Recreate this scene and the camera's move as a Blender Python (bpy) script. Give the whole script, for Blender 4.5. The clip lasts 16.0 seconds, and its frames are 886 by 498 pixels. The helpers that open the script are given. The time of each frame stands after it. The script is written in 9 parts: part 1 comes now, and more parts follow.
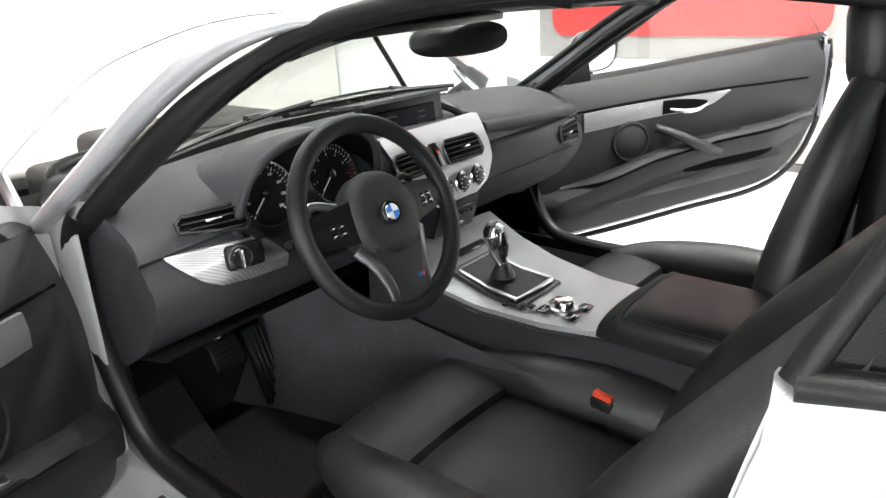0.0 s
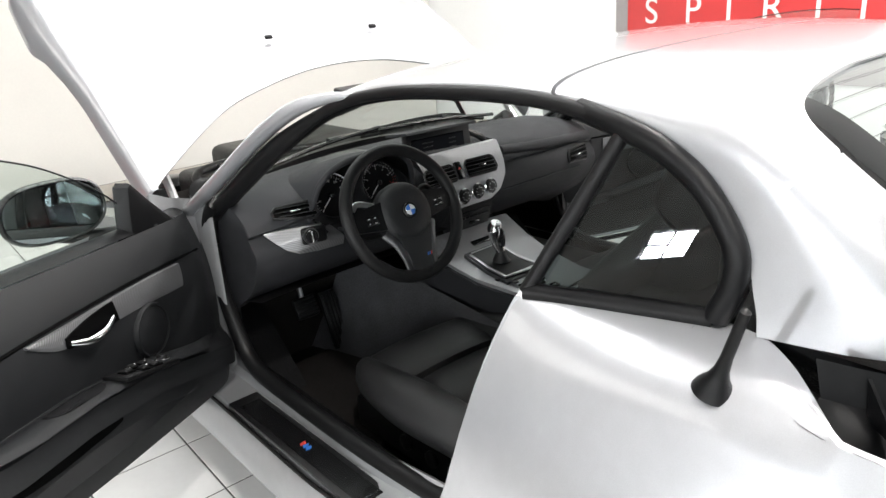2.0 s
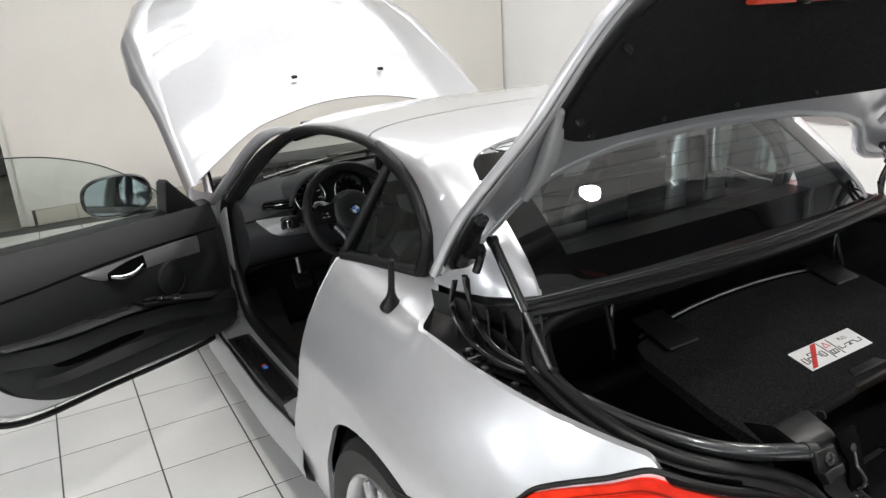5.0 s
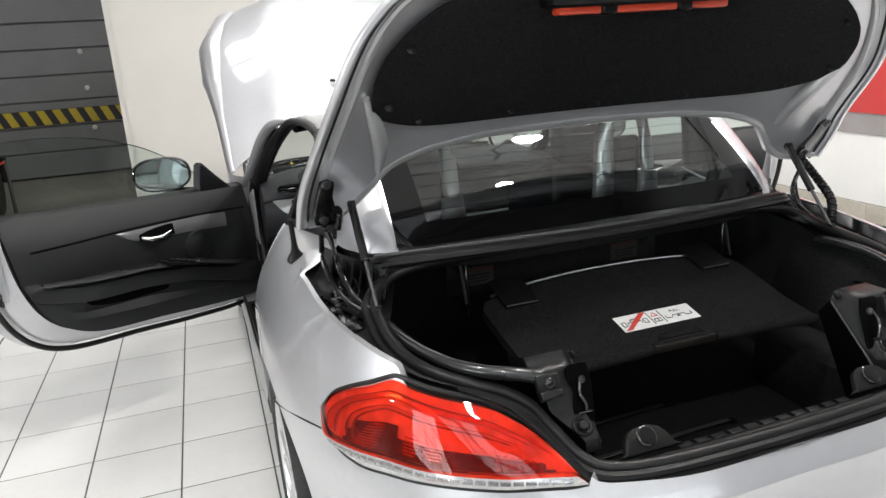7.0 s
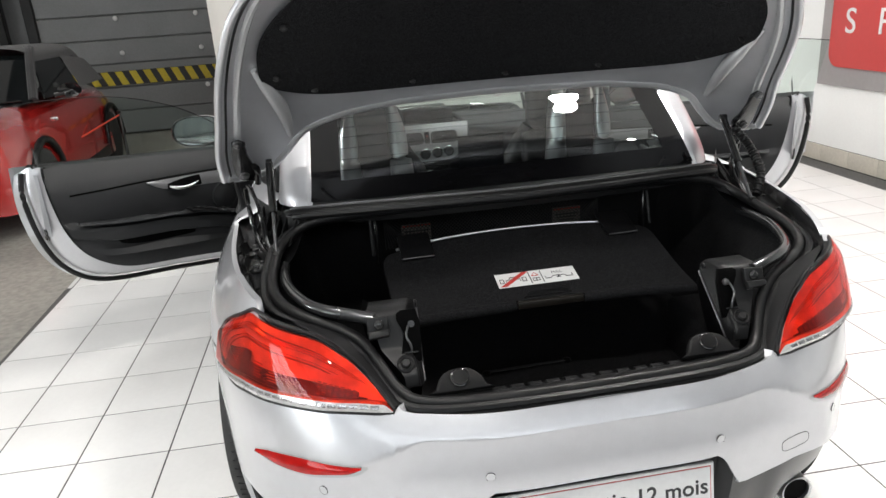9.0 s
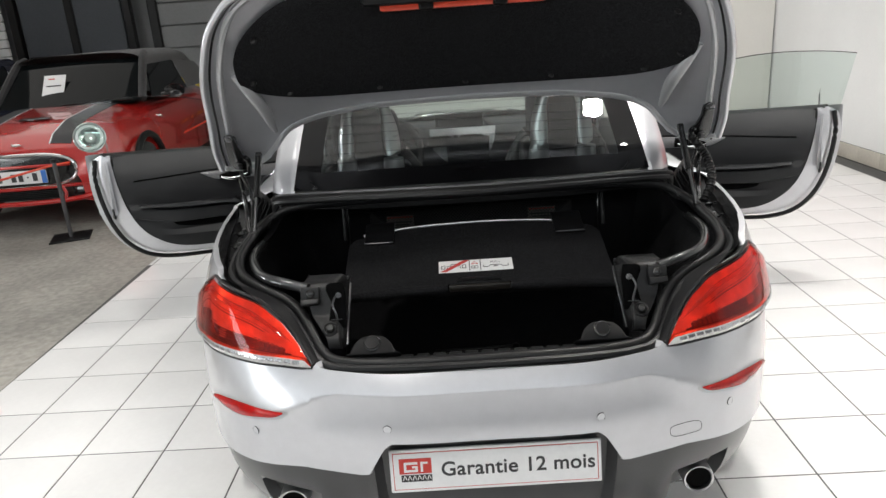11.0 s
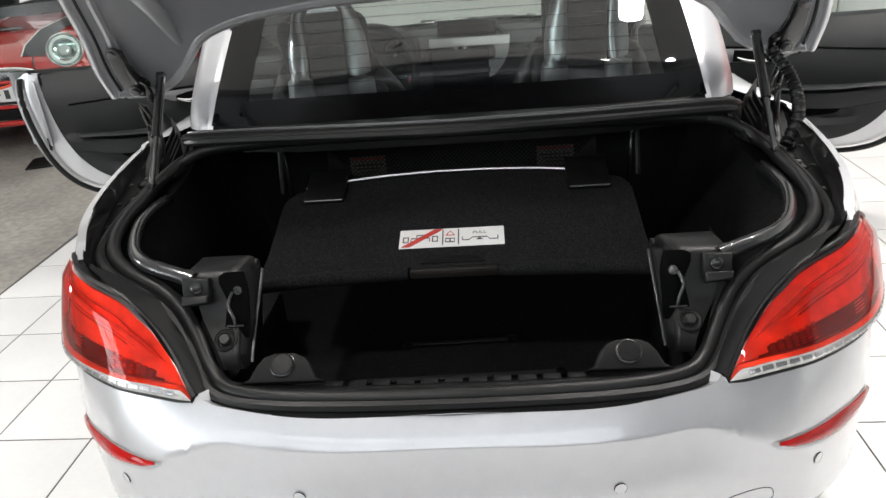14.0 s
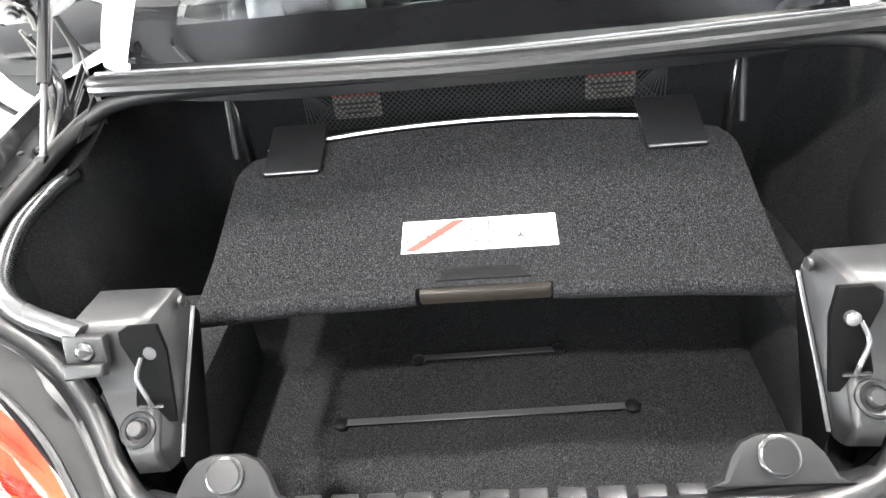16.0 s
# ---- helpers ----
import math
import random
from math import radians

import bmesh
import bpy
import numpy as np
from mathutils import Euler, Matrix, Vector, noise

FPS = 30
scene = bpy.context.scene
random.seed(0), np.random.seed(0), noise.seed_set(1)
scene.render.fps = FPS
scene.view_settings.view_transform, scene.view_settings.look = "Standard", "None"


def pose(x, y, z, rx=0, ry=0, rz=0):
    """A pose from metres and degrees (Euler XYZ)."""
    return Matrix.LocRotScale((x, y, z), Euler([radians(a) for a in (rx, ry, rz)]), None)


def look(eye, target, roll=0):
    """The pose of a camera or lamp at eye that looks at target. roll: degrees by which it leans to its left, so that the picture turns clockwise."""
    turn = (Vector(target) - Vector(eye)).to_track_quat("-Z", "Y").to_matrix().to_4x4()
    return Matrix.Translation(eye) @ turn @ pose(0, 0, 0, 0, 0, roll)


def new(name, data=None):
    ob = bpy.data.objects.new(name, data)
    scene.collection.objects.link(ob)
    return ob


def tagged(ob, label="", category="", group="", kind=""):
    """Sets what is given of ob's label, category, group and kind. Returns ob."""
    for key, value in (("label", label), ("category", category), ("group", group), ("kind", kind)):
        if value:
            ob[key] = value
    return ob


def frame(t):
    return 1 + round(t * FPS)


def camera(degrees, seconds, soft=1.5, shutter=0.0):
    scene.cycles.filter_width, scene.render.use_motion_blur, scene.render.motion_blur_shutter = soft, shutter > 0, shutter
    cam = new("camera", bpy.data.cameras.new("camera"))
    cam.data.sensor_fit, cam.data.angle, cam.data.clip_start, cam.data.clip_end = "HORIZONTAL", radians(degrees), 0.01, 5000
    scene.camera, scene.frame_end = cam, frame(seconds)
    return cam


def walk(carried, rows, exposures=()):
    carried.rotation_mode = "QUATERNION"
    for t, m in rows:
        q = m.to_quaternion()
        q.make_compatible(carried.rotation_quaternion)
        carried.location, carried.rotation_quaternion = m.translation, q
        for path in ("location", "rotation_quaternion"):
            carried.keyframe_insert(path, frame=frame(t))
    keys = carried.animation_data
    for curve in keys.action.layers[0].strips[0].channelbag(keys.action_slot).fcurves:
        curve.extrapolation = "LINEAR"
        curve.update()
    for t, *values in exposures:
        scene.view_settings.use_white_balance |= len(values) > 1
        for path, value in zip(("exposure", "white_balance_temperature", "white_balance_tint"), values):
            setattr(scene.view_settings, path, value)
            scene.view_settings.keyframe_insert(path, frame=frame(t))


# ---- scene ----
cam = camera(64.1, 16.0)
EXPOSURES = [(0, 1.55), (1.5, 1.0), (2.5, 0.25), (3.5, -0.1), (6.5, 0.12), (9, 0.08), (11.5, -0.15), (12.5, -0.22), (14, 0.05), (15, 1.15), (15.5, 2.3), (16, 3.35)]
PATH = [
    (0, (-1.245, 1.328, 1.273), (0.157, 2.563, 0.56), -3.7),
    (0.5, (-1.33, 1.216, 1.291), (0.019, 2.52, 0.597), -4.2),
    (1, (-1.428, 1.062, 1.364), (-0.129, 2.416, 0.671), -4.4),
    (1.5, (-1.476, 0.902, 1.431), (-0.223, 2.298, 0.738), -4.7),
    (2, (-1.491, 0.73, 1.432), (-0.297, 2.183, 0.75), -4.4),
    (2.5, (-1.503, 0.565, 1.462), (-0.39, 2.082, 0.783), -4.6),
    (3, (-1.533, 0.418, 1.484), (-0.488, 1.982, 0.806), -4.5),
    (3.5, (-1.544, 0.244, 1.539), (-0.518, 1.819, 0.857), -4.4),
    (4, (-1.487, 0.091, 1.555), (-0.475, 1.681, 0.888), -4.0),
    (6.5, (-1.163, -0.649, 1.537), (-0.44, 1.126, 0.966), -3.5),
    (7, (-1.008, -0.774, 1.511), (-0.384, 1.038, 0.94), -3.5),
    (7.5, (-0.933, -0.874, 1.488), (-0.398, 0.962, 0.903), -3.7),
    (8, (-0.811, -0.974, 1.501), (-0.381, 0.879, 0.884), -3.5),
    (8.5, (-0.687, -1.046, 1.513), (-0.361, 0.824, 0.881), -4.0),
    (9, (-0.491, -1.096, 1.522), (-0.219, 0.773, 0.865), -4.1),
    (11.5, (-0.001, -1.388, 1.516), (-0.081, 0.512, 0.898), -3.9),
    (12, (0.07, -1.342, 1.502), (-0.03, 0.554, 0.871), -3.7),
    (12.5, (0.106, -1.267, 1.477), (-0.03, 0.619, 0.825), -3.7),
    (13, (0.101, -1.097, 1.459), (-0.069, 0.774, 0.773), -4.2),
    (13.5, (0.084, -0.946, 1.445), (-0.078, 0.905, 0.705), -4.5),
    (14, (0.075, -0.752, 1.415), (-0.066, 1.058, 0.577), -4.8),
    (14.5, (0.088, -0.6, 1.405), (-0.048, 1.173, 0.49), -4.9),
    (15, (0.07, -0.475, 1.393), (-0.065, 1.261, 0.409), -5.0),
    (15.5, (0.034, -0.348, 1.373), (-0.108, 1.364, 0.349), -5.6),
    (16, (0.026, -0.26, 1.356), (-0.147, 1.4, 0.254), -6.9),
]
walk(cam, [(t, look(eye, target, roll)) for t, eye, target, roll in PATH], EXPOSURES)

# ---- daylight, lamps and exposure ----
world = bpy.data.worlds.new("world")
scene.world = world
world.use_nodes = True
wn = world.node_tree.nodes
sky = wn.new("ShaderNodeTexSky")
sky.sky_type, sky.sun_disc = "NISHITA", False
sky.sun_elevation, sky.sun_rotation = radians(40), radians(200)
wn["Background"].inputs[1].default_value = 0.1
world.node_tree.links.new(sky.outputs[0], wn["Background"].inputs[0])


def area_lamp(name, loc, size_x, size_y, watts, colour, aim):
    data = bpy.data.lights.new(name, "AREA")
    data.shape, data.size, data.size_y, data.energy, data.color = "RECTANGLE", size_x, size_y, watts, colour
    ob = new(name, data)
    ob.matrix_world = look(loc, aim)
    return ob


ROOM_H = 4.2
SKYLIGHT_Y = (3.5, 5.3)
for sy in SKYLIGHT_Y:
    area_lamp("skylight_lamp", (0.6, sy, ROOM_H - 0.003), 4.6, 0.9, 34, (0.97, 0.99, 1.0), (0.6, sy, 0))
area_lamp("window_lamp", (-0.5, -6.08, 3.45), 8.0, 1.0, 28, (0.93, 0.97, 1.0), (-0.5, 0, 3.45))
# the last two are added lamps that brighten the car's left and rear
LAMPS = ((0.77, 1.08), (1.53, 1.02), (1.0, 1.64), (-1.3, 0.4), (-0.9, -1.4))
for lx, ly in LAMPS:
    area_lamp("lamp_light", (lx, ly, 3.385), 0.21, 0.21, 36, (1.0, 0.97, 0.93), (lx, ly, 0)).data.shape = "DISK"
area_lamp("shop_front_lamp", (-8.08, -3.70, 1.45), 4.3, 2.6, 260, (0.95, 0.98, 1.0), (0, -3.70, 1.45))
area_lamp("side_window_lamp", (-8.05, 1.775, 2.0), 0.42, 0.37, 150, (0.95, 0.98, 1.0), (0, 1.775, 1.3))
# added fill for the hall, with no fixture of its own
area_lamp("hall_fill", (-5.0, 6.0, ROOM_H - 0.1), 2.5, 5.0, 45, (1.0, 0.97, 0.92), (-5.0, 6.0, 0))

# ---- materials ----
def material(name, colour, rough=0.5, metal=0.0, grain=0.0, scale=60.0, bump=0.0, bump_scale=None, coat=0.0, vary=0.0, sheen=0.0, transmission=0.0, stretch=(1, 1, 1), spec=0.5):
    """A principled surface with colour variation at two scales, roughness variation and a fine relief."""
    m = bpy.data.materials.new(name)
    m.use_nodes = True
    nt = m.node_tree
    n, l = nt.nodes, nt.links
    p = n["Principled BSDF"]
    p.inputs["Roughness"].default_value, p.inputs["Metallic"].default_value = rough, metal
    p.inputs["Coat Weight"].default_value, p.inputs["Coat Roughness"].default_value = coat, 0.04
    p.inputs["Sheen Weight"].default_value = sheen
    p.inputs["Transmission Weight"].default_value = transmission
    p.inputs["Specular IOR Level"].default_value = spec
    p.inputs["Base Color"].default_value = (*colour, 1)
    m.diffuse_color = (*colour, 1)
    tc = n.new("ShaderNodeTexCoord")
    mp = n.new("ShaderNodeMapping")
    mp.inputs["Scale"].default_value = stretch
    l.new(tc.outputs["Object"], mp.inputs[0])
    if grain or vary:
        fine = n.new("ShaderNodeTexNoise")
        fine.inputs["Scale"].default_value, fine.inputs["Detail"].default_value = scale, 4
        broad = n.new("ShaderNodeTexNoise")
        broad.inputs["Scale"].default_value, broad.inputs["Detail"].default_value = max(0.8, scale / 25), 3
        l.new(mp.outputs[0], fine.inputs[0]), l.new(mp.outputs[0], broad.inputs[0])
        a = n.new("ShaderNodeMapRange")
        a.inputs[1].default_value, a.inputs[2].default_value = 0.3, 0.7
        a.inputs[3].default_value, a.inputs[4].default_value = 1 - grain, 1 + grain
        b = n.new("ShaderNodeMapRange")
        b.inputs[1].default_value, b.inputs[2].default_value = 0.3, 0.7
        b.inputs[3].default_value, b.inputs[4].default_value = 1 - vary, 1 + vary
        l.new(fine.outputs[0], a.inputs[0]), l.new(broad.outputs[0], b.inputs[0])
        mul = n.new("ShaderNodeMath")
        mul.operation = "MULTIPLY"
        l.new(a.outputs[0], mul.inputs[0]), l.new(b.outputs[0], mul.inputs[1])
        mix = n.new("ShaderNodeVectorMath")
        mix.operation = "SCALE"
        mix.inputs[0].default_value = colour
        l.new(mul.outputs[0], mix.inputs["Scale"])
        l.new(mix.outputs[0], p.inputs["Base Color"])
        r = n.new("ShaderNodeMapRange")
        r.inputs[1].default_value, r.inputs[2].default_value = 0.3, 0.7
        r.inputs[3].default_value, r.inputs[4].default_value = max(0.02, rough * (1 - vary)), min(1, rough * (1 + vary))
        l.new(broad.outputs[0], r.inputs[0]), l.new(r.outputs[0], p.inputs["Roughness"])
    if bump:
        t = n.new("ShaderNodeTexNoise")
        t.inputs["Scale"].default_value, t.inputs["Detail"].default_value = bump_scale or scale, 3
        l.new(mp.outputs[0], t.inputs[0])
        bp = n.new("ShaderNodeBump")
        bp.inputs["Strength"].default_value, bp.inputs["Distance"].default_value = bump, 0.002
        l.new(t.outputs[0], bp.inputs["Height"]), l.new(bp.outputs[0], p.inputs["Normal"])
    return m


def weave(m, scale=260, strength=0.5, low=0.7):
    """Diagonal fine weave over a trim material."""
    nt = m.node_tree
    n, l = nt.nodes, nt.links
    p = n["Principled BSDF"]
    tc = n.new("ShaderNodeTexCoord")
    w = n.new("ShaderNodeTexWave")
    w.bands_direction = "DIAGONAL"
    w.inputs["Scale"].default_value = scale
    l.new(tc.outputs["Object"], w.inputs[0])
    bp = n.new("ShaderNodeBump")
    bp.inputs["Strength"].default_value, bp.inputs["Distance"].default_value = strength, 0.001
    l.new(w.outputs[1], bp.inputs["Height"]), l.new(bp.outputs[0], p.inputs["Normal"])
    base = p.inputs["Base Color"].links[0].from_socket
    r, sc = n.new("ShaderNodeMapRange"), n.new("ShaderNodeVectorMath")
    r.inputs[3].default_value, r.inputs[4].default_value = low, 1.15
    sc.operation = "SCALE"
    l.new(w.outputs[1], r.inputs[0]), l.new(base, sc.inputs[0]), l.new(r.outputs[0], sc.inputs["Scale"])
    l.new(sc.outputs[0], p.inputs["Base Color"])
    return m


def fleck(m, colour, scale, low, high):
    """Light fibres strewn over a dark cloth."""
    n, l = m.node_tree.nodes, m.node_tree.links
    p = n["Principled BSDF"]
    base = p.inputs["Base Color"].links[0].from_socket
    tc, t = n.new("ShaderNodeTexCoord"), n.new("ShaderNodeTexNoise")
    mp = n.new("ShaderNodeMapping")
    mp.inputs["Scale"].default_value, mp.inputs["Rotation"].default_value = (1, 0.45, 1), (0, 0, 0.6)
    t.inputs["Scale"].default_value, t.inputs["Detail"].default_value = scale, 2
    l.new(tc.outputs["Object"], mp.inputs[0]), l.new(mp.outputs[0], t.inputs[0])
    r, mx = n.new("ShaderNodeMapRange"), n.new("ShaderNodeMix")
    mx.data_type = "RGBA"
    r.inputs[1].default_value, r.inputs[2].default_value = low, high
    l.new(t.outputs[0], r.inputs[0]), l.new(r.outputs[0], mx.inputs[0])
    l.new(base, mx.inputs[6])
    mx.inputs[7].default_value = (*colour, 1)
    l.new(mx.outputs[2], p.inputs["Base Color"])
    return m


def glass(name, tint, rough=0.0, base=0.06):
    m = bpy.data.materials.new(name)
    m.use_nodes = True
    n, l = m.node_tree.nodes, m.node_tree.links
    n.remove(n["Principled BSDF"])
    tr, gl, mx, fr = n.new("ShaderNodeBsdfTransparent"), n.new("ShaderNodeBsdfGlossy"), n.new("ShaderNodeMixShader"), n.new("ShaderNodeLayerWeight")
    pw, ad = n.new("ShaderNodeMath"), n.new("ShaderNodeMath")
    pw.operation, ad.operation = "POWER", "MULTIPLY_ADD"
    pw.inputs[1].default_value, ad.inputs[1].default_value, ad.inputs[2].default_value = 5.0, 0.93 - base, base
    tr.inputs[0].default_value = (*tint, 1)
    gl.inputs["Roughness"].default_value = rough
    fr.inputs[0].default_value = 0.5
    l.new(fr.outputs["Facing"], pw.inputs[0]), l.new(pw.outputs[0], ad.inputs[0])
    l.new(ad.outputs[0], mx.inputs[0]), l.new(tr.outputs[0], mx.inputs[1]), l.new(gl.outputs[0], mx.inputs[2])
    l.new(mx.outputs[0], n["Material Output"].inputs[0])
    m.diffuse_color = (*tint, 1)
    return m


def glow(name, colour, strength):
    m = bpy.data.materials.new(name)
    m.use_nodes = True
    p = m.node_tree.nodes["Principled BSDF"]
    p.inputs["Base Color"].default_value = (*colour, 1)
    p.inputs["Emission Color"].default_value, p.inputs["Emission Strength"].default_value = (*colour, 1), strength
    return m


PAINT = material("silver_paint", (0.54, 0.545, 0.57), 0.36, 0.62, 0.05, 900, 0.0, None, 1.0, 0.02)
# darker, rougher silver with less coat, for inner sheets and the reflector border
PAINT_DULL = material("silver_paint_darker", (0.42, 0.425, 0.435), 0.42, 0.5, 0.05, 700, 0.0, None, 0.3, 0.04)
RUBBER = material("black_rubber", (0.008, 0.008, 0.0085), 0.40, 0, 0.2, 200, 0.15, 400, 0, 0.12, spec=0.29)
PLASTIC = material("black_plastic", (0.0055, 0.0055, 0.006), 0.36, 0, 0.15, 300, 0.2, 900, 0, 0.12, spec=0.21)
HANDLE = material("bronze_grey_plastic", (0.012, 0.010, 0.008), 0.35, 0.1, 0.1, 200, 0.1, 600, 0, 0.1)
TUBEPAINT = material("glossy_dark_tube", (0.042, 0.043, 0.045), 0.26, 0.6, 0.08, 120, 0.05, 60, 0.6, 0.1)
CHEEK = material("dull_black_plastic", (0.007, 0.007, 0.0075), 0.55, 0, 0.12, 300, 0.15, 900, 0, 0.12, spec=0.14)
STRAP = material("grey_strap", (0.035, 0.035, 0.036), 0.5, 0, 0.15, 200, 0.1, 600, 0, 0.1)
PLASTIC_GREY = material("dark_grey_plastic", (0.010, 0.010, 0.0105), 0.33, 0, 0.12, 300, 0.15, 1000, 0, 0.15, spec=0.29)
GLOSSBLACK = material("gloss_black", (0.012, 0.012, 0.013), 0.12, 0, 0.1, 40, 0, None, 0.6, 0.1)
LEATHER = material("black_leather", (0.0135, 0.0135, 0.0142), 0.43, 0, 0.22, 240, 0.4, 380, 0.0, 0.22, spec=0.55)
SMOOTHLEATHER = material("smooth_black_leather", (0.012, 0.012, 0.0125), 0.42, 0, 0.15, 260, 0.15, 600, 0.0, 0.16, spec=0.2)
DASH = material("dashboard_skin", (0.024, 0.0245, 0.0275), 0.66, 0, 0.12, 400, 0.45, 900, 0.0, 0.08, spec=0.3)
DOORSKIN = material("door_skin", (0.0105, 0.0112, 0.0125), 0.5, 0, 0.12, 400, 0.45, 900, 0.0, 0.08, spec=0.4)
CARPET = fleck(material("black_carpet", (0.0095, 0.0095, 0.010), 0.95, 0, 0.75, 420, 1.0, 600, 0, 0.12, 0.0, spec=0.08), (0.044, 0.044, 0.046), 700, 0.50, 0.70)
FELT = fleck(material("speckled_felt", (0.006, 0.006, 0.0065), 0.95, 0, 0.95, 330, 1.0, 420, 0, 0.1, 0.0, spec=0.08), (0.038, 0.038, 0.041), 640, 0.50, 0.70)
MATPILE = fleck(material("brown_black_carpet", (0.017, 0.0155, 0.015), 0.95, 0, 0.6, 420, 1.0, 600, 0, 0.2, 0.0, spec=0.08), (0.05, 0.046, 0.044), 700, 0.50, 0.70)
FOOTWELL = material("grey_carpet", (0.062, 0.062, 0.067), 0.95, 0, 0.35, 300, 0.8, 500, 0, 0.25, 0.0)
TRIM = weave(material("woven_aluminium", (0.46, 0.46, 0.475), 0.46, 0.55, 0.05, 300, 0, None, 0.3, 0.03), 85, 0.4, 0.72)
# the same aluminium weave, darkened in colour for trims that stand in shade
TRIM_SHADED = weave(material("woven_aluminium_shaded", (0.30, 0.30, 0.31), 0.38, 0.7, 0.05, 300, 0, None, 0.2, 0.03), 85, 0.4, 0.72)
CHROME = material("chrome", (0.85, 0.85, 0.86), 0.10, 1.0, 0.03, 50, 0, None, 0, 0.05)
SATIN = material("satin_metal", (0.55, 0.55, 0.56), 0.30, 1.0, 0.06, 90, 0, None, 0, 0.08)
BLACKMETAL = material("black_painted_metal", (0.008, 0.008, 0.0085), 0.22, 0.2, 0.1, 90, 0.1, 60, 0.3, 0.1)
DARKSATIN = material("dark_satin_metal", (0.10, 0.10, 0.104), 0.34, 0.8, 0.06, 90, 0, None, 0, 0.08)
LAMPGLASS = glass("red_lamp_glass", (0.95, 0.052, 0.018), 0.0, 0.035)
LAMPBOWL = material("bright_reflector", (0.78, 0.76, 0.73), 0.42, 0.35, 0.25, 24, 0.25, 60, 0, 0.22)
LAMPMID = material("grey_reflector", (0.22, 0.21, 0.20), 0.4, 0.3, 0.2, 40, 0, None, 0, 0.2)
LAMPDARK = material("dark_lamp_housing", (0.085, 0.080, 0.075), 0.35, 0.2, 0.3, 60, 0, None, 0, 0.3)
LAMPORANGE = material("orange_reflector", (0.85, 0.62, 0.40), 0.25, 0.6, 0.2, 60, 0, None, 0, 0.2)
REDLENS = material("red_lens", (0.40, 0.005, 0.004), 0.05, 0, 0.25, 22, 0, None, 0.0, 0.20, spec=0.25)
FACET = material("faceted_reflector", (0.42, 0.42, 0.43), 0.22, 0.9, 0.2, 300, 0, None, 0, 0.1)
CLEARLENS = material("clear_lens", (0.52, 0.52, 0.51), 0.10, 0.2, 0.15, 120, 0, None, 1.0, 0.1)
WINDOW = glass("tinted_glass", (0.70, 0.775, 0.755), 0.0, 0.15)
QUARTERGLASS = glass("quarter_glass", (0.24, 0.29, 0.285), 0.0, 0.055)
PRINTBLACK = material("black_glass_print", (0.004, 0.004, 0.0045), 0.03, 0, 0.1, 60, 0, None, 0, 0.1, spec=0.5)
SIDEGLASS = glass("side_glass", (0.85, 0.93, 0.895), 0.0, 0.09)
CLEAR = glass("clear_glass", (0.86, 0.92, 0.90))
MIRROR = material("mirror_glass", (0.72, 0.76, 0.78), 0.015, 1.0)
SCREEN = material("screen_glass", (0.006, 0.0065, 0.008), 0.12, 0, 0.1, 10, 0, None, 0.0, 0.05, spec=0.2)
WHITE = material("white_print", (0.72, 0.72, 0.72), 0.45, 0, 0.03, 80, 0, None, 0.1, 0.03)
BLACKINK = material("black_ink", (0.03, 0.03, 0.032), 0.5, 0, 0.1, 90, 0, None, 0, 0.05)
REDINK = material("red_ink", (0.50, 0.035, 0.025), 0.45, 0, 0.06, 90, 0, None, 0.1, 0.05)
BLUEINK = material("blue_ink", (0.03, 0.16, 0.55), 0.4, 0, 0.06, 90, 0, None, 0.2, 0.05)
ORANGE = material("orange_buckle", (0.70, 0.07, 0.03), 0.35, 0, 0.06, 90, 0, None, 0.2, 0.05)
# near-black colour that stands in for the shade inside openings and creases
RECESS_SHADE = material("recess_shade_colour", (0.0015, 0.0015, 0.0016), 0.55, 0, 0.1, 200, 0, None, 0.0, 0.1, spec=0.04)
DIAL = material("dial_face", (0.010, 0.010, 0.011), 0.6, 0, 0.05, 90, 0, None, 0.0, 0.05, spec=0.15)
TYRE = material("tyre_rubber", (0.018, 0.018, 0.018), 0.75, 0, 0.2, 120, 0.4, 200, 0, 0.15)
ALLOY = material("alloy_rim", (0.60, 0.60, 0.61), 0.28, 0.85, 0.05, 200, 0, None, 0.6, 0.05)
DIFFUSER = material("dark_grey_diffuser", (0.026, 0.0265, 0.028), 0.3, 0.1, 0.06, 200, 0, None, 0.25, 0.06)
MESHWEAVE = material("net_cord", (0.028, 0.028, 0.028), 0.8, 0, 0.1, 200, 0, None, 0, 0.05)

TILE = material("white_floor_tile", (0.83, 0.825, 0.815), 0.16, 0, 0.015, 40, 0.05, 14, 0.25, 0.05)
GROUT = material("dark_grout", (0.085, 0.082, 0.08), 0.85, 0, 0.2, 60, 0.3, 200, 0, 0.15)
CONCRETE = material("worn_concrete", (0.30, 0.285, 0.255), 0.55, 0, 0.20, 26, 0.35, 60, 0, 0.30)
WALLPAINT = material("cream_wall_paint", (0.70, 0.68, 0.635), 0.55, 0, 0.015, 60, 0.12, 160, 0, 0.02)
WALLWHITE = material("white_wall_paint", (0.82, 0.82, 0.81), 0.55, 0, 0.015, 60, 0.12, 160, 0, 0.02)
CEILPAINT = material("ceiling_paint", (0.72, 0.72, 0.71), 0.7, 0, 0.03, 50, 0.1, 120, 0, 0.03)
SKIRT = material("beige_skirting_tile", (0.56, 0.52, 0.45), 0.3, 0, 0.06, 50, 0.1, 80, 0.1, 0.08)
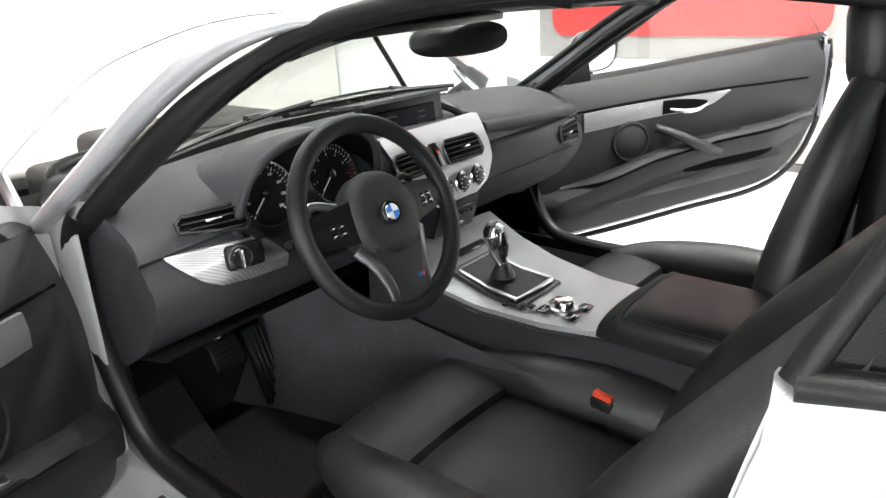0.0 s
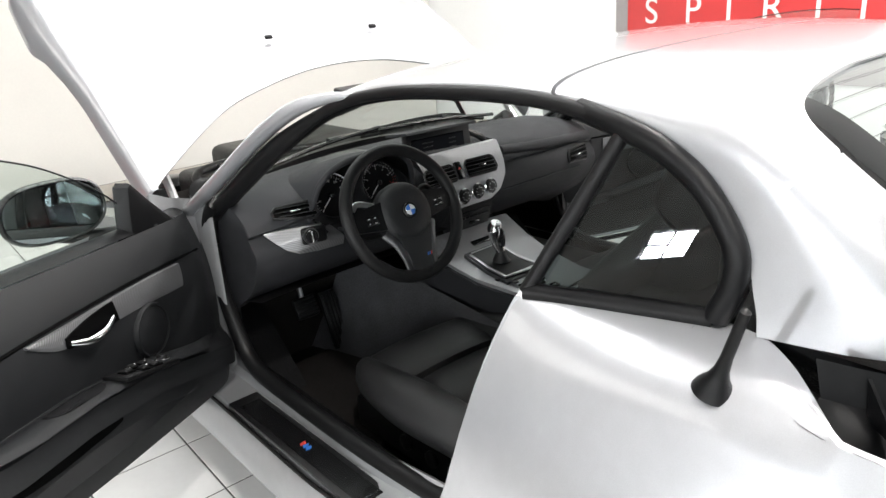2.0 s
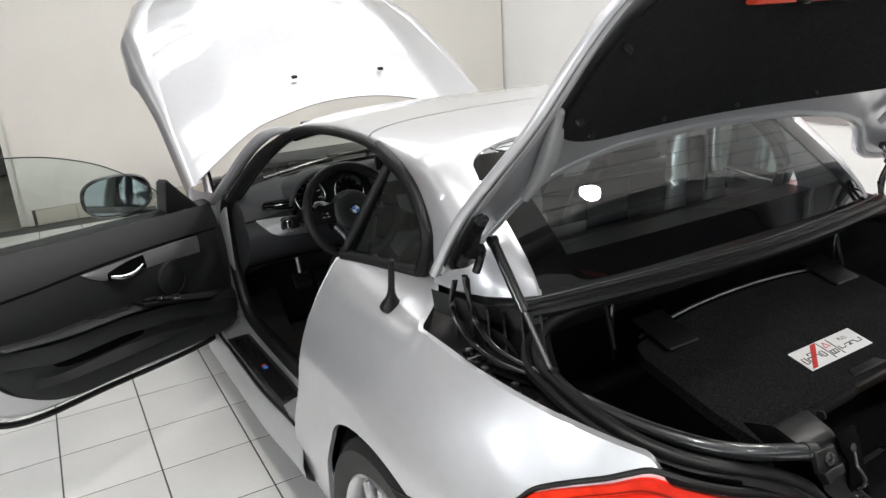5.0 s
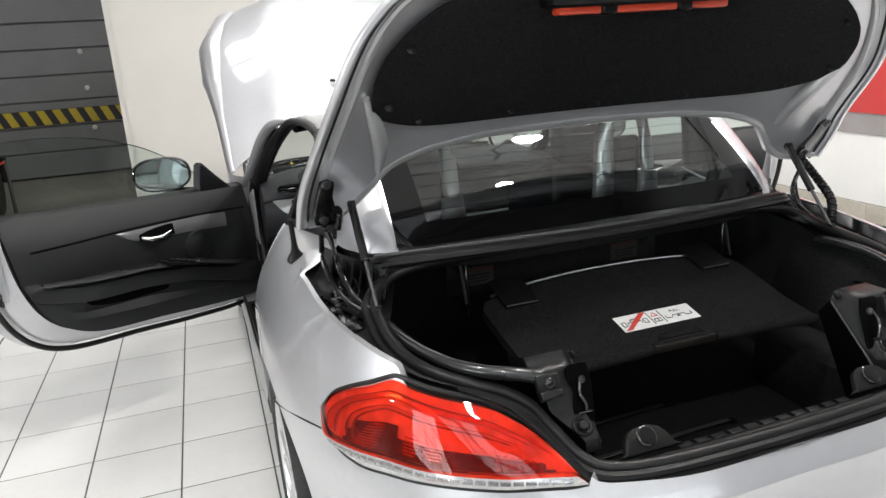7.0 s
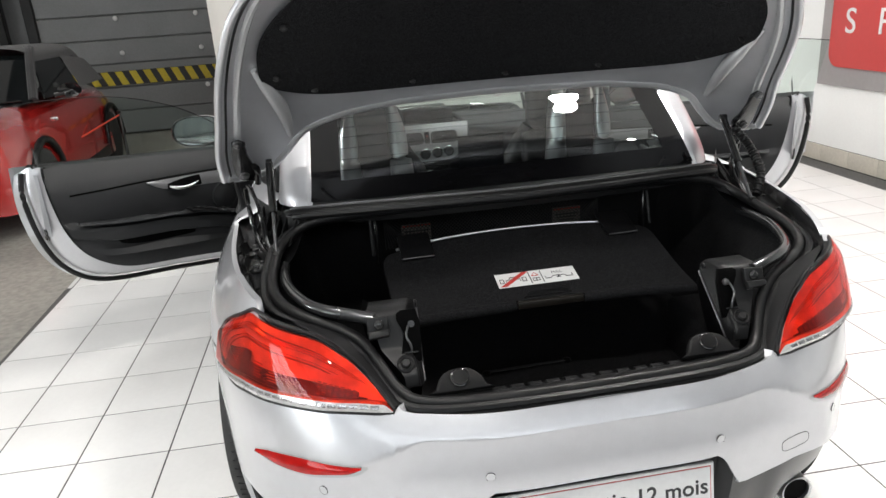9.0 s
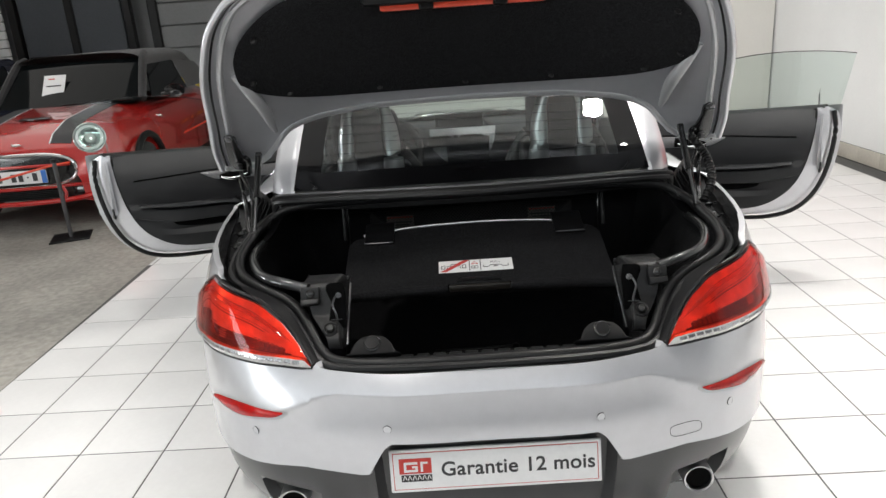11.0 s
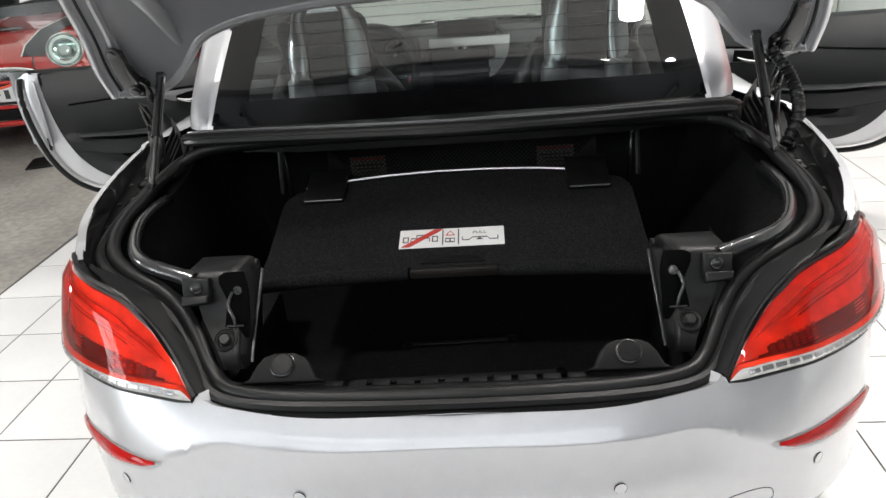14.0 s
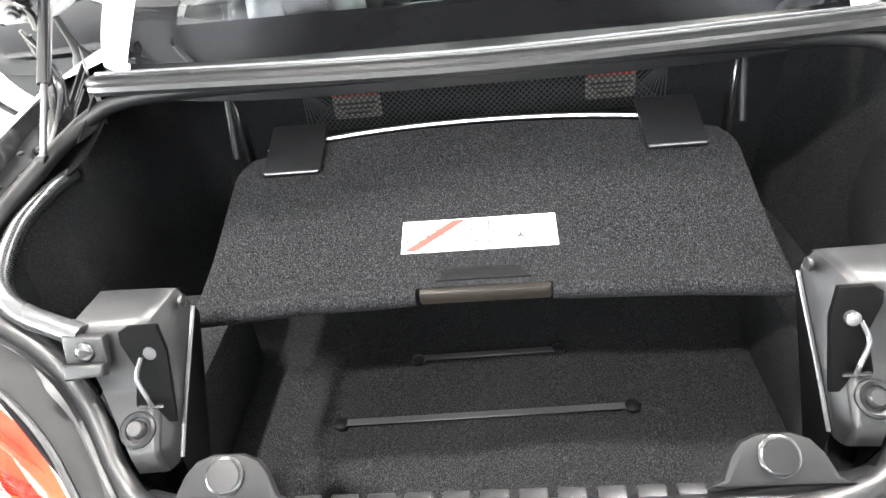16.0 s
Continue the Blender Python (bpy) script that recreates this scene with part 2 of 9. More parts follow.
CARGLASS = material("dark_car_glass", (0.004, 0.005, 0.0055), 0.04, 0, 0.1, 8, 0, None, 0.0, 0.05, spec=0.14)
LABEL = material("faded_label", (0.17, 0.155, 0.135), 0.6, 0, 0.1, 80, 0, None, 0, 0.08)
SHUTTER = material("grey_sectional_door", (0.22, 0.225, 0.23), 0.5, 0.1, 0.06, 40, 0.1, 90, 0, 0.08)
DARKDOOR = material("dark_blue_grey_door", (0.075, 0.083, 0.095), 0.5, 0.1, 0.08, 40, 0.1, 90, 0, 0.08)
YELLOW = material("hazard_yellow", (0.62, 0.48, 0.04), 0.55, 0, 0.1, 60, 0.1, 90, 0, 0.1)
SIGNRED = material("red_sign_panel", (0.52, 0.045, 0.045), 0.35, 0, 0.02, 30, 0, None, 0.2, 0.03)
SIGNGREY = material("grey_sign_border", (0.30, 0.28, 0.28), 0.5, 0, 0.03, 30, 0, None, 0.1, 0.03)
REDPAINT = material("red_car_paint", (0.40, 0.014, 0.012), 0.22, 0.1, 0.05, 400, 0, None, 1.0, 0.03)
BLUEPAINT = material("dark_blue_paint", (0.012, 0.016, 0.055), 0.25, 0.2, 0.05, 400, 0, None, 1.0, 0.03)
SOFTTOP = material("black_canvas", (0.015, 0.015, 0.016), 0.9, 0, 0.3, 300, 0.6, 500, 0, 0.1, 0.2)
LAMPFACE = glow("lamp_face", (1.0, 0.97, 0.93), 14.0)
PANELFACE = glow("skylight_pane", (1.0, 0.99, 0.97), 2.2)
OUTSIDE = glow("street_backdrop", (0.62, 0.72, 0.66), 0.9)
WINFACE = glow("daylight_backdrop", (0.90, 0.95, 1.0), 2.5)

# ---- building tools ----
import functools

def empty(name, label, category, group="", kind="", m=None):
    ob = new(name)
    ob.empty_display_size = 0.2
    if m is not None:
        ob.matrix_world = m
    return tagged(ob, label, category, group, kind)


def link_mesh(name, verts, faces, mat, parent=None, label="", smooth=True, m=None, auto=40):
    me = bpy.data.meshes.new(name)
    me.from_pydata([tuple(map(float, v)) for v in verts], [], [tuple(f) for f in faces])
    bm = bmesh.new()
    bm.from_mesh(me)
    bmesh.ops.remove_doubles(bm, verts=bm.verts, dist=1e-5)
    bmesh.ops.recalc_face_normals(bm, faces=bm.faces)
    if smooth:
        for f in bm.faces:
            f.smooth = True
        for e in bm.edges:
            if len(e.link_faces) == 2 and e.calc_face_angle(0) > radians(auto):
                e.smooth = False
    bm.to_mesh(me)
    bm.free()
    for x in mat if isinstance(mat, (list, tuple)) else [mat]:
        me.materials.append(x)
    ob = new(name, me)
    if parent:
        ob.parent = parent
    if m is not None:
        ob.matrix_basis = m
    if label:
        tagged(ob, label)
    return ob


class Form:
    """Collects pieces of one mesh."""

    def __init__(self):
        self.v, self.f = [], []

    def add(self, verts, faces, m=None):
        k = len(self.v)
        self.v += [tuple(m @ Vector(v)) for v in verts] if m is not None else [tuple(v) for v in verts]
        self.f += [tuple(i + k for i in f) for f in faces]
        return self

    def mirror(self):
        k, n = len(self.v), len(self.f)
        self.v += [(-x, y, z) for x, y, z in self.v[:k]]
        self.f += [tuple(i + k for i in reversed(f)) for f in self.f[:n]]
        return self

    def out(self, name, mat, parent=None, label="", **kw):
        return link_mesh(name, self.v, self.f, mat, parent, label, **kw)


def box(sx, sy, sz, bevel=0.0, segs=2, c=(0, 0, 0)):
    bm = bmesh.new()
    bmesh.ops.create_cube(bm, size=1)
    for v in bm.verts:
        v.co = Vector((v.co.x * sx, v.co.y * sy, v.co.z * sz)) + Vector(c)
    if bevel:
        bmesh.ops.bevel(bm, geom=list(bm.edges), offset=bevel, segments=segs, profile=0.5, affect="EDGES")
    bm.verts.index_update()
    r = [v.co.copy() for v in bm.verts], [[v.index for v in f.verts] for f in bm.faces]
    bm.free()
    return r


def grid(fn, nu, nv, close_u=False):
    """Faces over fn(u, v) with u and v from 0 to 1."""
    verts = [fn(i / nu, j / nv) for j in range(nv + 1) for i in range(nu if close_u else nu + 1)]
    w = nu if close_u else nu + 1
    faces = [(j * w + i, j * w + (i + 1) % w, (j + 1) * w + (i + 1) % w, (j + 1) * w + i) for j in range(nv) for i in range(nu)]
    return verts, faces


def shell(verts, faces, push):
    """A closed sheet: the faces, their copy pushed by the vector (or function of a point), and the rim."""
    n = len(verts)
    move = push if callable(push) else (lambda p: Vector(push))
    back = [Vector(v) + move(Vector(v)) for v in verts]
    edges = {}
    for f in faces:
        for a, b in zip(f, f[1:] + f[:1] if isinstance(f, list) else f[1:] + f[:1]):
            edges[(a, b)] = edges.get((b, a), 0) + 1
    rim = [(a, b) for (a, b) in edges if (b, a) not in edges]
    return list(verts) + back, list(faces) + [tuple(i + n for i in reversed(f)) for f in faces] + [(b, a, a + n, b + n) for a, b in rim]


def spline(pts, n, closed=False):
    """n + 1 points along a smooth curve through pts, evenly spaced."""
    p = [Vector(q) for q in pts]
    m = len(p)
    fine = []
    for i in range(m if closed else m - 1):
        if closed:
            a, b, c, d = p[i - 1], p[i], p[(i + 1) % m], p[(i + 2) % m]
        else:
            b, c = p[i], p[i + 1]
            a = p[i - 1] if i else b * 2 - c
            d = p[i + 2] if i + 2 < m else c * 2 - b
        for k in range(12):
            t = k / 12
            fine.append(0.5 * (2 * b + (c - a) * t + (2 * a - 5 * b + 4 * c - d) * t * t + (3 * b - a - 3 * c + d) * t ** 3))
    fine.append(p[0] if closed else p[-1])
    s = [0.0]
    for a, b in zip(fine, fine[1:]):
        s.append(s[-1] + (b - a).length)
    out, j = [], 0
    for i in range(n + 1):
        want = s[-1] * i / n
        while j < len(s) - 2 and s[j + 1] < want:
            j += 1
        out.append(fine[j].lerp(fine[j + 1], (want - s[j]) / max(1e-9, s[j + 1] - s[j])))
    return out


def tube(pts, r, n=24, sides=10, closed=False, smooth_path=True, flat=1.0):
    """A round (or flattened) bar along a path. r: a radius or a function of 0..1."""
    path = spline(pts, n, closed) if smooth_path else [Vector(p) for p in pts]
    k = len(path) - (1 if closed else 0)
    verts, up = [], Vector((0, 0, 1))
    for i in range(k):
        a, b = (path[i - 1] if i or closed else path[i]), path[(i + 1) % k] if closed else path[min(i + 1, k - 1)]
        d = (b - a).normalized()
        side = d.cross(up)
        side = side.normalized() if side.length > 0.05 else Vector((1, 0, 0))
        top = side.cross(d)
        rad = r(i / max(1, k - 1)) if callable(r) else r
        verts += [path[i] + rad * (math.cos(q) * side + flat * math.sin(q) * top) for q in (2 * math.pi * s / sides for s in range(sides))]
    faces = [(i * sides + s, i * sides + (s + 1) % sides, ((i + 1) % k) * sides + (s + 1) % sides, ((i + 1) % k) * sides + s)
             for i in range(k if closed else k - 1) for s in range(sides)]
    if not closed:
        faces += [tuple(reversed(range(sides))), tuple(range((k - 1) * sides, k * sides))]
    return verts, faces


def lathe(profile, sides=32, arc=1.0):
    """Turns (radius, height) pairs about z."""
    verts = [(r * math.cos(2 * math.pi * arc * s / sides), r * math.sin(2 * math.pi * arc * s / sides), h) for r, h in profile for s in range(sides)]
    faces = [(i * sides + s, i * sides + (s + 1) % sides, (i + 1) * sides + (s + 1) % sides, (i + 1) * sides + s) for i in range(len(profile) - 1) for s in range(sides)]
    ring = profile[0] == profile[-1]
    if profile[0][0] > 1e-6 and not ring:
        faces.append(tuple(reversed(range(sides))))
    if profile[-1][0] > 1e-6 and not ring:
        faces.append(tuple(range((len(profile) - 1) * sides, len(profile) * sides)))
    return verts, faces


def prism(outline, depth, bevel=0.0, segs=2):
    """A plate in the xy plane from z = 0 to depth, with rounded edges."""
    bm = bmesh.new()
    bottom = bm.faces.new([bm.verts.new((x, y, 0)) for x, y in outline])
    r = bmesh.ops.extrude_face_region(bm, geom=[bottom])
    bmesh.ops.translate(bm, verts=[v for v in r["geom"] if isinstance(v, bmesh.types.BMVert)], vec=(0, 0, depth))
    if bevel:
        top = [e for e in bm.edges if all(abs(v.co.z - depth) < 1e-6 for v in e.verts)]
        bmesh.ops.bevel(bm, geom=top, offset=bevel, segments=segs, profile=0.5, affect="EDGES")
    bm.verts.index_update()
    out = [v.co.copy() for v in bm.verts], [[v.index for v in f.verts] for f in bm.faces]
    bm.free()
    return out


def frame_at(o, x, y):
    """A pose with its x and y axes along the given ways."""
    x = Vector(x).normalized()
    z = x.cross(Vector(y)).normalized()
    y = z.cross(x)
    return Matrix(((x.x, y.x, z.x, o[0]), (x.y, y.y, z.y, o[1]), (x.z, y.z, z.z, o[2]), (0, 0, 0, 1)))


def ramp(x, table):
    return float(np.interp(x, [a for a, _ in table], [b for _, b in table]))


@functools.lru_cache(None)
def slopes(table):
    d = [(b[1] - a[1]) / (b[0] - a[0]) for a, b in zip(table, table[1:])]
    m = [d[0]] + [0.0 if p * q <= 0 else 2 * p * q / (p + q) for p, q in zip(d, d[1:])] + [d[-1]]
    return m


def glide(x, table):
    """Like ramp, with a smooth curve through the pairs of the tuple."""
    if x <= table[0][0]:
        return table[0][1]
    if x >= table[-1][0]:
        return table[-1][1]
    i = 0
    while table[i + 1][0] < x:
        i += 1
    (x0, y0), (x1, y1) = table[i], table[i + 1]
    h, m = x1 - x0, slopes(table)
    t = (x - x0) / h
    return (2 * t ** 3 - 3 * t * t + 1) * y0 + (t ** 3 - 2 * t * t + t) * h * m[i] + (3 * t * t - 2 * t ** 3) * y1 + (t ** 3 - t * t) * h * m[i + 1]


def ease(x, a, b):
    t = min(1.0, max(0.0, (x - a) / (b - a)))
    return t * t * (3 - 2 * t)


def writing(text, size, mat, m, parent, name="lettering", depth=0.0008, label="", spacing=1.0, bold=0.0):
    """Flat raised letters as a mesh, centred on the pose's xy plane."""
    cu = bpy.data.curves.new(name, "FONT")
    cu.body, cu.size, cu.align_x, cu.align_y, cu.extrude, cu.space_character, cu.offset = text, size, "CENTER", "CENTER", depth, spacing, bold
    ob = bpy.data.objects.new("temporary", cu)
    scene.collection.objects.link(ob)
    me = bpy.data.meshes.new_from_object(ob.evaluated_get(bpy.context.evaluated_depsgraph_get()))
    bpy.data.objects.remove(ob)
    bpy.data.curves.remove(cu)
    me.materials.clear()
    me.materials.append(mat)
    out = new(name, me)
    out.parent, out.matrix_basis = parent, m
    if label:
        tagged(out, label)
    return out

# ---- the showroom ----
EDGE_X, WALL_X, WALL_Y, BACK_Y, HALL_X, HALL_Y = -2.23, 3.66, 6.9, -6.0, -8.0, 10.4
Form().add(*box(11.7, HALL_Y - BACK_Y + 0.4, 0.2, c=(-2.17, (HALL_Y + BACK_Y) / 2, -0.112))).out("ground", CONCRETE, smooth=False)
tagged(bpy.data.objects["ground"], "worn grey concrete hall floor with stains", "floor", "", "structure")
floor = Form().add(*box(WALL_X - EDGE_X, WALL_Y - BACK_Y, 0.008, c=((WALL_X + EDGE_X) / 2, (WALL_Y + BACK_Y) / 2, -0.006))).out("floor", GROUT, smooth=False)
tagged(floor, "glossy white square tiles with dark joints on the showroom floor", "floor", "", "structure")


def wall(name, c, size, mat, label):
    return tagged(Form().add(*box(*size, c=c)).out(name, mat, smooth=False), label, "wall", "", "structure")


# added wall out of view; its grey darkens what the bumper mirrors
wall("wall_east_unseen", (WALL_X + 0.12, -3.85, ROOM_H / 2), (0.2, 4.7, ROOM_H), SHUTTER, "unseen wall behind the car, grey to darken the bumper's reflections")
wall("wall_east", (WALL_X + 0.12, 2.8, ROOM_H / 2), (0.2, 8.6, ROOM_H), WALLWHITE, "smooth white painted showroom wall carrying the red sign")
wall("wall_north", (1.06, WALL_Y + 0.12, ROOM_H / 2), (5.2, 0.2, ROOM_H), WALLPAINT, "plain cream painted end wall behind the car")
wall("wall_return", (-1.52, 8.65, ROOM_H / 2), (0.16, 3.4, ROOM_H), WALLPAINT, "cream painted return wall beside the garage door")
wall("wall_hall", (-5.0, HALL_Y + 0.16, ROOM_H / 2), (7.2, 0.2, ROOM_H), SHUTTER, "grey metal hall wall behind the red car")
wall("wall_west", (HALL_X, 6.70, ROOM_H / 2), (0.2, 7.6, ROOM_H), WALLWHITE, "light painted side wall of the hall")
wall("wall_west_head", (HALL_X, -3.75, 3.5), (0.2, 4.5, 1.4), WALLWHITE, "light wall strip above the shop front")
# out of view too, and grey for the same darker reflections
wall("wall_south", (-2.2, BACK_Y - 0.1, 1.45), (11.7, 0.2, 2.9), SHUTTER, "unseen wall under the high windows, grey to darken reflections")
wall("wall_south_head", (-2.2, BACK_Y - 0.1, 4.10), (11.7, 0.2, 0.2), WALLWHITE, "white wall strip above the high windows")
tagged(Form().add(*box(12.0, 17.0, 0.2, c=(-2.17, 2.2, ROOM_H + 0.12))).out("ceiling", CEILPAINT, smooth=False), "plain light painted ceiling", "ceiling", "", "structure")

# the shop window behind the camera, with its bars
shop = Form()
for i in range(9):
    shop.add(*box(0.06, 0.08, 1.1, 0.006, 1, (-7.6 + i * 1.38, BACK_Y - 0.02, 3.45)))
for z in (2.93, 3.45, 3.97):
    shop.add(*box(11.3, 0.07, 0.06, 0.006, 1, (-2.2, BACK_Y, z)))
win = tagged(shop.out("window_1", PLASTIC_GREY, smooth=False), "row of high barred windows with daylight outside", "window", "", "structure")
Form().add([(-7.8, BACK_Y - 0.12, 2.9), (3.4, BACK_Y - 0.12, 2.9), (3.4, BACK_Y - 0.12, 4.0), (-7.8, BACK_Y - 0.12, 4.0)], [(0, 1, 2, 3)]).out("daylight", WINFACE, win, smooth=False)

# glazed shop front beside the camera's way
front = Form()
for i in range(5):
    front.add(*box(0.09, 0.07, 2.8, 0.006, 1, (HALL_X, -5.9 + i * 1.09, 1.4)))
for z in (0.05, 0.75, 1.42, 2.1, 2.78):
    front.add(*box(0.09, 4.45, 0.07, 0.006, 1, (HALL_X, -3.72, z)))
win2 = tagged(front.out("window_2", PLASTIC_GREY, smooth=False), "glazed shop front with grey frames and daylight outside", "window", "", "structure")
Form().add([(HALL_X - 0.1, -6.0, 0), (HALL_X - 0.1, -1.5, 0), (HALL_X - 0.1, -1.5, 2.8), (HALL_X - 0.1, -6.0, 2.8)], [(0, 1, 2, 3)]).out("daylight", OUTSIDE, win2, smooth=False)
# the wall beyond it, with one barred window
WIN_Y0, WIN_Y1, WIN_Z0, WIN_Z1 = 1.55, 2.00, 1.80, 2.20
for nm, y0, y1, z0, z1 in (("wall_west_pier", -1.5, WIN_Y0, 0, ROOM_H), ("wall_west_pier_far", WIN_Y1, 2.9, 0, ROOM_H), ("wall_west_breast", WIN_Y0, WIN_Y1, 0, WIN_Z0), ("wall_west_lintel", WIN_Y0, WIN_Y1, WIN_Z1, ROOM_H)):
    wall(nm, (HALL_X, (y0 + y1) / 2, (z0 + z1) / 2), (0.2, y1 - y0, z1 - z0), WALLWHITE, "light painted side wall of the hall")
bars = Form()
for i in range(3):
    bars.add(*box(0.05, 0.025, WIN_Z1 - WIN_Z0, 0.004, 1, (HALL_X, WIN_Y0 + i * (WIN_Y1 - WIN_Y0) / 2, (WIN_Z0 + WIN_Z1) / 2)))
for i in range(3):
    bars.add(*box(0.05, WIN_Y1 - WIN_Y0, 0.025, 0.004, 1, (HALL_X, (WIN_Y0 + WIN_Y1) / 2, WIN_Z0 + i * (WIN_Z1 - WIN_Z0) / 2)))
win3 = tagged(bars.out("window_3", PLASTIC_GREY, smooth=False), "small barred window with daylight outside", "window", "", "structure")
Form().add([(HALL_X - 0.09, WIN_Y0, WIN_Z0), (HALL_X - 0.09, WIN_Y1, WIN_Z0), (HALL_X - 0.09, WIN_Y1, WIN_Z1), (HALL_X - 0.09, WIN_Y0, WIN_Z1)], [(0, 1, 2, 3)]).out("daylight", WINFACE, win3, smooth=False)

# skylights and round lamps under the ceiling; the last two lamps are added
for sy in SKYLIGHT_Y:
    bars = Form()
    for i in range(9):
        bars.add(*box(0.04, 0.98, 0.05, c=(-1.7 + i * 0.575, sy, ROOM_H - 0.03)))
    for dy in (-0.47, 0, 0.47):
        bars.add(*box(4.7, 0.05, 0.05, c=(0.6, sy + dy, ROOM_H - 0.03)))
    sk = tagged(bars.out("skylight", PLASTIC_GREY, smooth=False), "barred skylight panel with bright panes", "skylight", "skylights", "structure")
    Form().add([(-1.7, sy - 0.45, ROOM_H + 0.012), (2.9, sy - 0.45, ROOM_H + 0.012), (2.9, sy + 0.45, ROOM_H + 0.012), (-1.7, sy + 0.45, ROOM_H + 0.012)], [(3, 2, 1, 0)]).out("pane", PANELFACE, sk, smooth=False)


def round_lamp(x, y, z):
    lamp = empty("ceiling_lamp", "white round pendant lamp with a bright face", "lamp", "ceiling lamps", "", pose(x, y, z))
    Form().add(*lathe([(0.05, 0.14), (0.08, 0.12), (0.128, 0.03), (0.136, 0.0), (0.129, 0.004), (0.115, 0.02)], 32)).out("shade", WHITE, lamp)
    Form().add(*lathe([(0.0, 0.022), (0.114, 0.022)], 32)).out("diffuser", LAMPFACE, lamp, smooth=False)
    Form().add(*tube([(0, 0, 0.14), (0, 0, ROOM_H - z + 0.02)], 0.008, 2, 6)).out("cord", PLASTIC, lamp)


for lx, ly in LAMPS:
    round_lamp(lx, ly, 3.4)

# skirting tiles along the walls
skirt_e = tagged(Form().add(*box(0.006, 12.9, 0.14, c=(WALL_X + 0.018, 0.45, 0.07))).out("baseboard_east", GROUT, smooth=False), "beige tiled skirting along the white wall", "skirting", "", "structure")
skirt_n = tagged(Form().add(*box(5.1, 0.006, 0.14, c=(1.06, WALL_Y + 0.018, 0.07))).out("baseboard_north", GROUT, smooth=False), "beige tiled skirting along the cream wall", "skirting", "", "structure")

# grey sectional garage door with a hazard stripe, and the dark double door beside it
gd = empty("door_1", "grey ribbed sectional garage door with a hazard stripe", "garage door", "", "structure")
for i in range(12):
    Form().add(*box(2.9, 0.05, 0.325, 0.012, 1, (-2.98, 10.08, 0.17 + 0.333 * i))).out("slat", SHUTTER, gd, smooth=False)
Form().add(*box(2.9, 0.006, 0.20, c=(-2.98, 10.045, 0.80))).out("stripe", BLACKINK, gd, "black and yellow hazard stripe", smooth=False)
for i in range(15):
    x = -4.36 + i * 0.195
    Form().add([(x, 10.04, 0.705), (x + 0.10, 10.04, 0.705), (x + 0.02, 10.04, 0.895), (x - 0.08, 10.04, 0.895)], [(0, 1, 2, 3)]).out("yellow_bar", YELLOW, gd, smooth=False)
for x in (-4.42, -1.62):
    Form().add(*box(0.14, 0.2, 3.9, 0.01, 1, (x, 10.1, 1.95))).out("rail", PLASTIC_GREY, gd, smooth=False)
for x, z in ((-2.2, 1.62), (-2.2, 1.15), (-2.2, 0.62), (-3.3, 1.62), (-3.3, 1.15)):
    Form().add(*lathe([(0.03, 0), (0.035, 0.02), (0.02, 0.03)], 12), pose(x, 10.04, z, 90)).out("knob", WHITE, gd)

dd = empty("door_2", "dark blue-grey metal double door with long bolts", "door", "", "structure")
for x in (-5.35, -6.15):
    Form().add(*box(0.78, 0.06, 3.0, 0.01, 1, (x, 10.2, 1.5))).out("leaf", DARKDOOR, dd, smooth=False)
for x in (-4.86, -5.75, -6.64):
    Form().add(*box(0.12, 0.12, 3.2, 0.01, 1, (x, 10.18, 1.6))).out("post", PLASTIC_GREY, dd, smooth=False)
for x in (-5.35, -6.15):
    Form().add(*box(0.7, 0.03, 0.04, 0.006, 1, (x, 10.15, 1.32))).out("bolt", BLACKMETAL, dd, smooth=False)
louvre = empty("shutter", "pale ribbed metal shutter at the hall wall", "shutter", "", "structure")
for i in range(24):
    Form().add(*box(0.95, 0.05, 0.12, 0.012, 1, (-7.3, 10.2, 0.4 + 0.13 * i))).out("slat", WALLWHITE, louvre, smooth=False)

# the red wall sign
sign = empty("wall_sign", "large red wall sign with white capitals and a grey border", "sign", "", "", pose(WALL_X + 0.014, 4.42, 1.0))


def rounded(w, h, r):
    return [(cx + r * math.cos(radians(a0 + 15 * k)), cy + r * math.sin(radians(a0 + 15 * k))) for cx, cy, a0 in ((w / 2 - r, h / 2 - r, 0), (-w / 2 + r, h / 2 - r, 90), (-w / 2 + r, -h / 2 + r, 180), (w / 2 - r, -h / 2 + r, 270)) for k in range(7)]


face = Matrix(((0, 0, -1, -0.026), (-1, 0, 0, 0), (0, 1, 0, 0), (0, 0, 0, 1)))
Form().add(*box(0.03, 2.28, 1.62, 0.003, 1, (0, -1.065, 0.46))).out("border", SIGNGREY, sign, "grey border strip", smooth=False)
Form().add(*prism(rounded(1.95, 1.34, 0.12), 0.012, 0.002), Matrix.Translation((0.005, -1.03, 0.475)) @ face).out("panel", SIGNRED, sign, smooth=False)
# letters run towards the camera's side of the hall, so that they read from the room
for ch, y in zip("SPIRIT", (4.14, 3.78, 3.49, 3.17, 2.86, 2.58)):
    writing(ch, 0.275, WHITE, Matrix.Translation((-0.008, y - 4.42, 0.158)) @ face, sign, "letter", 0.004)
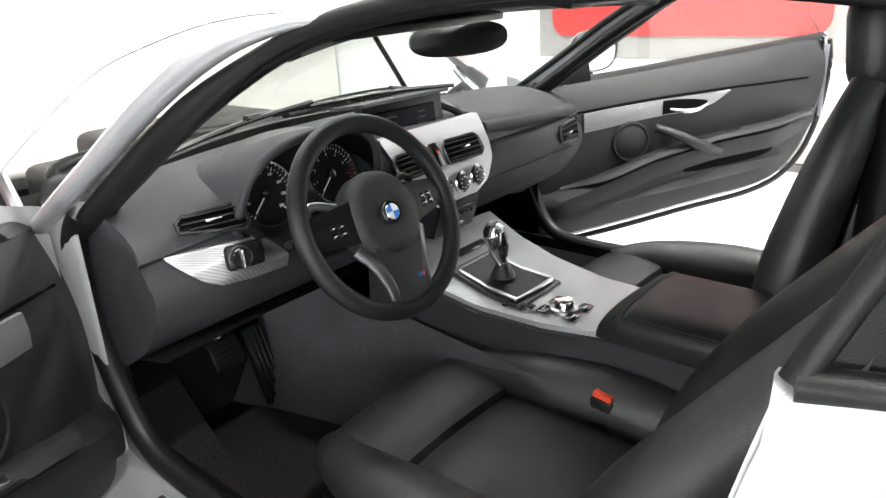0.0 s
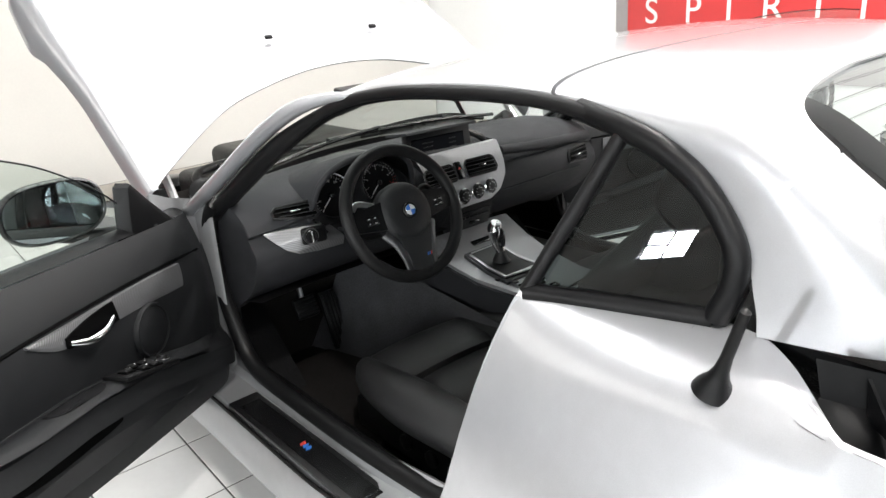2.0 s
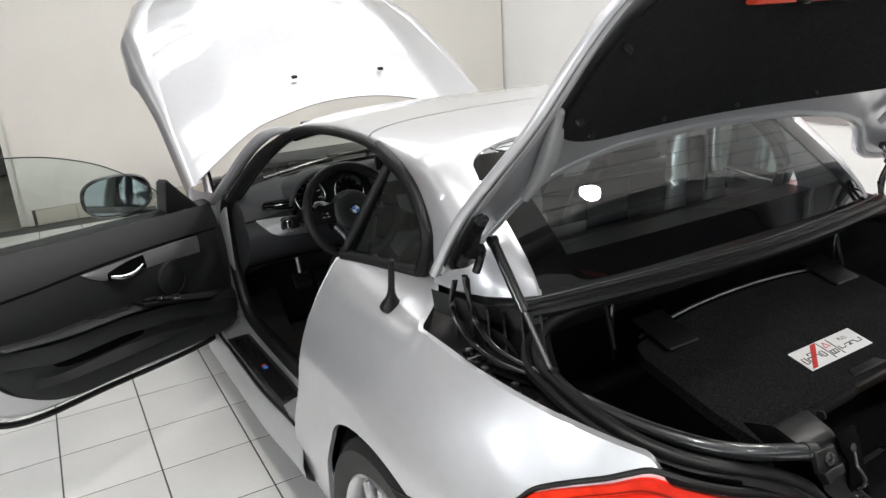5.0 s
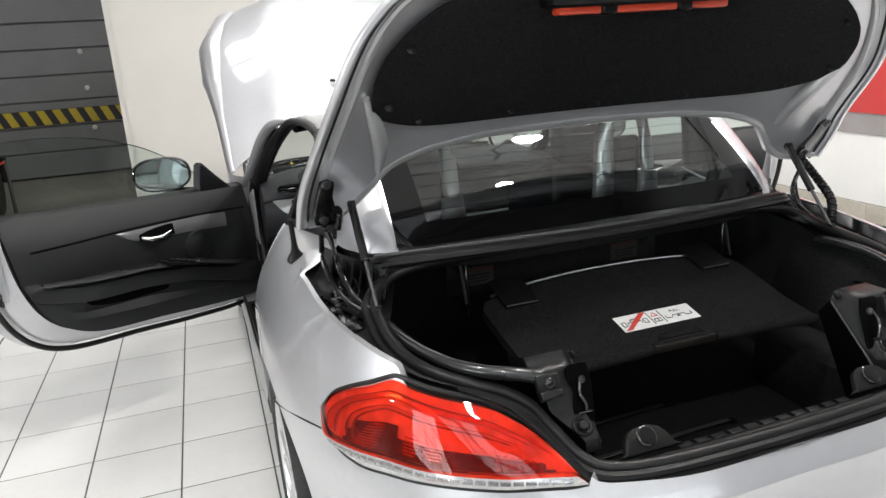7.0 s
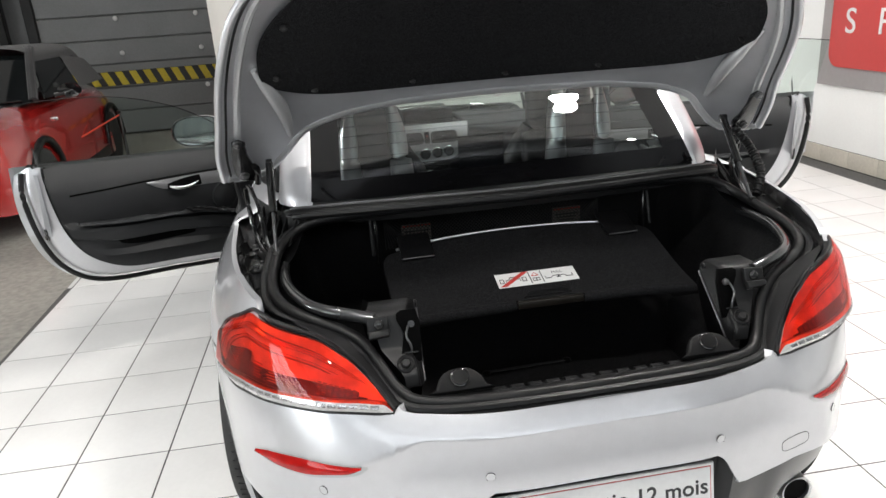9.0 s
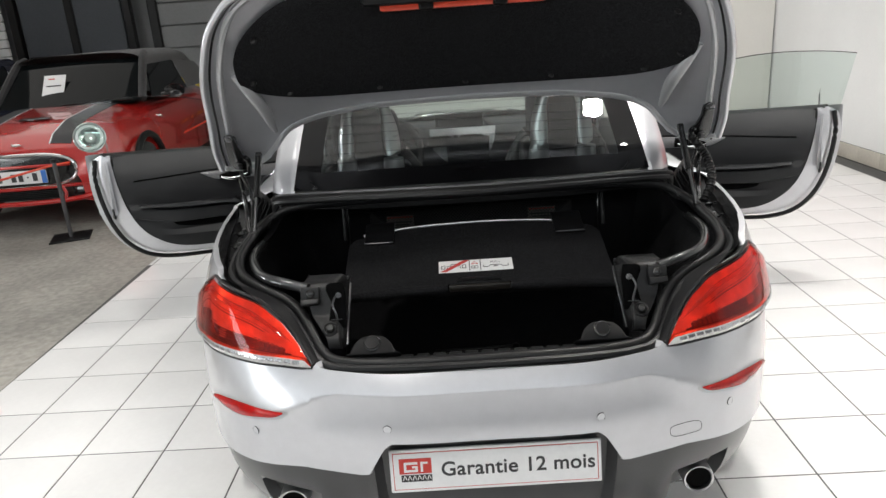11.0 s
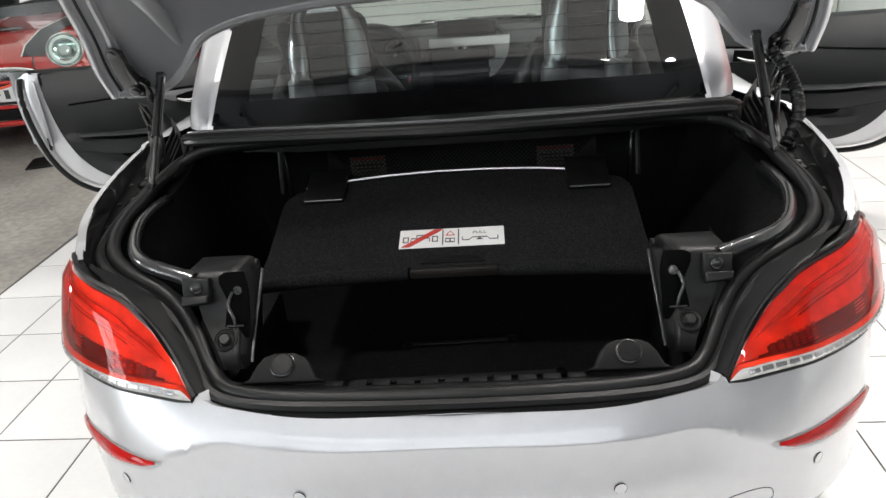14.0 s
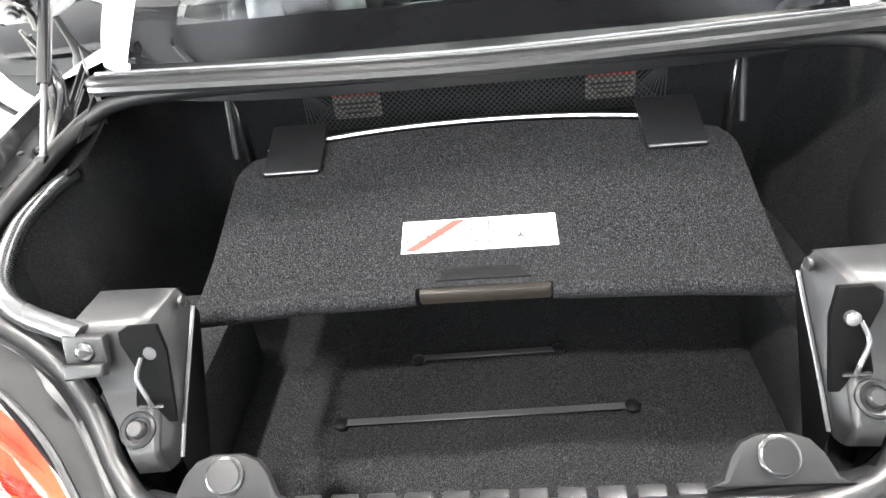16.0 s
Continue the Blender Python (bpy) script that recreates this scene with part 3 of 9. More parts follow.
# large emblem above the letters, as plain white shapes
for y, z, w, h in ((-0.30, 0.70, 0.13, 0.58), (-0.63, 0.93, 0.54, 0.13), (-0.63, 0.475, 0.54, 0.13), (-0.84, 0.60, 0.13, 0.25), (-0.72, 0.70, 0.25, 0.11), (-1.10, 0.70, 0.15, 0.58), (-1.55, 0.93, 0.60, 0.13), (-1.52, 0.62, 0.15, 0.44)):
    Form().add(*box(0.006, w, h, 0.001, 1, (-0.022, y, z))).out("emblem_block", WHITE, sign, smooth=False)

# ---- the silver roadster: body ----
car = empty("sports_car", "silver two-seat roadster with bonnet, boot and both doors open", "car")
AX_R, AX_F, WHEEL_R = 1.02, 3.516, 0.33
PLAN = spline([(0, 0.065, 0), (0.23, 0.068, 0), (0.42, 0.112, 0), (0.52, 0.15, 0), (0.62, 0.212, 0), (0.72, 0.315, 0), (0.80, 0.46, 0), (0.85, 0.62, 0), (0.885, 0.80, 0),
               (0.901, 1.0, 0), (0.900, 1.2, 0), (0.893, 1.42, 0), (0.884, 1.72, 0)], 120)
LAMP_Q0, LAMP_Q1 = 0.205, 0.496


def lamp_z(t):
    """Lower and upper edge of the lamp, t from the inner to the outer end."""
    lo = glide(t, ((0, 0.733), (0.22, 0.739), (0.40, 0.737), (0.60, 0.729), (0.77, 0.714), (0.86, 0.713), (0.93, 0.722), (0.975, 0.740), (1, 0.766)))
    hi = glide(t, ((0, 0.737), (0.04, 0.757), (0.10, 0.787), (0.207, 0.835), (0.33, 0.868), (0.466, 0.885), (0.55, 0.893), (0.63, 0.897), (0.74, 0.871), (0.89, 0.830), (0.966, 0.800), (1, 0.774)))
    return lo, hi


def strip_z(t):
    """Border between the red lens and the clear strip below it."""
    return glide(t, ((0, 0.735), (0.04, 0.750), (0.155, 0.757), (0.3, 0.760), (0.56, 0.759), (0.77, 0.743), (0.93, 0.732), (0.975, 0.745), (1, 0.768)))


TOP_X = ((0, 0.725), (0.25, 0.725), (0.40, 0.728), (0.433, 0.733), (0.47, 0.785), (0.52, 0.84), (0.58, 0.880), (0.66, 0.902), (0.76, 0.917), (0.83, 0.931), (0.88, 0.945), (0.899, 0.957))


def plan_at(q):
    k = q * 120
    i = min(119, int(k))
    return PLAN[i].lerp(PLAN[i + 1], k - i)


def plan_normal(q):
    a, b = plan_at(max(0, q - 0.01)), plan_at(min(1, q + 0.01))
    d = (b - a).normalized()
    return Vector((-d.y, d.x, 0))


def top_z(q):
    p = plan_at(q)
    top = glide(p.x, TOP_X) if p.y < 1.0 else 0.957 + 0.02 * min(1, (p.y - 1.0) / 0.5)
    low = lamp_top(q)
    return min(top, low + (max(top, low) - low) * ease((q - LAMP_Q0) / (LAMP_Q1 - LAMP_Q0), 0.58, 0.66))


def lamp_top(q):
    """Body height under the tail lamp and the dark cheek beside it."""
    t = (q - LAMP_Q0) / (LAMP_Q1 - LAMP_Q0)
    return lamp_z(t)[1] - 0.012 if 0.0 < t < 0.66 else 9


def skin(q, z):
    """A point of the right-hand outer body at the plan place q and the height z."""
    p = plan_at(q)
    k = glide(q, ((0, 2.45), (0.2, 2.2), (0.28, 1.2), (0.38, 0.56), (1, 0.58)))
    w = ease(q, 0.46, 0.62)
    inset = (1 - w) * k * max(0, z - 0.56) ** 2 + w * 1.15 * max(0, z - 0.66) ** 2 + 0.55 * max(0, 0.47 - z) ** 2
    crease = 0.682 - 0.060 * ease(p.x, 0.37, 0.56)
    fall = min(1, max(0, (crease - z) / 0.075))
    inset += 0.019 * (1 - (1 - fall) ** 2) * (1 - ease(p.x, 0.47, 0.60))
    # flare round the rear wheel
    flare = math.exp(-((p.y - AX_R) / 0.33) ** 2) * math.exp(-((z - 0.66) / 0.15) ** 2) * 0.012 if p.x > 0.7 else 0
    out = p + plan_normal(q) * (inset - flare)
    return Vector((out.x, out.y, z))


def front_edge_y(z):
    return ramp(z, [(0.2, 1.70), (0.37, 1.665), (0.50, 1.595), (0.58, 1.54), (0.66, 1.50), (0.73, 1.478), (0.80, 1.464), (0.93, 1.448), (0.98, 1.44)])


Q_JOIN = 0.47


def q_end(z):
    want = front_edge_y(z)
    lo, hi = 0.5, 1.0
    for _ in range(30):
        mid = (lo + hi) / 2
        lo, hi = (mid, hi) if plan_at(mid).y < want else (lo, mid)
    return lo


def low_z(y):
    """Lower edge of the side: the wheel arch."""
    d = abs(y - AX_R)
    return WHEEL_R + math.sqrt(max(0, 0.375 ** 2 - d * d)) if d < 0.375 else WHEEL_R - 0.11 * ease(d, 0.375, 0.43)


def side_sheet(u, v):
    q0 = Q_JOIN + (1 - Q_JOIN) * u
    for _ in range(3):
        p = plan_at(q0)
        zb, zt = low_z(p.y), top_z(q0)
        z = zb + (zt - zb) * min(1, v / 0.84)
        q0 = Q_JOIN + (q_end(z) - Q_JOIN) * u
    if v <= 0.68:
        return skin(q0, z)
    # rolled top edge, running into the shoulder beside the roof
    zt = top_z(q0)
    a, c = skin(q0, zb + (zt - zb) * 0.68 / 0.84), skin(q0, zt)
    y = c.y
    b = Vector((glide(y, ((0.90, 0.86), (0.97, 0.775), (1.05, 0.70), (1.1, 0.674), (1.165, 0.668), (1.43, 0.748))), y + 0.01, glide(y, ((0.90, 0.955), (0.97, 0.965), (1.1, 0.985), (1.43, 0.985)))))
    b = c.lerp(b, ease(y, 0.938, 0.952))
    w = (v - 0.68) / 0.32
    c = Vector((c.x, c.y, max(c.z, b.z) + 0.004 * ease(y, 0.938, 0.952)))
    return a * (1 - w) ** 2 + c * 2 * w * (1 - w) + b * w * w


def bumper_low(q):
    p = plan_at(q)
    return ramp(p.x, [(0, 0.562), (0.25, 0.562), (0.27, 0.545), (0.312, 0.473), (0.33, 0.470), (0.48, 0.474), (0.58, 0.468), (0.66, 0.452), (0.72, 0.442), (0.80, 0.43), (0.86, 0.40)])


def bumper_sheet(u, v):
    q = Q_JOIN * u
    zb, zt = bumper_low(q), top_z(q)
    return skin(q, zb + (zt - zb) * v)


inward = lambda p: Vector((-0.012 if p.x > 0.3 else 0, 0.012 if p.y < 0.8 else 0, -0.010 if p.z > 0.712 and p.x < 0.42 else 0))
bump = Form().add(*shell(*grid(bumper_sheet, 110, 130), inward)).mirror()
bump.out("rear_bumper", PAINT, car, "silver painted rear bumper")
for s in (1, -1):
    fm = Form().add(*shell(*grid(side_sheet, 90, 44), (-0.012, 0, 0)))

    if s < 0:
        fm.v = [(-x, y, z) for x, y, z in fm.v]
    fm.out("quarter_panel", PAINT, car)
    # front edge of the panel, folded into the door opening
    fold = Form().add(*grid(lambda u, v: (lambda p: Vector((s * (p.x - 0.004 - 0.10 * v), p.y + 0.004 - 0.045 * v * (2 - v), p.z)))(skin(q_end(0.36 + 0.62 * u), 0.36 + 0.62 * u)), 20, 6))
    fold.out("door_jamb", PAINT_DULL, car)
    jamb = [(s * (skin(q_end(z), z).x - 0.075), front_edge_y(z) - 0.02, z) for z in (0.40, 0.55, 0.70, 0.85, 0.97)]
    Form().add(*tube(jamb, 0.017, 20, 10)).out("door_seal", RUBBER, car, "black rubber door seal")

# roof: two hard panels, with the rear window let into the second
ROOF_V = [0, 0.18, 0.36, 0.5, 0.62, 0.72, 0.80, 0.88, 0.94, 1.0]
ROOF_EDGE = [(0.605, 2.16, 1.205), (0.628, 1.90, 1.255), (0.634, 1.62, 1.272), (0.634, 1.42, 1.258), (0.640, 1.27, 1.215), (0.646, 1.18, 1.15), (0.652, 1.135, 1.09), (0.660, 1.12, 1.04), (0.666, 1.11, 1.01), (0.672, 1.105, 0.985)]
ROOF_MID = [(2.33, 1.225), (2.02, 1.287), (1.70, 1.312), (1.45, 1.306), (1.27, 1.292), (1.13, 1.256), (1.02, 1.190), (0.90, 1.106), (0.825, 1.051), (0.772, 1.018)]
ROOF_N = ((0, 2.4), (0.5, 2.6), (0.62, 3.6), (0.72, 6.0), (0.85, 5.5), (1.0, 3.6))
ROOF_E3 = [tuple((a, b[i]) for a, b in zip(ROOF_V, ROOF_EDGE)) for i in range(3)]
ROOF_M2 = [tuple((a, b[i]) for a, b in zip(ROOF_V, ROOF_MID)) for i in range(2)]


def roof_at(u, v):
    """u from -1 to 1 across, v from 0 at the windscreen to 1 at the boot."""
    e = [glide(v, t) for t in ROOF_E3]
    yc, zc = (glide(v, t) for t in ROOF_M2)
    n = glide(v, ROOF_N)
    w = min(1, abs(u))
    d = 1 - (1 - w ** n) ** (1 / n)
    return Vector((e[0] * u, yc + (e[1] - yc) * d, zc + (e[2] - zc) * d))


def across(u):
    """Closer spacing near the edges."""
    a = (u * 2 - 1) * math.pi / 2
    return math.sin(a)


SEAM, WIN_BOT, WIN_U = 0.465, 0.975, 0.862
WIN_ARC = ((0, 0.668), (0.34, 0.673), (0.58, 0.686), (0.72, 0.700), (0.79, 0.7125), (0.83, 0.726), (0.852, 0.742), (0.862, 0.770))


def win_top(a):
    return glide(min(a, 0.862), WIN_ARC)


smooth_v = lambda a, b: (lambda u, v: roof_at(across(u), a + (b - a) * v))
down = lambda p: Vector((0, 0, -0.014))
Form().add(*shell(*grid(smooth_v(0, SEAM - 0.003), 64, 28), down)).out("front_roof_panel", PAINT, car)
rear = Form()
rear.add(*shell(*grid(lambda u, v: (lambda a: roof_at(a, SEAM + 0.003 + (win_top(abs(a)) - SEAM - 0.003) * v))(across(u)), 200, 24), down))
for s in (1, -1):
    def pillar(u, v):
        vv = win_top(1) + (1 - win_top(1)) * v
        return roof_at(s * math.sin(math.asin(WIN_U) + (math.pi / 2 - math.asin(WIN_U)) * u), vv)
    rear.add(*shell(*grid(pillar, 14, 30), lambda p: Vector((-0.012 * s, 0, -0.006))))
rear.out("rear_roof_panel", PAINT, car)


def rear_glass(u, v):
    a = (u * 2 - 1) * (WIN_U + 0.012)
    p = roof_at(a, 0.656 + (WIN_BOT - 0.656) * v)
    return Vector((p.x * 0.991, p.y + 0.003, p.z - 0.005))


gl = Form().add(*grid(rear_glass, 120, 30)).out("rear_window", WINDOW, car, "tinted heated rear window")
gl.visible_shadow = False
# black printed band round the rear window
band = Form()
off = Vector((0, 0.0012, -0.0016))
for a0, a1, b0, b1 in ((0, 1, 0, 0.06), (0, 1, 0.80, 1), (0, 0.083, 0.06, 0.80), (0.917, 1, 0.06, 0.80)):
    band.add(*grid(lambda u, v: rear_glass(a0 + (a1 - a0) * u, b0 + (b1 - b0) * v) - off, 120 if a1 - a0 > 0.5 else 20, 40 if b1 - b0 > 0.5 else 10))
band.out("window_border", PRINTBLACK, car, "black printed band of the rear window")
for k in range(9):
    vv = 0.13 + 0.075 * k
    Form().add(*tube([rear_glass(0.08 + 0.84 * i / 20, vv) - off for i in range(21)], 0.0005, 20, 4, smooth_path=False)).out("heating_wire", BLACKMETAL, gl)
pm = frame_at(rear_glass(0.5, 0.12) + Vector((0, -0.0025, 0.003)), (1, 0, 0), roof_at(0, 0.66) - roof_at(0, 0.70))
for dx, dy, w in ((-0.052, 0.0, 0.030), (0.020, 0.0, 0.100), (0.002, -0.009, 0.13)):
    Form().add(*box(w, 0.008 if dy == 0 else 0.004, 0.0006, c=(dx, dy, 0)), pm).out("window_print", WHITE, gl, smooth=False)


# door opening frame: A pillar, roof side rail with seal, quarter window
ARC = [(0.752, 2.66, 0.89), (0.735, 2.50, 0.99), (0.705, 2.30, 1.115), (0.668, 2.10, 1.215), (0.655, 1.90, 1.258), (0.652, 1.62, 1.272), (0.652, 1.44, 1.262), (0.655, 1.30, 1.225), (0.658, 1.205, 1.165), (0.660, 1.15, 1.095), (0.664, 1.142, 1.04), (0.672, 1.16, 0.998)]
for s in (1, -1):
    arc = [(s * x, y, z) for x, y, z in ARC]
    Form().add(*tube([(x - s * 0.010, y, z - 0.008) for x, y, z in arc], lambda t: 0.0125 + 0.011 * ease(t, 0.36, 0.24), 80, 12)).out("roof_seal", RUBBER, car, "black rubber seal round the door opening")
    Form().add(*tube([(x - s * 0.034, y + 0.01, z - 0.014) for x, y, z in arc], 0.014, 70, 10)).out("header_trim", PLASTIC, car)
    # silver A pillar cover
    pil = [(0.792, 2.70, 0.885), (0.765, 2.50, 1.005), (0.735, 2.30, 1.128), (0.705, 2.16, 1.200), (0.672, 2.05, 1.228), (0.650, 1.98, 1.230)]
    Form().add(*tube([(s * (x - 0.006), y + 0.025, z + 0.006) for x, y, z in pil], lambda t: 0.022 - 0.012 * ease(t, 0.72, 1.0), 40, 12, flat=0.9)).out("windscreen_pillar", PAINT, car)
    Form().add(*tube([(s * (x - 0.036), y + 0.052, z + 0.004) for x, y, z in pil[:4]], 0.010, 30, 8)).out("pillar_gasket", RUBBER, car)
    # quarter window
    qa, qb, qc = Vector((0.754, 1.432, 0.985)), Vector((0.672, 1.165, 0.992)), Vector((0.647, 1.328, 1.230))
    rim = [qb, Vector((0.662, 1.146, 1.05)), Vector((0.657, 1.154, 1.10)), Vector((0.651, 1.205, 1.166)), Vector((0.648, 1.262, 1.204)), qc]

    # nearly flat pane through the frame
    edge = [qa.lerp(qb, k / 8) for k in range(9)] + [qa.lerp(qc, k / 8) for k in range(1, 9)] + spline(rim, 12)
    bow = lambda y, z: (1, y, z, y * y, y * z, z * z)
    fit_x = lambda n: np.linalg.lstsq(np.array([bow(p.y, p.z)[:n] for p in edge]), np.array([p.x for p in edge]), rcond=None)[0]
    curved, flat = fit_x(6), fit_x(3)
    fitted = 0.25 * curved + 0.75 * np.concatenate((flat, np.zeros(3)))

    def quarter(u, v):
        p = qa.lerp(qc, v).lerp(spline(rim, 24)[int(round(v * 24))], u)
        return Vector((s * (float(np.dot(fitted, bow(p.y, p.z))) - 0.006), p.y, p.z))
    qw = Form().add(*grid(quarter, 12, 24)).out("quarter_window", QUARTERGLASS, car, "fixed tinted quarter window")
    qw.visible_shadow = False
    fr = Form().add(*tube([(s * p.x, p.y, p.z) for p in (qb, qa.lerp(qb, 0.5), qa)], 0.015, 12, 12)).add(*tube([(s * qa.x, qa.y, qa.z), (s * qc.x, qc.y, qc.z)], 0.0125, 10, 12))
    fr.add(*tube([(s * p.x, p.y - 0.002, p.z) for p in rim] + [(s * 0.634, 1.42, 1.250)], 0.0175, 60, 12))
    fr.out("quarter_window_frame", PLASTIC, car, "black quarter window frame")

# windscreen, cowl and wipers
SCR_TOP = lambda x: Vector((x, 2.335 - 0.42 * x * x, 1.222 - 0.05 * x * x))
SCR_BOT = lambda x: Vector((x, 2.98 - 0.50 * x * x, 0.925 - 0.06 * x * x))
ws = Form().add(*grid(lambda u, v: SCR_BOT((u * 2 - 1) * 0.75).lerp(SCR_TOP((u * 2 - 1) * 0.62), v) + Vector((0, 0, 0.03 * math.sin(math.pi * v))), 30, 14)).out("windscreen", CLEAR, car)
ws.visible_shadow = False
Form().add(*tube([SCR_TOP(-0.6 + 0.1 * i) + Vector((0, -0.02, -0.012)) for i in range(13)], 0.024, 30, 8, flat=0.7)).out("header_rail", PLASTIC, car)
Form().add(*shell(*grid(lambda u, v: SCR_BOT((u * 2 - 1) * 0.76) + Vector((0, 0.015 + 0.13 * v, -0.004 - 0.035 * v * v)), 30, 5), (0, 0, -0.02))).out("cowl", PLASTIC, car, "black plastic scuttle below the windscreen")
for x0, x1 in ((-0.55, 0.05), (0.02, 0.52)):
    a, b = SCR_BOT(x0) + Vector((0, -0.03, 0.03)), SCR_BOT(x1) + Vector((0, -0.05, 0.045))
    wp = Form().add(*tube([a, a.lerp(b, 0.5) + Vector((0, -0.01, 0.012)), b], 0.007, 12, 6)).out("wiper", BLACKMETAL, car)
    Form().add(*tube([a.lerp(b, 0.55) + Vector((0, -0.01, 0.02)), b + Vector((0, 0.06, -0.02))], 0.009, 8, 6)).out("wiper_arm", BLACKMETAL, wp)

# sills with scuff plates, hinge pillars
for s in (1, -1):
    prof = [(0.70, 0.20), (0.862, 0.185), (0.884, 0.205), (0.888, 0.25), (0.882, 0.30), (0.872, 0.345), (0.86, 0.362), (0.80, 0.366), (0.775, 0.372), (0.765, 0.40), (0.735, 0.412), (0.72, 0.40), (0.715, 0.30), (0.70, 0.20)]
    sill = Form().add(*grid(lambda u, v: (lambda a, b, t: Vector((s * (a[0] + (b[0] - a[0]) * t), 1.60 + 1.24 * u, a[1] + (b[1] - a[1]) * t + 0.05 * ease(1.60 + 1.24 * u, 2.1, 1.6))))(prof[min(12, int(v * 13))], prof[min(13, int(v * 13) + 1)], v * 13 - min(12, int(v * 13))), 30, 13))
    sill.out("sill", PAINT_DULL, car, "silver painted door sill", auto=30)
    Form().add(*tube([(s * 0.874, 1.68 + 0.1 * i, 0.352 + 0.05 * ease(1.68 + 0.1 * i, 2.1, 1.6)) for i in range(11)], 0.006, 30, 6)).out("sill_seal", RUBBER, car)
    path = [(s * 0.752, 1.56, 0.46), (s * 0.748, 1.75, 0.425), (s * 0.747, 2.1, 0.405), (s * 0.747, 2.45, 0.405), (s * 0.75, 2.58, 0.44), (s * 0.752, 2.65, 0.55), (s * 0.755, 2.69, 0.70), (s * 0.757, 2.68, 0.85), (s * 0.75, 2.62, 0.92)]
    Form().add(*tube(path, 0.024, 60, 10)).out("door_seal", RUBBER, car, "black rubber door seal")
    pl = Form().add(*box(0.092, 0.74, 0.012, 0.004, 2, (s * 0.826, 2.13, 0.0))).out("scuff_plate", PLASTIC_GREY, car, "black scuff plate with a polished insert and stripe badge", m=pose(0, 0, 0.378, 0, 0, 0) @ pose(0, 2.13, 0, -1.2) @ pose(0, -2.13, 0))
    Form().add(*box(0.060, 0.60, 0.004, 0.0015, 1, (s * 0.826, 2.15, 0.0078))).out("insert", BLACKMETAL, pl, "dark polished insert")
    for k, mt in enumerate((BLUEINK, BLUEINK, REDINK)):
        Form().add(*prism([(-0.011, -0.006), (0.005, -0.006), (0.011, 0.006), (-0.005, 0.006)], 0.001), pose(s * 0.826, 2.125 + 0.014 * k, 0.0105)).out("stripe", mt, pl, smooth=False)
    Form().add(*box(0.05, 0.006, 0.002, c=(s * 0.826, 1.86, 0.011))).out("chrome_strip", CHROME, pl, smooth=False)
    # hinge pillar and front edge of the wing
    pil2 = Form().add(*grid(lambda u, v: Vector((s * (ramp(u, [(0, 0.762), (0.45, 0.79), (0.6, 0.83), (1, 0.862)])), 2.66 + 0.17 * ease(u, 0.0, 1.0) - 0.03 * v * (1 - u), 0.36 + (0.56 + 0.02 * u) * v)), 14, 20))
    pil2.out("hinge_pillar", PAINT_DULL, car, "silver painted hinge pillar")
    for z in (0.46, 0.70):
        Form().add(*box(0.07, 0.09, 0.06, 0.008, 1, (s * 0.832, 2.755, z))).out("door_hinge", SATIN, car)
        Form().add(*lathe([(0.012, -0.04), (0.012, 0.04)], 10), pose(s * 0.856, 2.765, z)).out("hinge_pin", SATIN, car)
    Form().add(*box(0.10, 0.018, 0.03, 0.004, 1, (s * 0.86, 2.715, 0.585))).out("door_stop", BLACKMETAL, car)

# front wings with wheel arches, nose
for s in (1, -1):
    def wing(u, v):
        y = 2.80 + 1.50 * u
        d = abs(y - AX_F)
        zb = WHEEL_R + math.sqrt(max(0, 0.375 ** 2 - d * d)) if d < 0.375 else 0.20
        zt = ramp(y, [(2.8, 0.86), (3.2, 0.80), (3.5, 0.76), (3.9, 0.70), (4.3, 0.60)])
        x = ramp(y, [(2.8, 0.868), (3.2, 0.885), (3.5, 0.892), (3.8, 0.875), (4.05, 0.80), (4.2, 0.68), (4.3, 0.50)])
        z = max(zb, 0.2) + (max(zt, zb + 0.03) - zb) * v
        return Vector((s * (x - 0.35 * max(0, z - 0.62) ** 2), y, z))
    Form().add(*shell(*grid(wing, 50, 16), (-0.012 * s, 0, 0))).out("front_wing", PAINT, car)
    Form().add(*shell(*grid(lambda u, v: Vector((s * (0.858 - 0.13 * v), 2.80 + 1.2 * u, ramp(2.8 + 1.2 * u, [(2.8, 0.855), (3.2, 0.795), (3.5, 0.755), (4.0, 0.68)]) - 0.02 * v)), 20, 4), (0, 0, -0.01))).out("wing_flange", PAINT_DULL, car)
nose = Form().add(*grid(lambda u, v: Vector(((u * 2 - 1) * 0.62, 4.36 - 0.22 * (u * 2 - 1) ** 2, 0.2 + 0.42 * v)), 20, 6))
nose.out("front_bumper", PAINT, car)


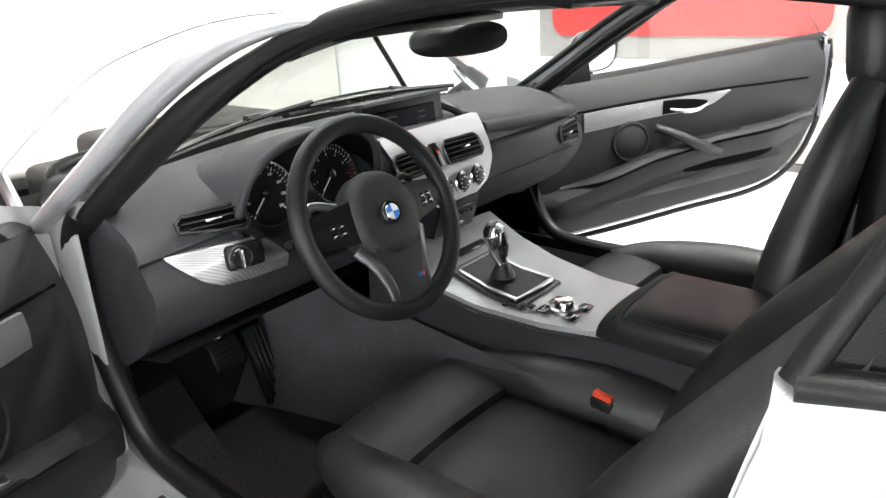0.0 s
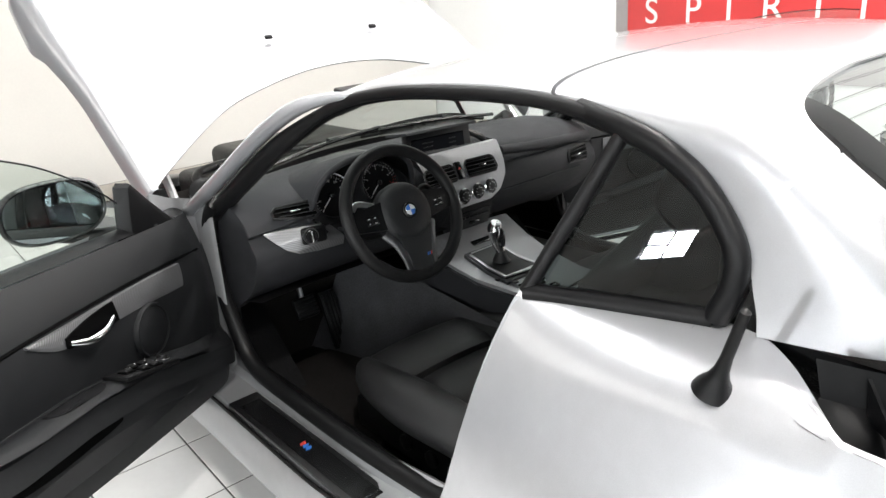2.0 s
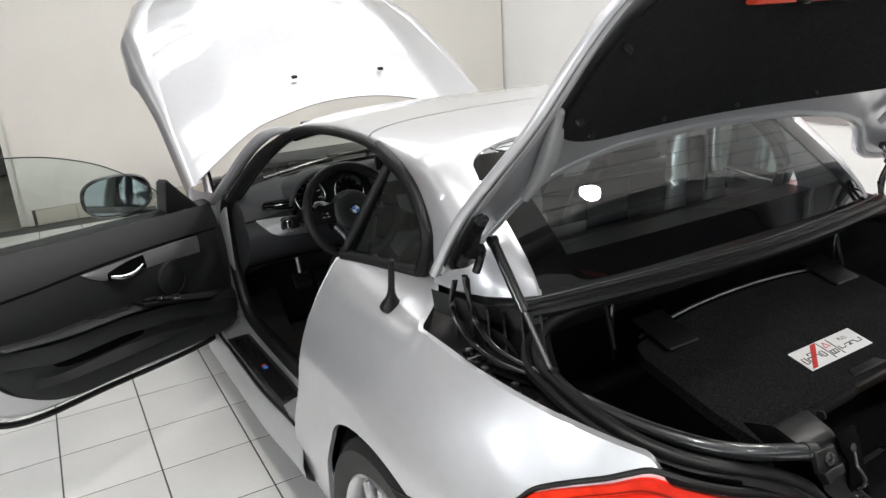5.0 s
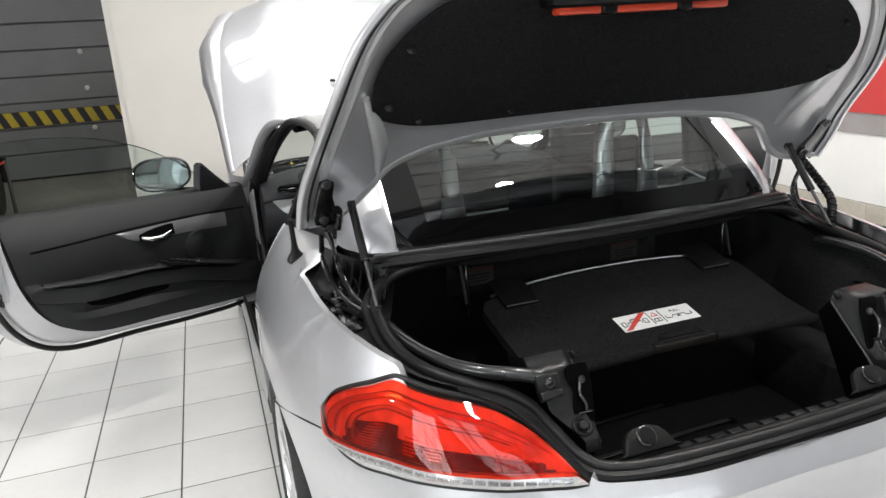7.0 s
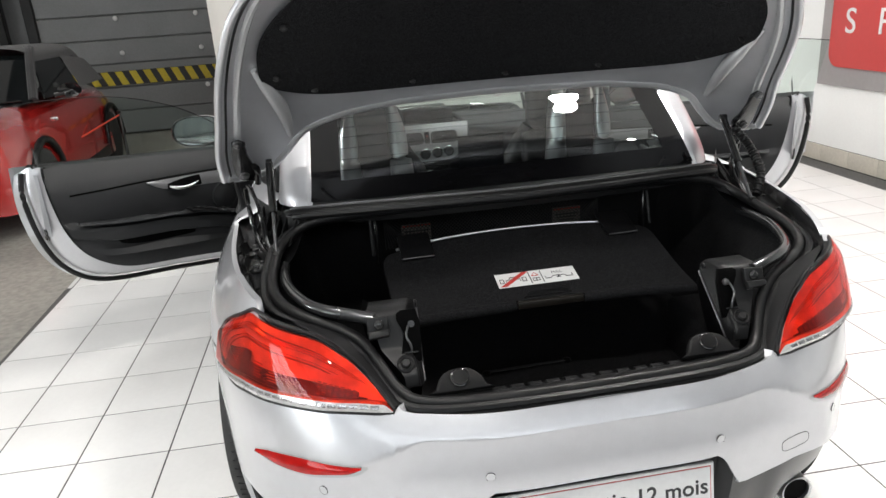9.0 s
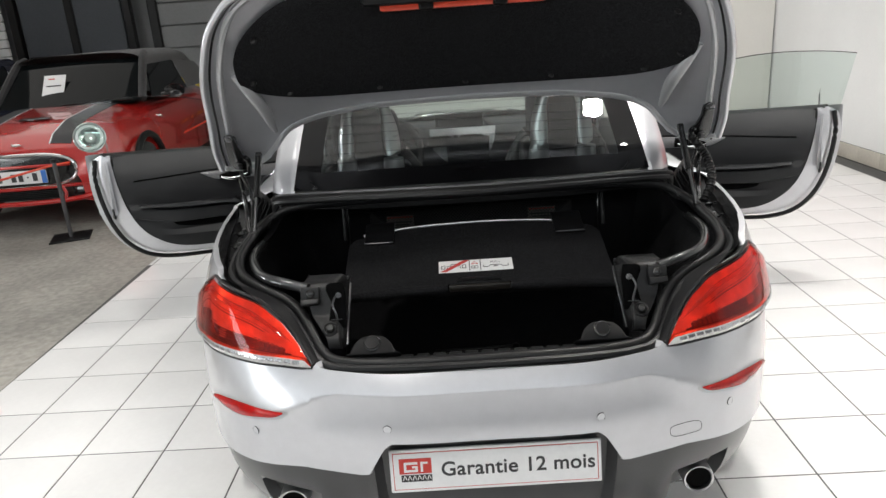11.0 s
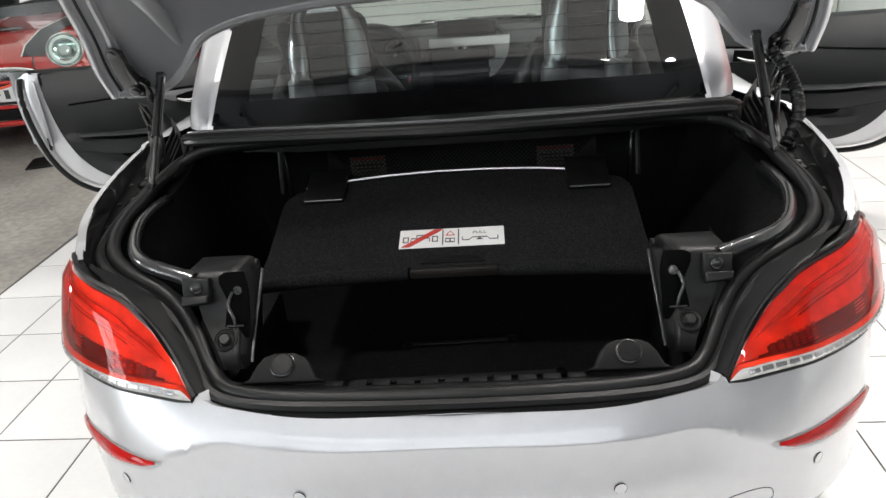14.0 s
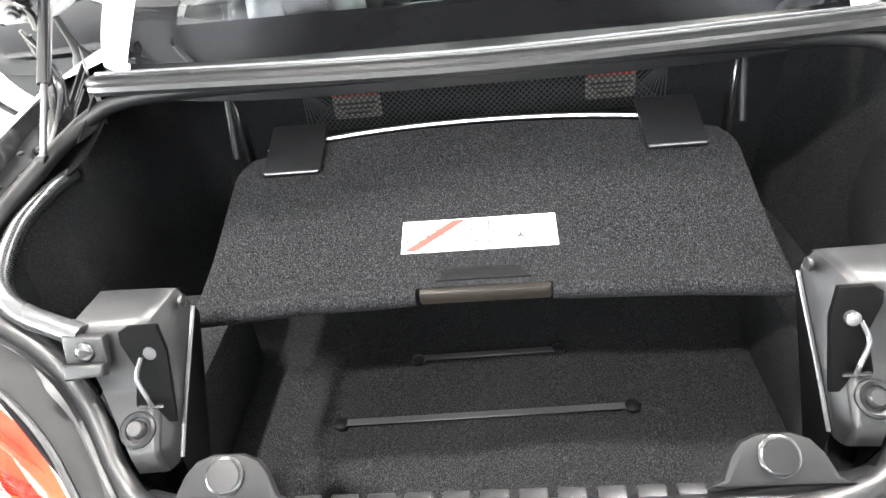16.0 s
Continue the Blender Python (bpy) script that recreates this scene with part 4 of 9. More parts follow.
def wheel(x, y, s):
    rim = Form()
    rim.add(*lathe([(0.246, -0.10), (0.248, 0.108), (0.240, 0.114), (0.226, 0.100), (0.215, 0.0), (0.21, -0.1)], 48))
    for k in range(10):
        rim.add(*box(0.034, 0.175, 0.028, 0.008, 2, (0, 0.138, 0.094)), pose(0, 0, 0, 0, 0, 36 * k + (6 if k % 2 else -6)))
    rim.add(*lathe([(0.001, 0.110), (0.05, 0.107), (0.062, 0.096), (0.062, 0.04)], 24))
    m = Matrix(((0, 0, s, x), (1, 0, 0, y), (0, s, 0, WHEEL_R), (0, 0, 0, 1)))
    t = Form().add(*lathe([(0.238, 0.0), (0.245, -0.11), (0.268, -0.118), (0.305, -0.12), (0.322, -0.10), (0.33, -0.07), (0.33, -0.052), (0.323, -0.050), (0.323, -0.040), (0.33, -0.038), (0.33, -0.008), (0.323, -0.006), (0.323, 0.006), (0.33, 0.008), (0.33, 0.038), (0.323, 0.040), (0.323, 0.050), (0.33, 0.052), (0.33, 0.07), (0.322, 0.10), (0.305, 0.12), (0.268, 0.118), (0.245, 0.11), (0.238, 0.0)], 64))
    wh = t.out("wheel", TYRE, car, "black tyre on a silver multi-spoke alloy rim", m=m)
    rim.out("rim", ALLOY, wh)
    Form().add(*lathe([(0.001, -0.02), (0.165, -0.02), (0.165, 0.0), (0.001, 0.0)], 40)).out("brake_disc", SATIN, wh)
    blocks = Form()
    for k in range(72):
        for zc, tw in ((-0.088, 14), (0.088, -14), (-0.023, 30), (0.023, -30)):
            blocks.add(*box(0.0045, 0.0022, 0.026, c=(0, 0, 0)), pose(0, 0, 0, 0, 0, 5 * k) @ pose(0.3295 - 0.004 * (abs(zc) > 0.05), 0, zc, tw, 0, 0))
    tagged(blocks.out("tread_sipe", BLACKINK, wh, smooth=False), kind="stuff")
    return wh


for s in (1, -1):
    wheel(s * 0.775, AX_R, s)
    wheel(s * 0.765, AX_F, s)
    for yy in (AX_R, AX_F):
        Form().add(*grid(lambda u, v: Vector((s * (0.705 + 0.150 * v), yy + 0.368 * math.cos(math.pi * u), WHEEL_R - 0.05 + 0.368 * math.sin(math.pi * u) + 0.04)), 24, 3)).out("wheel_arch_liner", PLASTIC, car)
under = Form().add(*box(1.30, 3.75, 0.05, 0.01, 1, (0, 2.40, 0.22)))
under.out("underbody", PLASTIC, car)

# tail lamps: clear strip below, red lens above with bright bars
def lamp_patch(t0, t1, h0, h1, push):
    def fn(u, v):
        t = t0 + (t1 - t0) * u
        q = LAMP_Q0 + (LAMP_Q1 - LAMP_Q0) * t
        lo, hi = lamp_z(t)
        hh = h0 + (h1 - h0) * v
        mid = strip_z(t)
        z = lo + (mid - lo) * hh / 0.25 if hh < 0.25 else mid + (hi - mid) * (hh - 0.25) / 0.75
        edge = min(1, 6 * min(hh + 0.02, 1.02 - hh)) * min(1, 14 * min(t + 0.01, 1.01 - t))
        p = skin(q, z) - plan_normal(q) * (push * edge + 0.55 * push)
        return p
    return fn


for s in (1, -1):
    def flip(form):
        if s < 0:
            form.v = [(-x, y, z) for x, y, z in form.v]
        return form
    lens = flip(Form().add(*grid(lamp_patch(0, 1, 0.25, 1, 0.0125), 60, 24))).out("tail_lamp", LAMPGLASS, car, "red wrap-around tail lamp with a clear lower strip")
    lens.visible_shadow = False
    flip(Form().add(*grid(lamp_patch(0.012, 0.985, 0.26, 0.955, 0.0022), 60, 24))).out("reflector_bowl", LAMPBOWL, lens, "bright reflector bowl behind the red lens")
    flip(Form().add(*shell(*grid(lamp_patch(0.0, 1, -0.06, 0.25, 0.012), 60, 6), (0, 0.012, 0)))).out("clear_strip", CLEARLENS, lens, "clear ribbed lower strip")
    # dark chambers low in the lamp, with the ribbed reflectors of the indicator and the reversing lamp
    for t0, t1, h0, h1 in ((0.10, 0.85, 0.27, 0.34), (0.13, 0.83, 0.34, 0.46), (0.60, 0.80, 0.46, 0.58)):
        flip(Form().add(*grid(lamp_patch(t0, t1, h0, h1, 0.0040), 24, 8))).out("lamp_chamber", LAMPDARK, lens)
    for k in range(9):
        flip(Form().add(*grid(lamp_patch(0.68 - 0.004 * k, 0.80 - 0.010 * k, 0.30 + 0.032 * k, 0.312 + 0.032 * k, 0.0058), 8, 1))).out("reflector_rib", LAMPORANGE, lens)
    for k in range(6):
        flip(Form().add(*grid(lamp_patch(0.53 - 0.010 * (k % 2), 0.57, 0.33 + 0.034 * k, 0.346 + 0.034 * k, 0.0058), 4, 1))).out("reflector_rib", LAMPORANGE, lens)
        flip(Form().add(*grid(lamp_patch(0.44, 0.485 + 0.006 * (k % 3), 0.34 + 0.034 * k, 0.352 + 0.034 * k, 0.0058), 4, 1))).out("reflector_rib", LAMPBOWL, lens)
        for j in range(7):
            flip(Form().add(*grid(lamp_patch(0.135 + 0.022 * j, 0.150 + 0.022 * j, 0.31 + 0.034 * k, 0.328 + 0.034 * k, 0.0056), 2, 1))).out("reflector_cell", LAMPMID if (j + k) % 3 else LAMPORANGE, lens)
    # light guides: bands that follow the upper outline round to the outer end
    arc = spline([(0.955, 0.33, 0), (0.965, 0.55, 0), (0.93, 0.78, 0), (0.82, 0.90, 0), (0.62, 0.90, 0), (0.35, 0.86, 0), (0.10, 0.80, 0)], 40)
    whole = lamp_patch(0, 1, 0, 1, 0.0050)
    for a, b, mt in ((0.99, 0.965, LAMPMID), (0.95, 0.88, LAMPORANGE), (0.875, 0.862, LAMPDARK), (0.80, 0.73, LAMPBOWL), (0.725, 0.715, LAMPDARK), (0.66, 0.63, LAMPMID)):
        def band(u, v):
            p = arc[int(round(u * 40))]
            k = a + (b - a) * v
            return whole(0.50 + k * (p.x - 0.50), 0.36 + k * (p.y - 0.36))
        flip(Form().add(*grid(band, 40, 3))).out("light_guide", mt, lens)
    flip(Form().add(*grid(lamp_patch(0.36, 0.62, 0.255, 0.275, 0.0055), 20, 1))).out("lamp_divider", LAMPDARK, lens)
    for k in range(24):
        t = 0.05 + 0.036 * k
        flip(Form().add(*grid(lamp_patch(t, t + 0.029, 0.10, 0.22, 0.0135), 3, 3))).out("facet", FACET, lens)
    rimp = [lamp_patch(0, 1, 0, 1, 0.003)(t, h) for t, h in [(i / 20, -0.07) for i in range(21)] + [(1, 0.2 * i) for i in range(1, 5)] + [(1 - i / 20, 1.03) for i in range(21)]]
    flip(Form().add(*tube(rimp, 0.0048, 140, 8, closed=True))).out("lamp_gasket", RUBBER, lens, "black joint round the lamp")
    # dark panel between the lamp and the boot opening
    def cheek(u, v):
        t = 0.0 + 0.67 * u
        q = LAMP_Q0 + (LAMP_Q1 - LAMP_Q0) * t
        a = skin(q, lamp_z(t)[1])
        inner = spline([(0.405, 0.210, 0.722), (0.442, 0.262, 0.770), (0.487, 0.311, 0.834), (0.530, 0.338, 0.858), (0.582, 0.362, 0.876), (0.636, 0.415, 0.892)], 24)[int(round(u * 24))]
        return a.lerp(inner, v * (1 - 0.9 * ease(u, 0.70, 1.0))) + Vector((0, 0, 0.006 * math.sin(math.pi * v) * (1 - u)))
    flip(Form().add(*shell(*grid(cheek, 24, 5), (0, 0.006, -0.008)))).out("lamp_cheek", CHEEK, car, "black plastic cheek beside the tail lamp")
    # reflectors in the bumper
    def refl(u, v):
        q = 0.236 + 0.140 * u
        hi, lo = glide(u, ((0, 0.627), (0.4, 0.624), (0.8, 0.606), (1, 0.584))), glide(u, ((0, 0.624), (0.08, 0.611), (0.25, 0.602), (0.5, 0.587), (1, 0.578)))
        return skin(q, lo + (hi - lo) * v) - plan_normal(q) * (0.003 + 0.004 * math.sin(math.pi * v))
    flip(Form().add(*shell(*grid(refl, 20, 5), (0, 0.004, 0)))).out("reflector", REDLENS, car, "red bumper reflector")
    def refl_frame(u, v):
        q = 0.230 + 0.150 * u
        hi, lo = glide(u, ((0, 0.630), (0.4, 0.628), (0.8, 0.610), (1, 0.586))), glide(u, ((0, 0.624), (0.08, 0.606), (0.25, 0.596), (0.5, 0.582), (1, 0.574)))
        return skin(q, lo + (hi - lo) * v) - plan_normal(q) * 0.0012
    flip(Form().add(*grid(refl_frame, 20, 5))).out("reflector_surround", PAINT_DULL, car)
    # parking sensors
    for q, z in ((0.115, 0.600), (0.278, 0.560)):
        n = plan_normal(q)
        mm = frame_at(skin(q, z) - n * 0.0008, Vector((0, 0, 1)).cross(-n), (0, 0, 1))
        if s < 0:
            mm = Matrix.Scale(-1, 4, (1, 0, 0)) @ mm
        Form().add(*[[mm @ Vector(v) for v in lathe([(0.001, 0.0004), (0.0098, 0.0004), (0.0098, 0)], 24)[0]], lathe([(0.001, 0.0004), (0.0098, 0.0004), (0.0098, 0)], 24)[1]]).out("parking_sensor", PAINT, car)
        ring = lathe([(0.0099, -0.001), (0.0099, 0.0006), (0.0104, 0.0006), (0.0104, -0.001), (0.0099, -0.001)], 24)
        Form().add([mm @ Vector(v) for v in ring[0]], ring[1]).out("sensor_ring", PLASTIC, car)
    # exhaust pipes
    ex = Form().add(*lathe([(0.030, 0.10), (0.034, 0.0), (0.039, -0.002), (0.040, 0.01), (0.039, 0.16), (0.0, 0.16)], 32), pose(s * 0.532, 0.20, 0.330, -90, 0, 0)).out("exhaust_pipe", SATIN, car, "chromed round exhaust tip")
    Form().add(*lathe([(0.0, 0.03), (0.031, 0.03), (0.033, 0.008)], 24), pose(s * 0.532, 0.20, 0.330, -90, 0, 0)).out("pipe_mouth", RECESS_SHADE, ex)
    # body coloured corner flap
    def flap(u, v):
        q = 0.362 + 0.030 * u
        return skin(q, bumper_low(q) + 0.004 - 0.115 * v) + plan_normal(q) * (0.002 + 0.035 * v)
    flip(Form().add(*shell(*grid(flap, 8, 6), (0, 0.02, 0)))).out("corner_flap", PAINT, car)

# joint between bumper and wing
for s in (1, -1):
    seam = [skin(q, z) for q, z in ((0.478, 0.727), (0.50, 0.718), (0.545, 0.700), (0.61, 0.668), (0.64, 0.655))]
    Form().add(*tube([(s * p.x, p.y, p.z) for p in seam], 0.0022, 30, 6)).out("panel_joint", PLASTIC, car)

# towing eye cover
cover = [skin(0.219, 0.518) - plan_normal(0.219) * 0.0005]
oval = [(0.046 * math.copysign(abs(math.cos(a)) ** 0.6, math.cos(a)) - 0.006 * math.sin(a), 0.017 * math.copysign(abs(math.sin(a)) ** 0.6, math.sin(a)), 0) for a in (2 * math.pi * k / 32 for k in range(32))]
mm = frame_at(cover[0], Vector((0, 0, 1)).cross(-plan_normal(0.219)), (0, 0, 1))
at_q = lambda x: 0.219 + x * 0.219 / math.hypot(plan_at(0.219).x, 0.08)
Form().add(*tube([skin(at_q(x), 0.518 + y) for x, y, _ in oval], 0.0008, 64, 5, closed=True)).out("towing_cover", PLASTIC, car, "joint of the towing eye cover")

# diffuser and number plate
PLAN_XY = [(p.x, p.y) for p in PLAN if p.y < 0.7]


def diffuser(u, v):
    x = (u * 2 - 1) * 0.74
    q_y = ramp(abs(x), PLAN_XY) + 0.012
    zt = ramp(abs(x), [(0, 0.575), (0.262, 0.575), (0.322, 0.485), (0.48, 0.486), (0.58, 0.480), (0.74, 0.452)])
    z = 0.235 + (zt - 0.235) * v
    y = q_y + 0.012 + 0.10 * (1 - v) ** 2 + (0.045 if abs(x) < 0.29 else 0.0)
    y -= 0.03 * math.exp(-((abs(x) - 0.42) / 0.04) ** 2) * (1 - v)
    if abs(abs(x) - 0.535) < 0.075 and z < 0.385:
        y += 0.05
    return Vector((x, y, z))


Form().add(*shell(*grid(diffuser, 90, 16), (0, 0.015, 0))).out("diffuser", DIFFUSER, car, "glossy dark grey rear diffuser")
plate = Form().add(*box(0.52, 0.008, 0.112, 0.002, 1)).out("number_plate", WHITE, car, "white plate with a red logo block and dark lettering", m=pose(0, 0.122, 0.463, -8))
Form().add(*box(0.505, 0.003, 0.098, 0.001, 1, (0, -0.0032, 0))).out("red_border", REDINK, plate, smooth=False)
Form().add(*box(0.501, 0.003, 0.094, 0.001, 1, (0, -0.0039, 0))).out("field", WHITE, plate, smooth=False)
flatm = Matrix(((1, 0, 0, 0.055), (0, 0, -1, -0.0058), (0, 1, 0, 0.0), (0, 0, 0, 1)))
writing("Garantie 12 mois", 0.0525, BLACKINK, flatm, plate, "lettering", 0.0004, spacing=1.03, bold=0.0008)
logo = Form().add(*box(0.080, 0.002, 0.040, 0.0006, 1, (-0.197, -0.0056, 0.014))).out("logo_block", REDINK, plate, "red logo block", smooth=False)
for bx, bz, w, h in ((-0.208, 0.022, 0.034, 0.006), (-0.222, 0.012, 0.006, 0.026), (-0.207, 0.002, 0.032, 0.006), (-0.194, 0.007, 0.006, 0.014), (-0.199, 0.012, 0.012, 0.005), (-0.181, 0.012, 0.006, 0.026), (-0.174, 0.022, 0.016, 0.005)):
    Form().add(*box(w, 0.002, h, 0.0, 1, (bx, -0.0064, bz))).out("logo_bar", WHITE, logo, smooth=False)
Form().add(*box(0.076, 0.002, 0.018, 0.0006, 1, (-0.195, -0.0056, -0.018))).out("logo_foot", BLACKINK, plate, smooth=False)
for k in range(6):
    Form().add(*tube([(-0.228 + 0.012 * k, -0.007, -0.022), (-0.224 + 0.012 * k, -0.007, -0.010), (-0.220 + 0.012 * k, -0.007, -0.021)], 0.0011, 6, 4)).out("script_stroke", WHITE, plate)

# antenna on the left rear wing
an = Form().add(*lathe([(0.026, 0.0), (0.023, 0.008), (0.014, 0.022), (0.0095, 0.036), (0.0075, 0.055), (0.0065, 0.125), (0.0, 0.130)], 24)).out("antenna", PLASTIC, car, "short black rod antenna", m=pose(-0.785, 1.10, 0.958, 17, -4, 0))

# ---- boot: opening, lining, lid ----
SEAL = [(0, 0.168, 0.733), (0.25, 0.176, 0.733), (0.37, 0.204, 0.733), (0.412, 0.238, 0.746), (0.434, 0.268, 0.772), (0.456, 0.297, 0.802), (0.48, 0.317, 0.834), (0.522, 0.343, 0.857), (0.573, 0.367, 0.873),
        (0.632, 0.42, 0.887), (0.664, 0.487, 0.897), (0.676, 0.57, 0.908), (0.672, 0.66, 0.920), (0.662, 0.735, 0.934), (0.62, 0.785, 0.962), (0.54, 0.79, 0.985), (0.36, 0.775, 0.996), (0.18, 0.764, 1.0)]
loop = SEAL + [(0, 0.76, 1.0)] + [(-x, y, z) for x, y, z in reversed(SEAL[1:])]
Form().add(*tube(loop, 0.0135, 160, 10, closed=True)).out("boot_seal", RUBBER, car, "black rubber seal round the boot opening")
outer = [(x * 1.03, y - 0.014 if y < 0.5 else y + 0.012, z - 0.008) for x, y, z in loop]
Form().add(*tube(outer, 0.011, 160, 8, closed=True)).out("seal_lip", RUBBER, car)
# gutter between the body edge and the seal
EDGE = [(0, 0.127, 0.729), (0.25, 0.136, 0.730), (0.42, 0.19, 0.732), (0.46, 0.215, 0.775), (0.53, 0.265, 0.86), (0.60, 0.31, 0.893), (0.68, 0.395, 0.905), (0.735, 0.54, 0.922), (0.772, 0.72, 0.940), (0.798, 0.92, 0.955), (0.785, 1.01, 0.962), (0.70, 1.085, 0.980)]
INNER = [(0, 0.160, 0.722), (0.25, 0.168, 0.722), (0.38, 0.203, 0.722), (0.433, 0.260, 0.757), (0.482, 0.311, 0.824), (0.555, 0.352, 0.858), (0.640, 0.415, 0.878), (0.682, 0.54, 0.892), (0.690, 0.66, 0.900), (0.69, 0.77, 0.905), (0.67, 0.83, 0.92), (0.64, 0.87, 0.94)]
e1, e2 = spline(EDGE, 60), spline(INNER, 60)
for s in (1, -1):
    def gutter(u, v):
        a, b = e1[int(round(u * 60))], e2[int(round(u * 60))]
        p = a.lerp(b, v)
        p.z -= 0.030 * math.sin(math.pi * v) * ease(u, 0.25, 0.5) + 0.004
        return Vector((s * p.x, p.y, p.z))
    Form().add(*grid(gutter, 60, 8)).out("boot_gutter", PLASTIC, car, "black painted boot gutter")
    # silver inner flange of the wing
    def flange(u, v):
        a = e1[int(round(28 + u * 30))]
        return Vector((s * (a.x - 0.002 - 0.016 * v), a.y, a.z + 0.001 - 0.026 * v))
    Form().add(*grid(flange, 30, 4)).out("wing_flange", BLACKMETAL, car)
    for k in range(6):
        a = e1[30 + 4 * k]
        Form().add(*lathe([(0.006, 0), (0.006, 0.003), (0.002, 0.005)], 10), pose(s * (a.x - 0.028), a.y, a.z - 0.028)).out("clip", PLASTIC, car)

# lining: walls, floor, front
out_plan = [(0, 0.185), (0.375, 0.222), (0.43, 0.285), (0.49, 0.335), (0.58, 0.385), (0.645, 0.44), (0.68, 0.54), (0.685, 0.68), (0.66, 1.12), (0.5, 1.14), (0, 1.15)]
op = spline([(x, y, 0) for x, y in out_plan], 60)
plan_top = lambda p: 0.70 if p.y < 0.235 and p.x < 0.40 else ramp(p.y, [(0.2, 0.72), (0.262, 0.755), (0.32, 0.815), (0.375, 0.860), (0.45, 0.880), (0.6, 0.90), (0.75, 0.92), (0.8, 0.965), (1.2, 0.965)])
lin = Form().add(*grid(lambda u, v: (lambda p: Vector((p.x * (1 - 0.10 * (1 - v)), p.y + 0.02 * (1 - v) * (1 if p.y < 0.5 else 0), 0.50 + (plan_top(p) - 0.50) * v)))(op[int(round(u * 60))]), 60, 12)).mirror()
lin.add(*grid(lambda u, v: Vector(((u * 2 - 1) * (0.42 + 0.20 * ease(v, 0.05, 0.30)), 0.215 + 0.935 * v, 0.505 + 0.02 * math.sin(9 * u) ** 2 * 0.2)), 20, 20))
lin.out("boot_lining", CARPET, car, "black carpet lining of the boot")
Form().add(*shell(*grid(lambda u, v: Vector(((u * 2 - 1) * 0.66, 0.775 + 0.13 * (u * 2 - 1) ** 4 + 0.38 * v, 0.985)), 30, 8), (0, 0, -0.02))).out("parcel_shelf", PLASTIC, car, "black shelf below the rear window")
# boot floor straps
for y, w, cx in ((0.525, 0.226, -0.022), (0.666, 0.118, -0.014)):
    st = Form().add(*box(2 * w, 0.013, 0.003, 0.001, 1, (0, 0, 0.005)), pose(cx, y, 0.512, 0, 0, 1.5)).out("floor_strap", STRAP, car)
    for s in (1, -1):
        Form().add(*lathe([(0.012, 0), (0.012, 0.006), (0.006, 0.009)], 16), pose(cx + s * (w + 0.004), y + s * 0.006, 0.512)).out("strap_button", PLASTIC, st)
# lower step at the sides
for s in (1, -1):
    Form().add(*box(0.16, 0.36, 0.17, 0.02, 2, (s * 0.50, 0.52, 0.58))).out("wheel_housing", CARPET, car)

# rail and mouldings at the foot of the rear window
foot = [(0.64, 0.90, 0.985), (0.628, 0.835, 1.0), (0.58, 0.808, 1.008), (0.45, 0.785, 1.012), (0.22, 0.762, 1.013), (0, 0.752, 1.013)]
foot += [(-x, y, z) for x, y, z in reversed(foot[:-1])]
Form().add(*tube(foot, 0.013, 80, 10, flat=0.8)).out("window_moulding", PLASTIC, car, "black moulding under the rear window")
Form().add(*tube([(x * 0.985, y - 0.024, z - 0.006) for x, y, z in foot[1:-1]], 0.010, 80, 8)).out("lower_moulding", RUBBER, car)
Form().add(*tube([(x * 1.0, y + 0.016, z + 0.008) for x, y, z in foot[1:-1]], 0.0035, 80, 8)).out("bright_strip", DARKSATIN, car, "satin strip along the rear window")
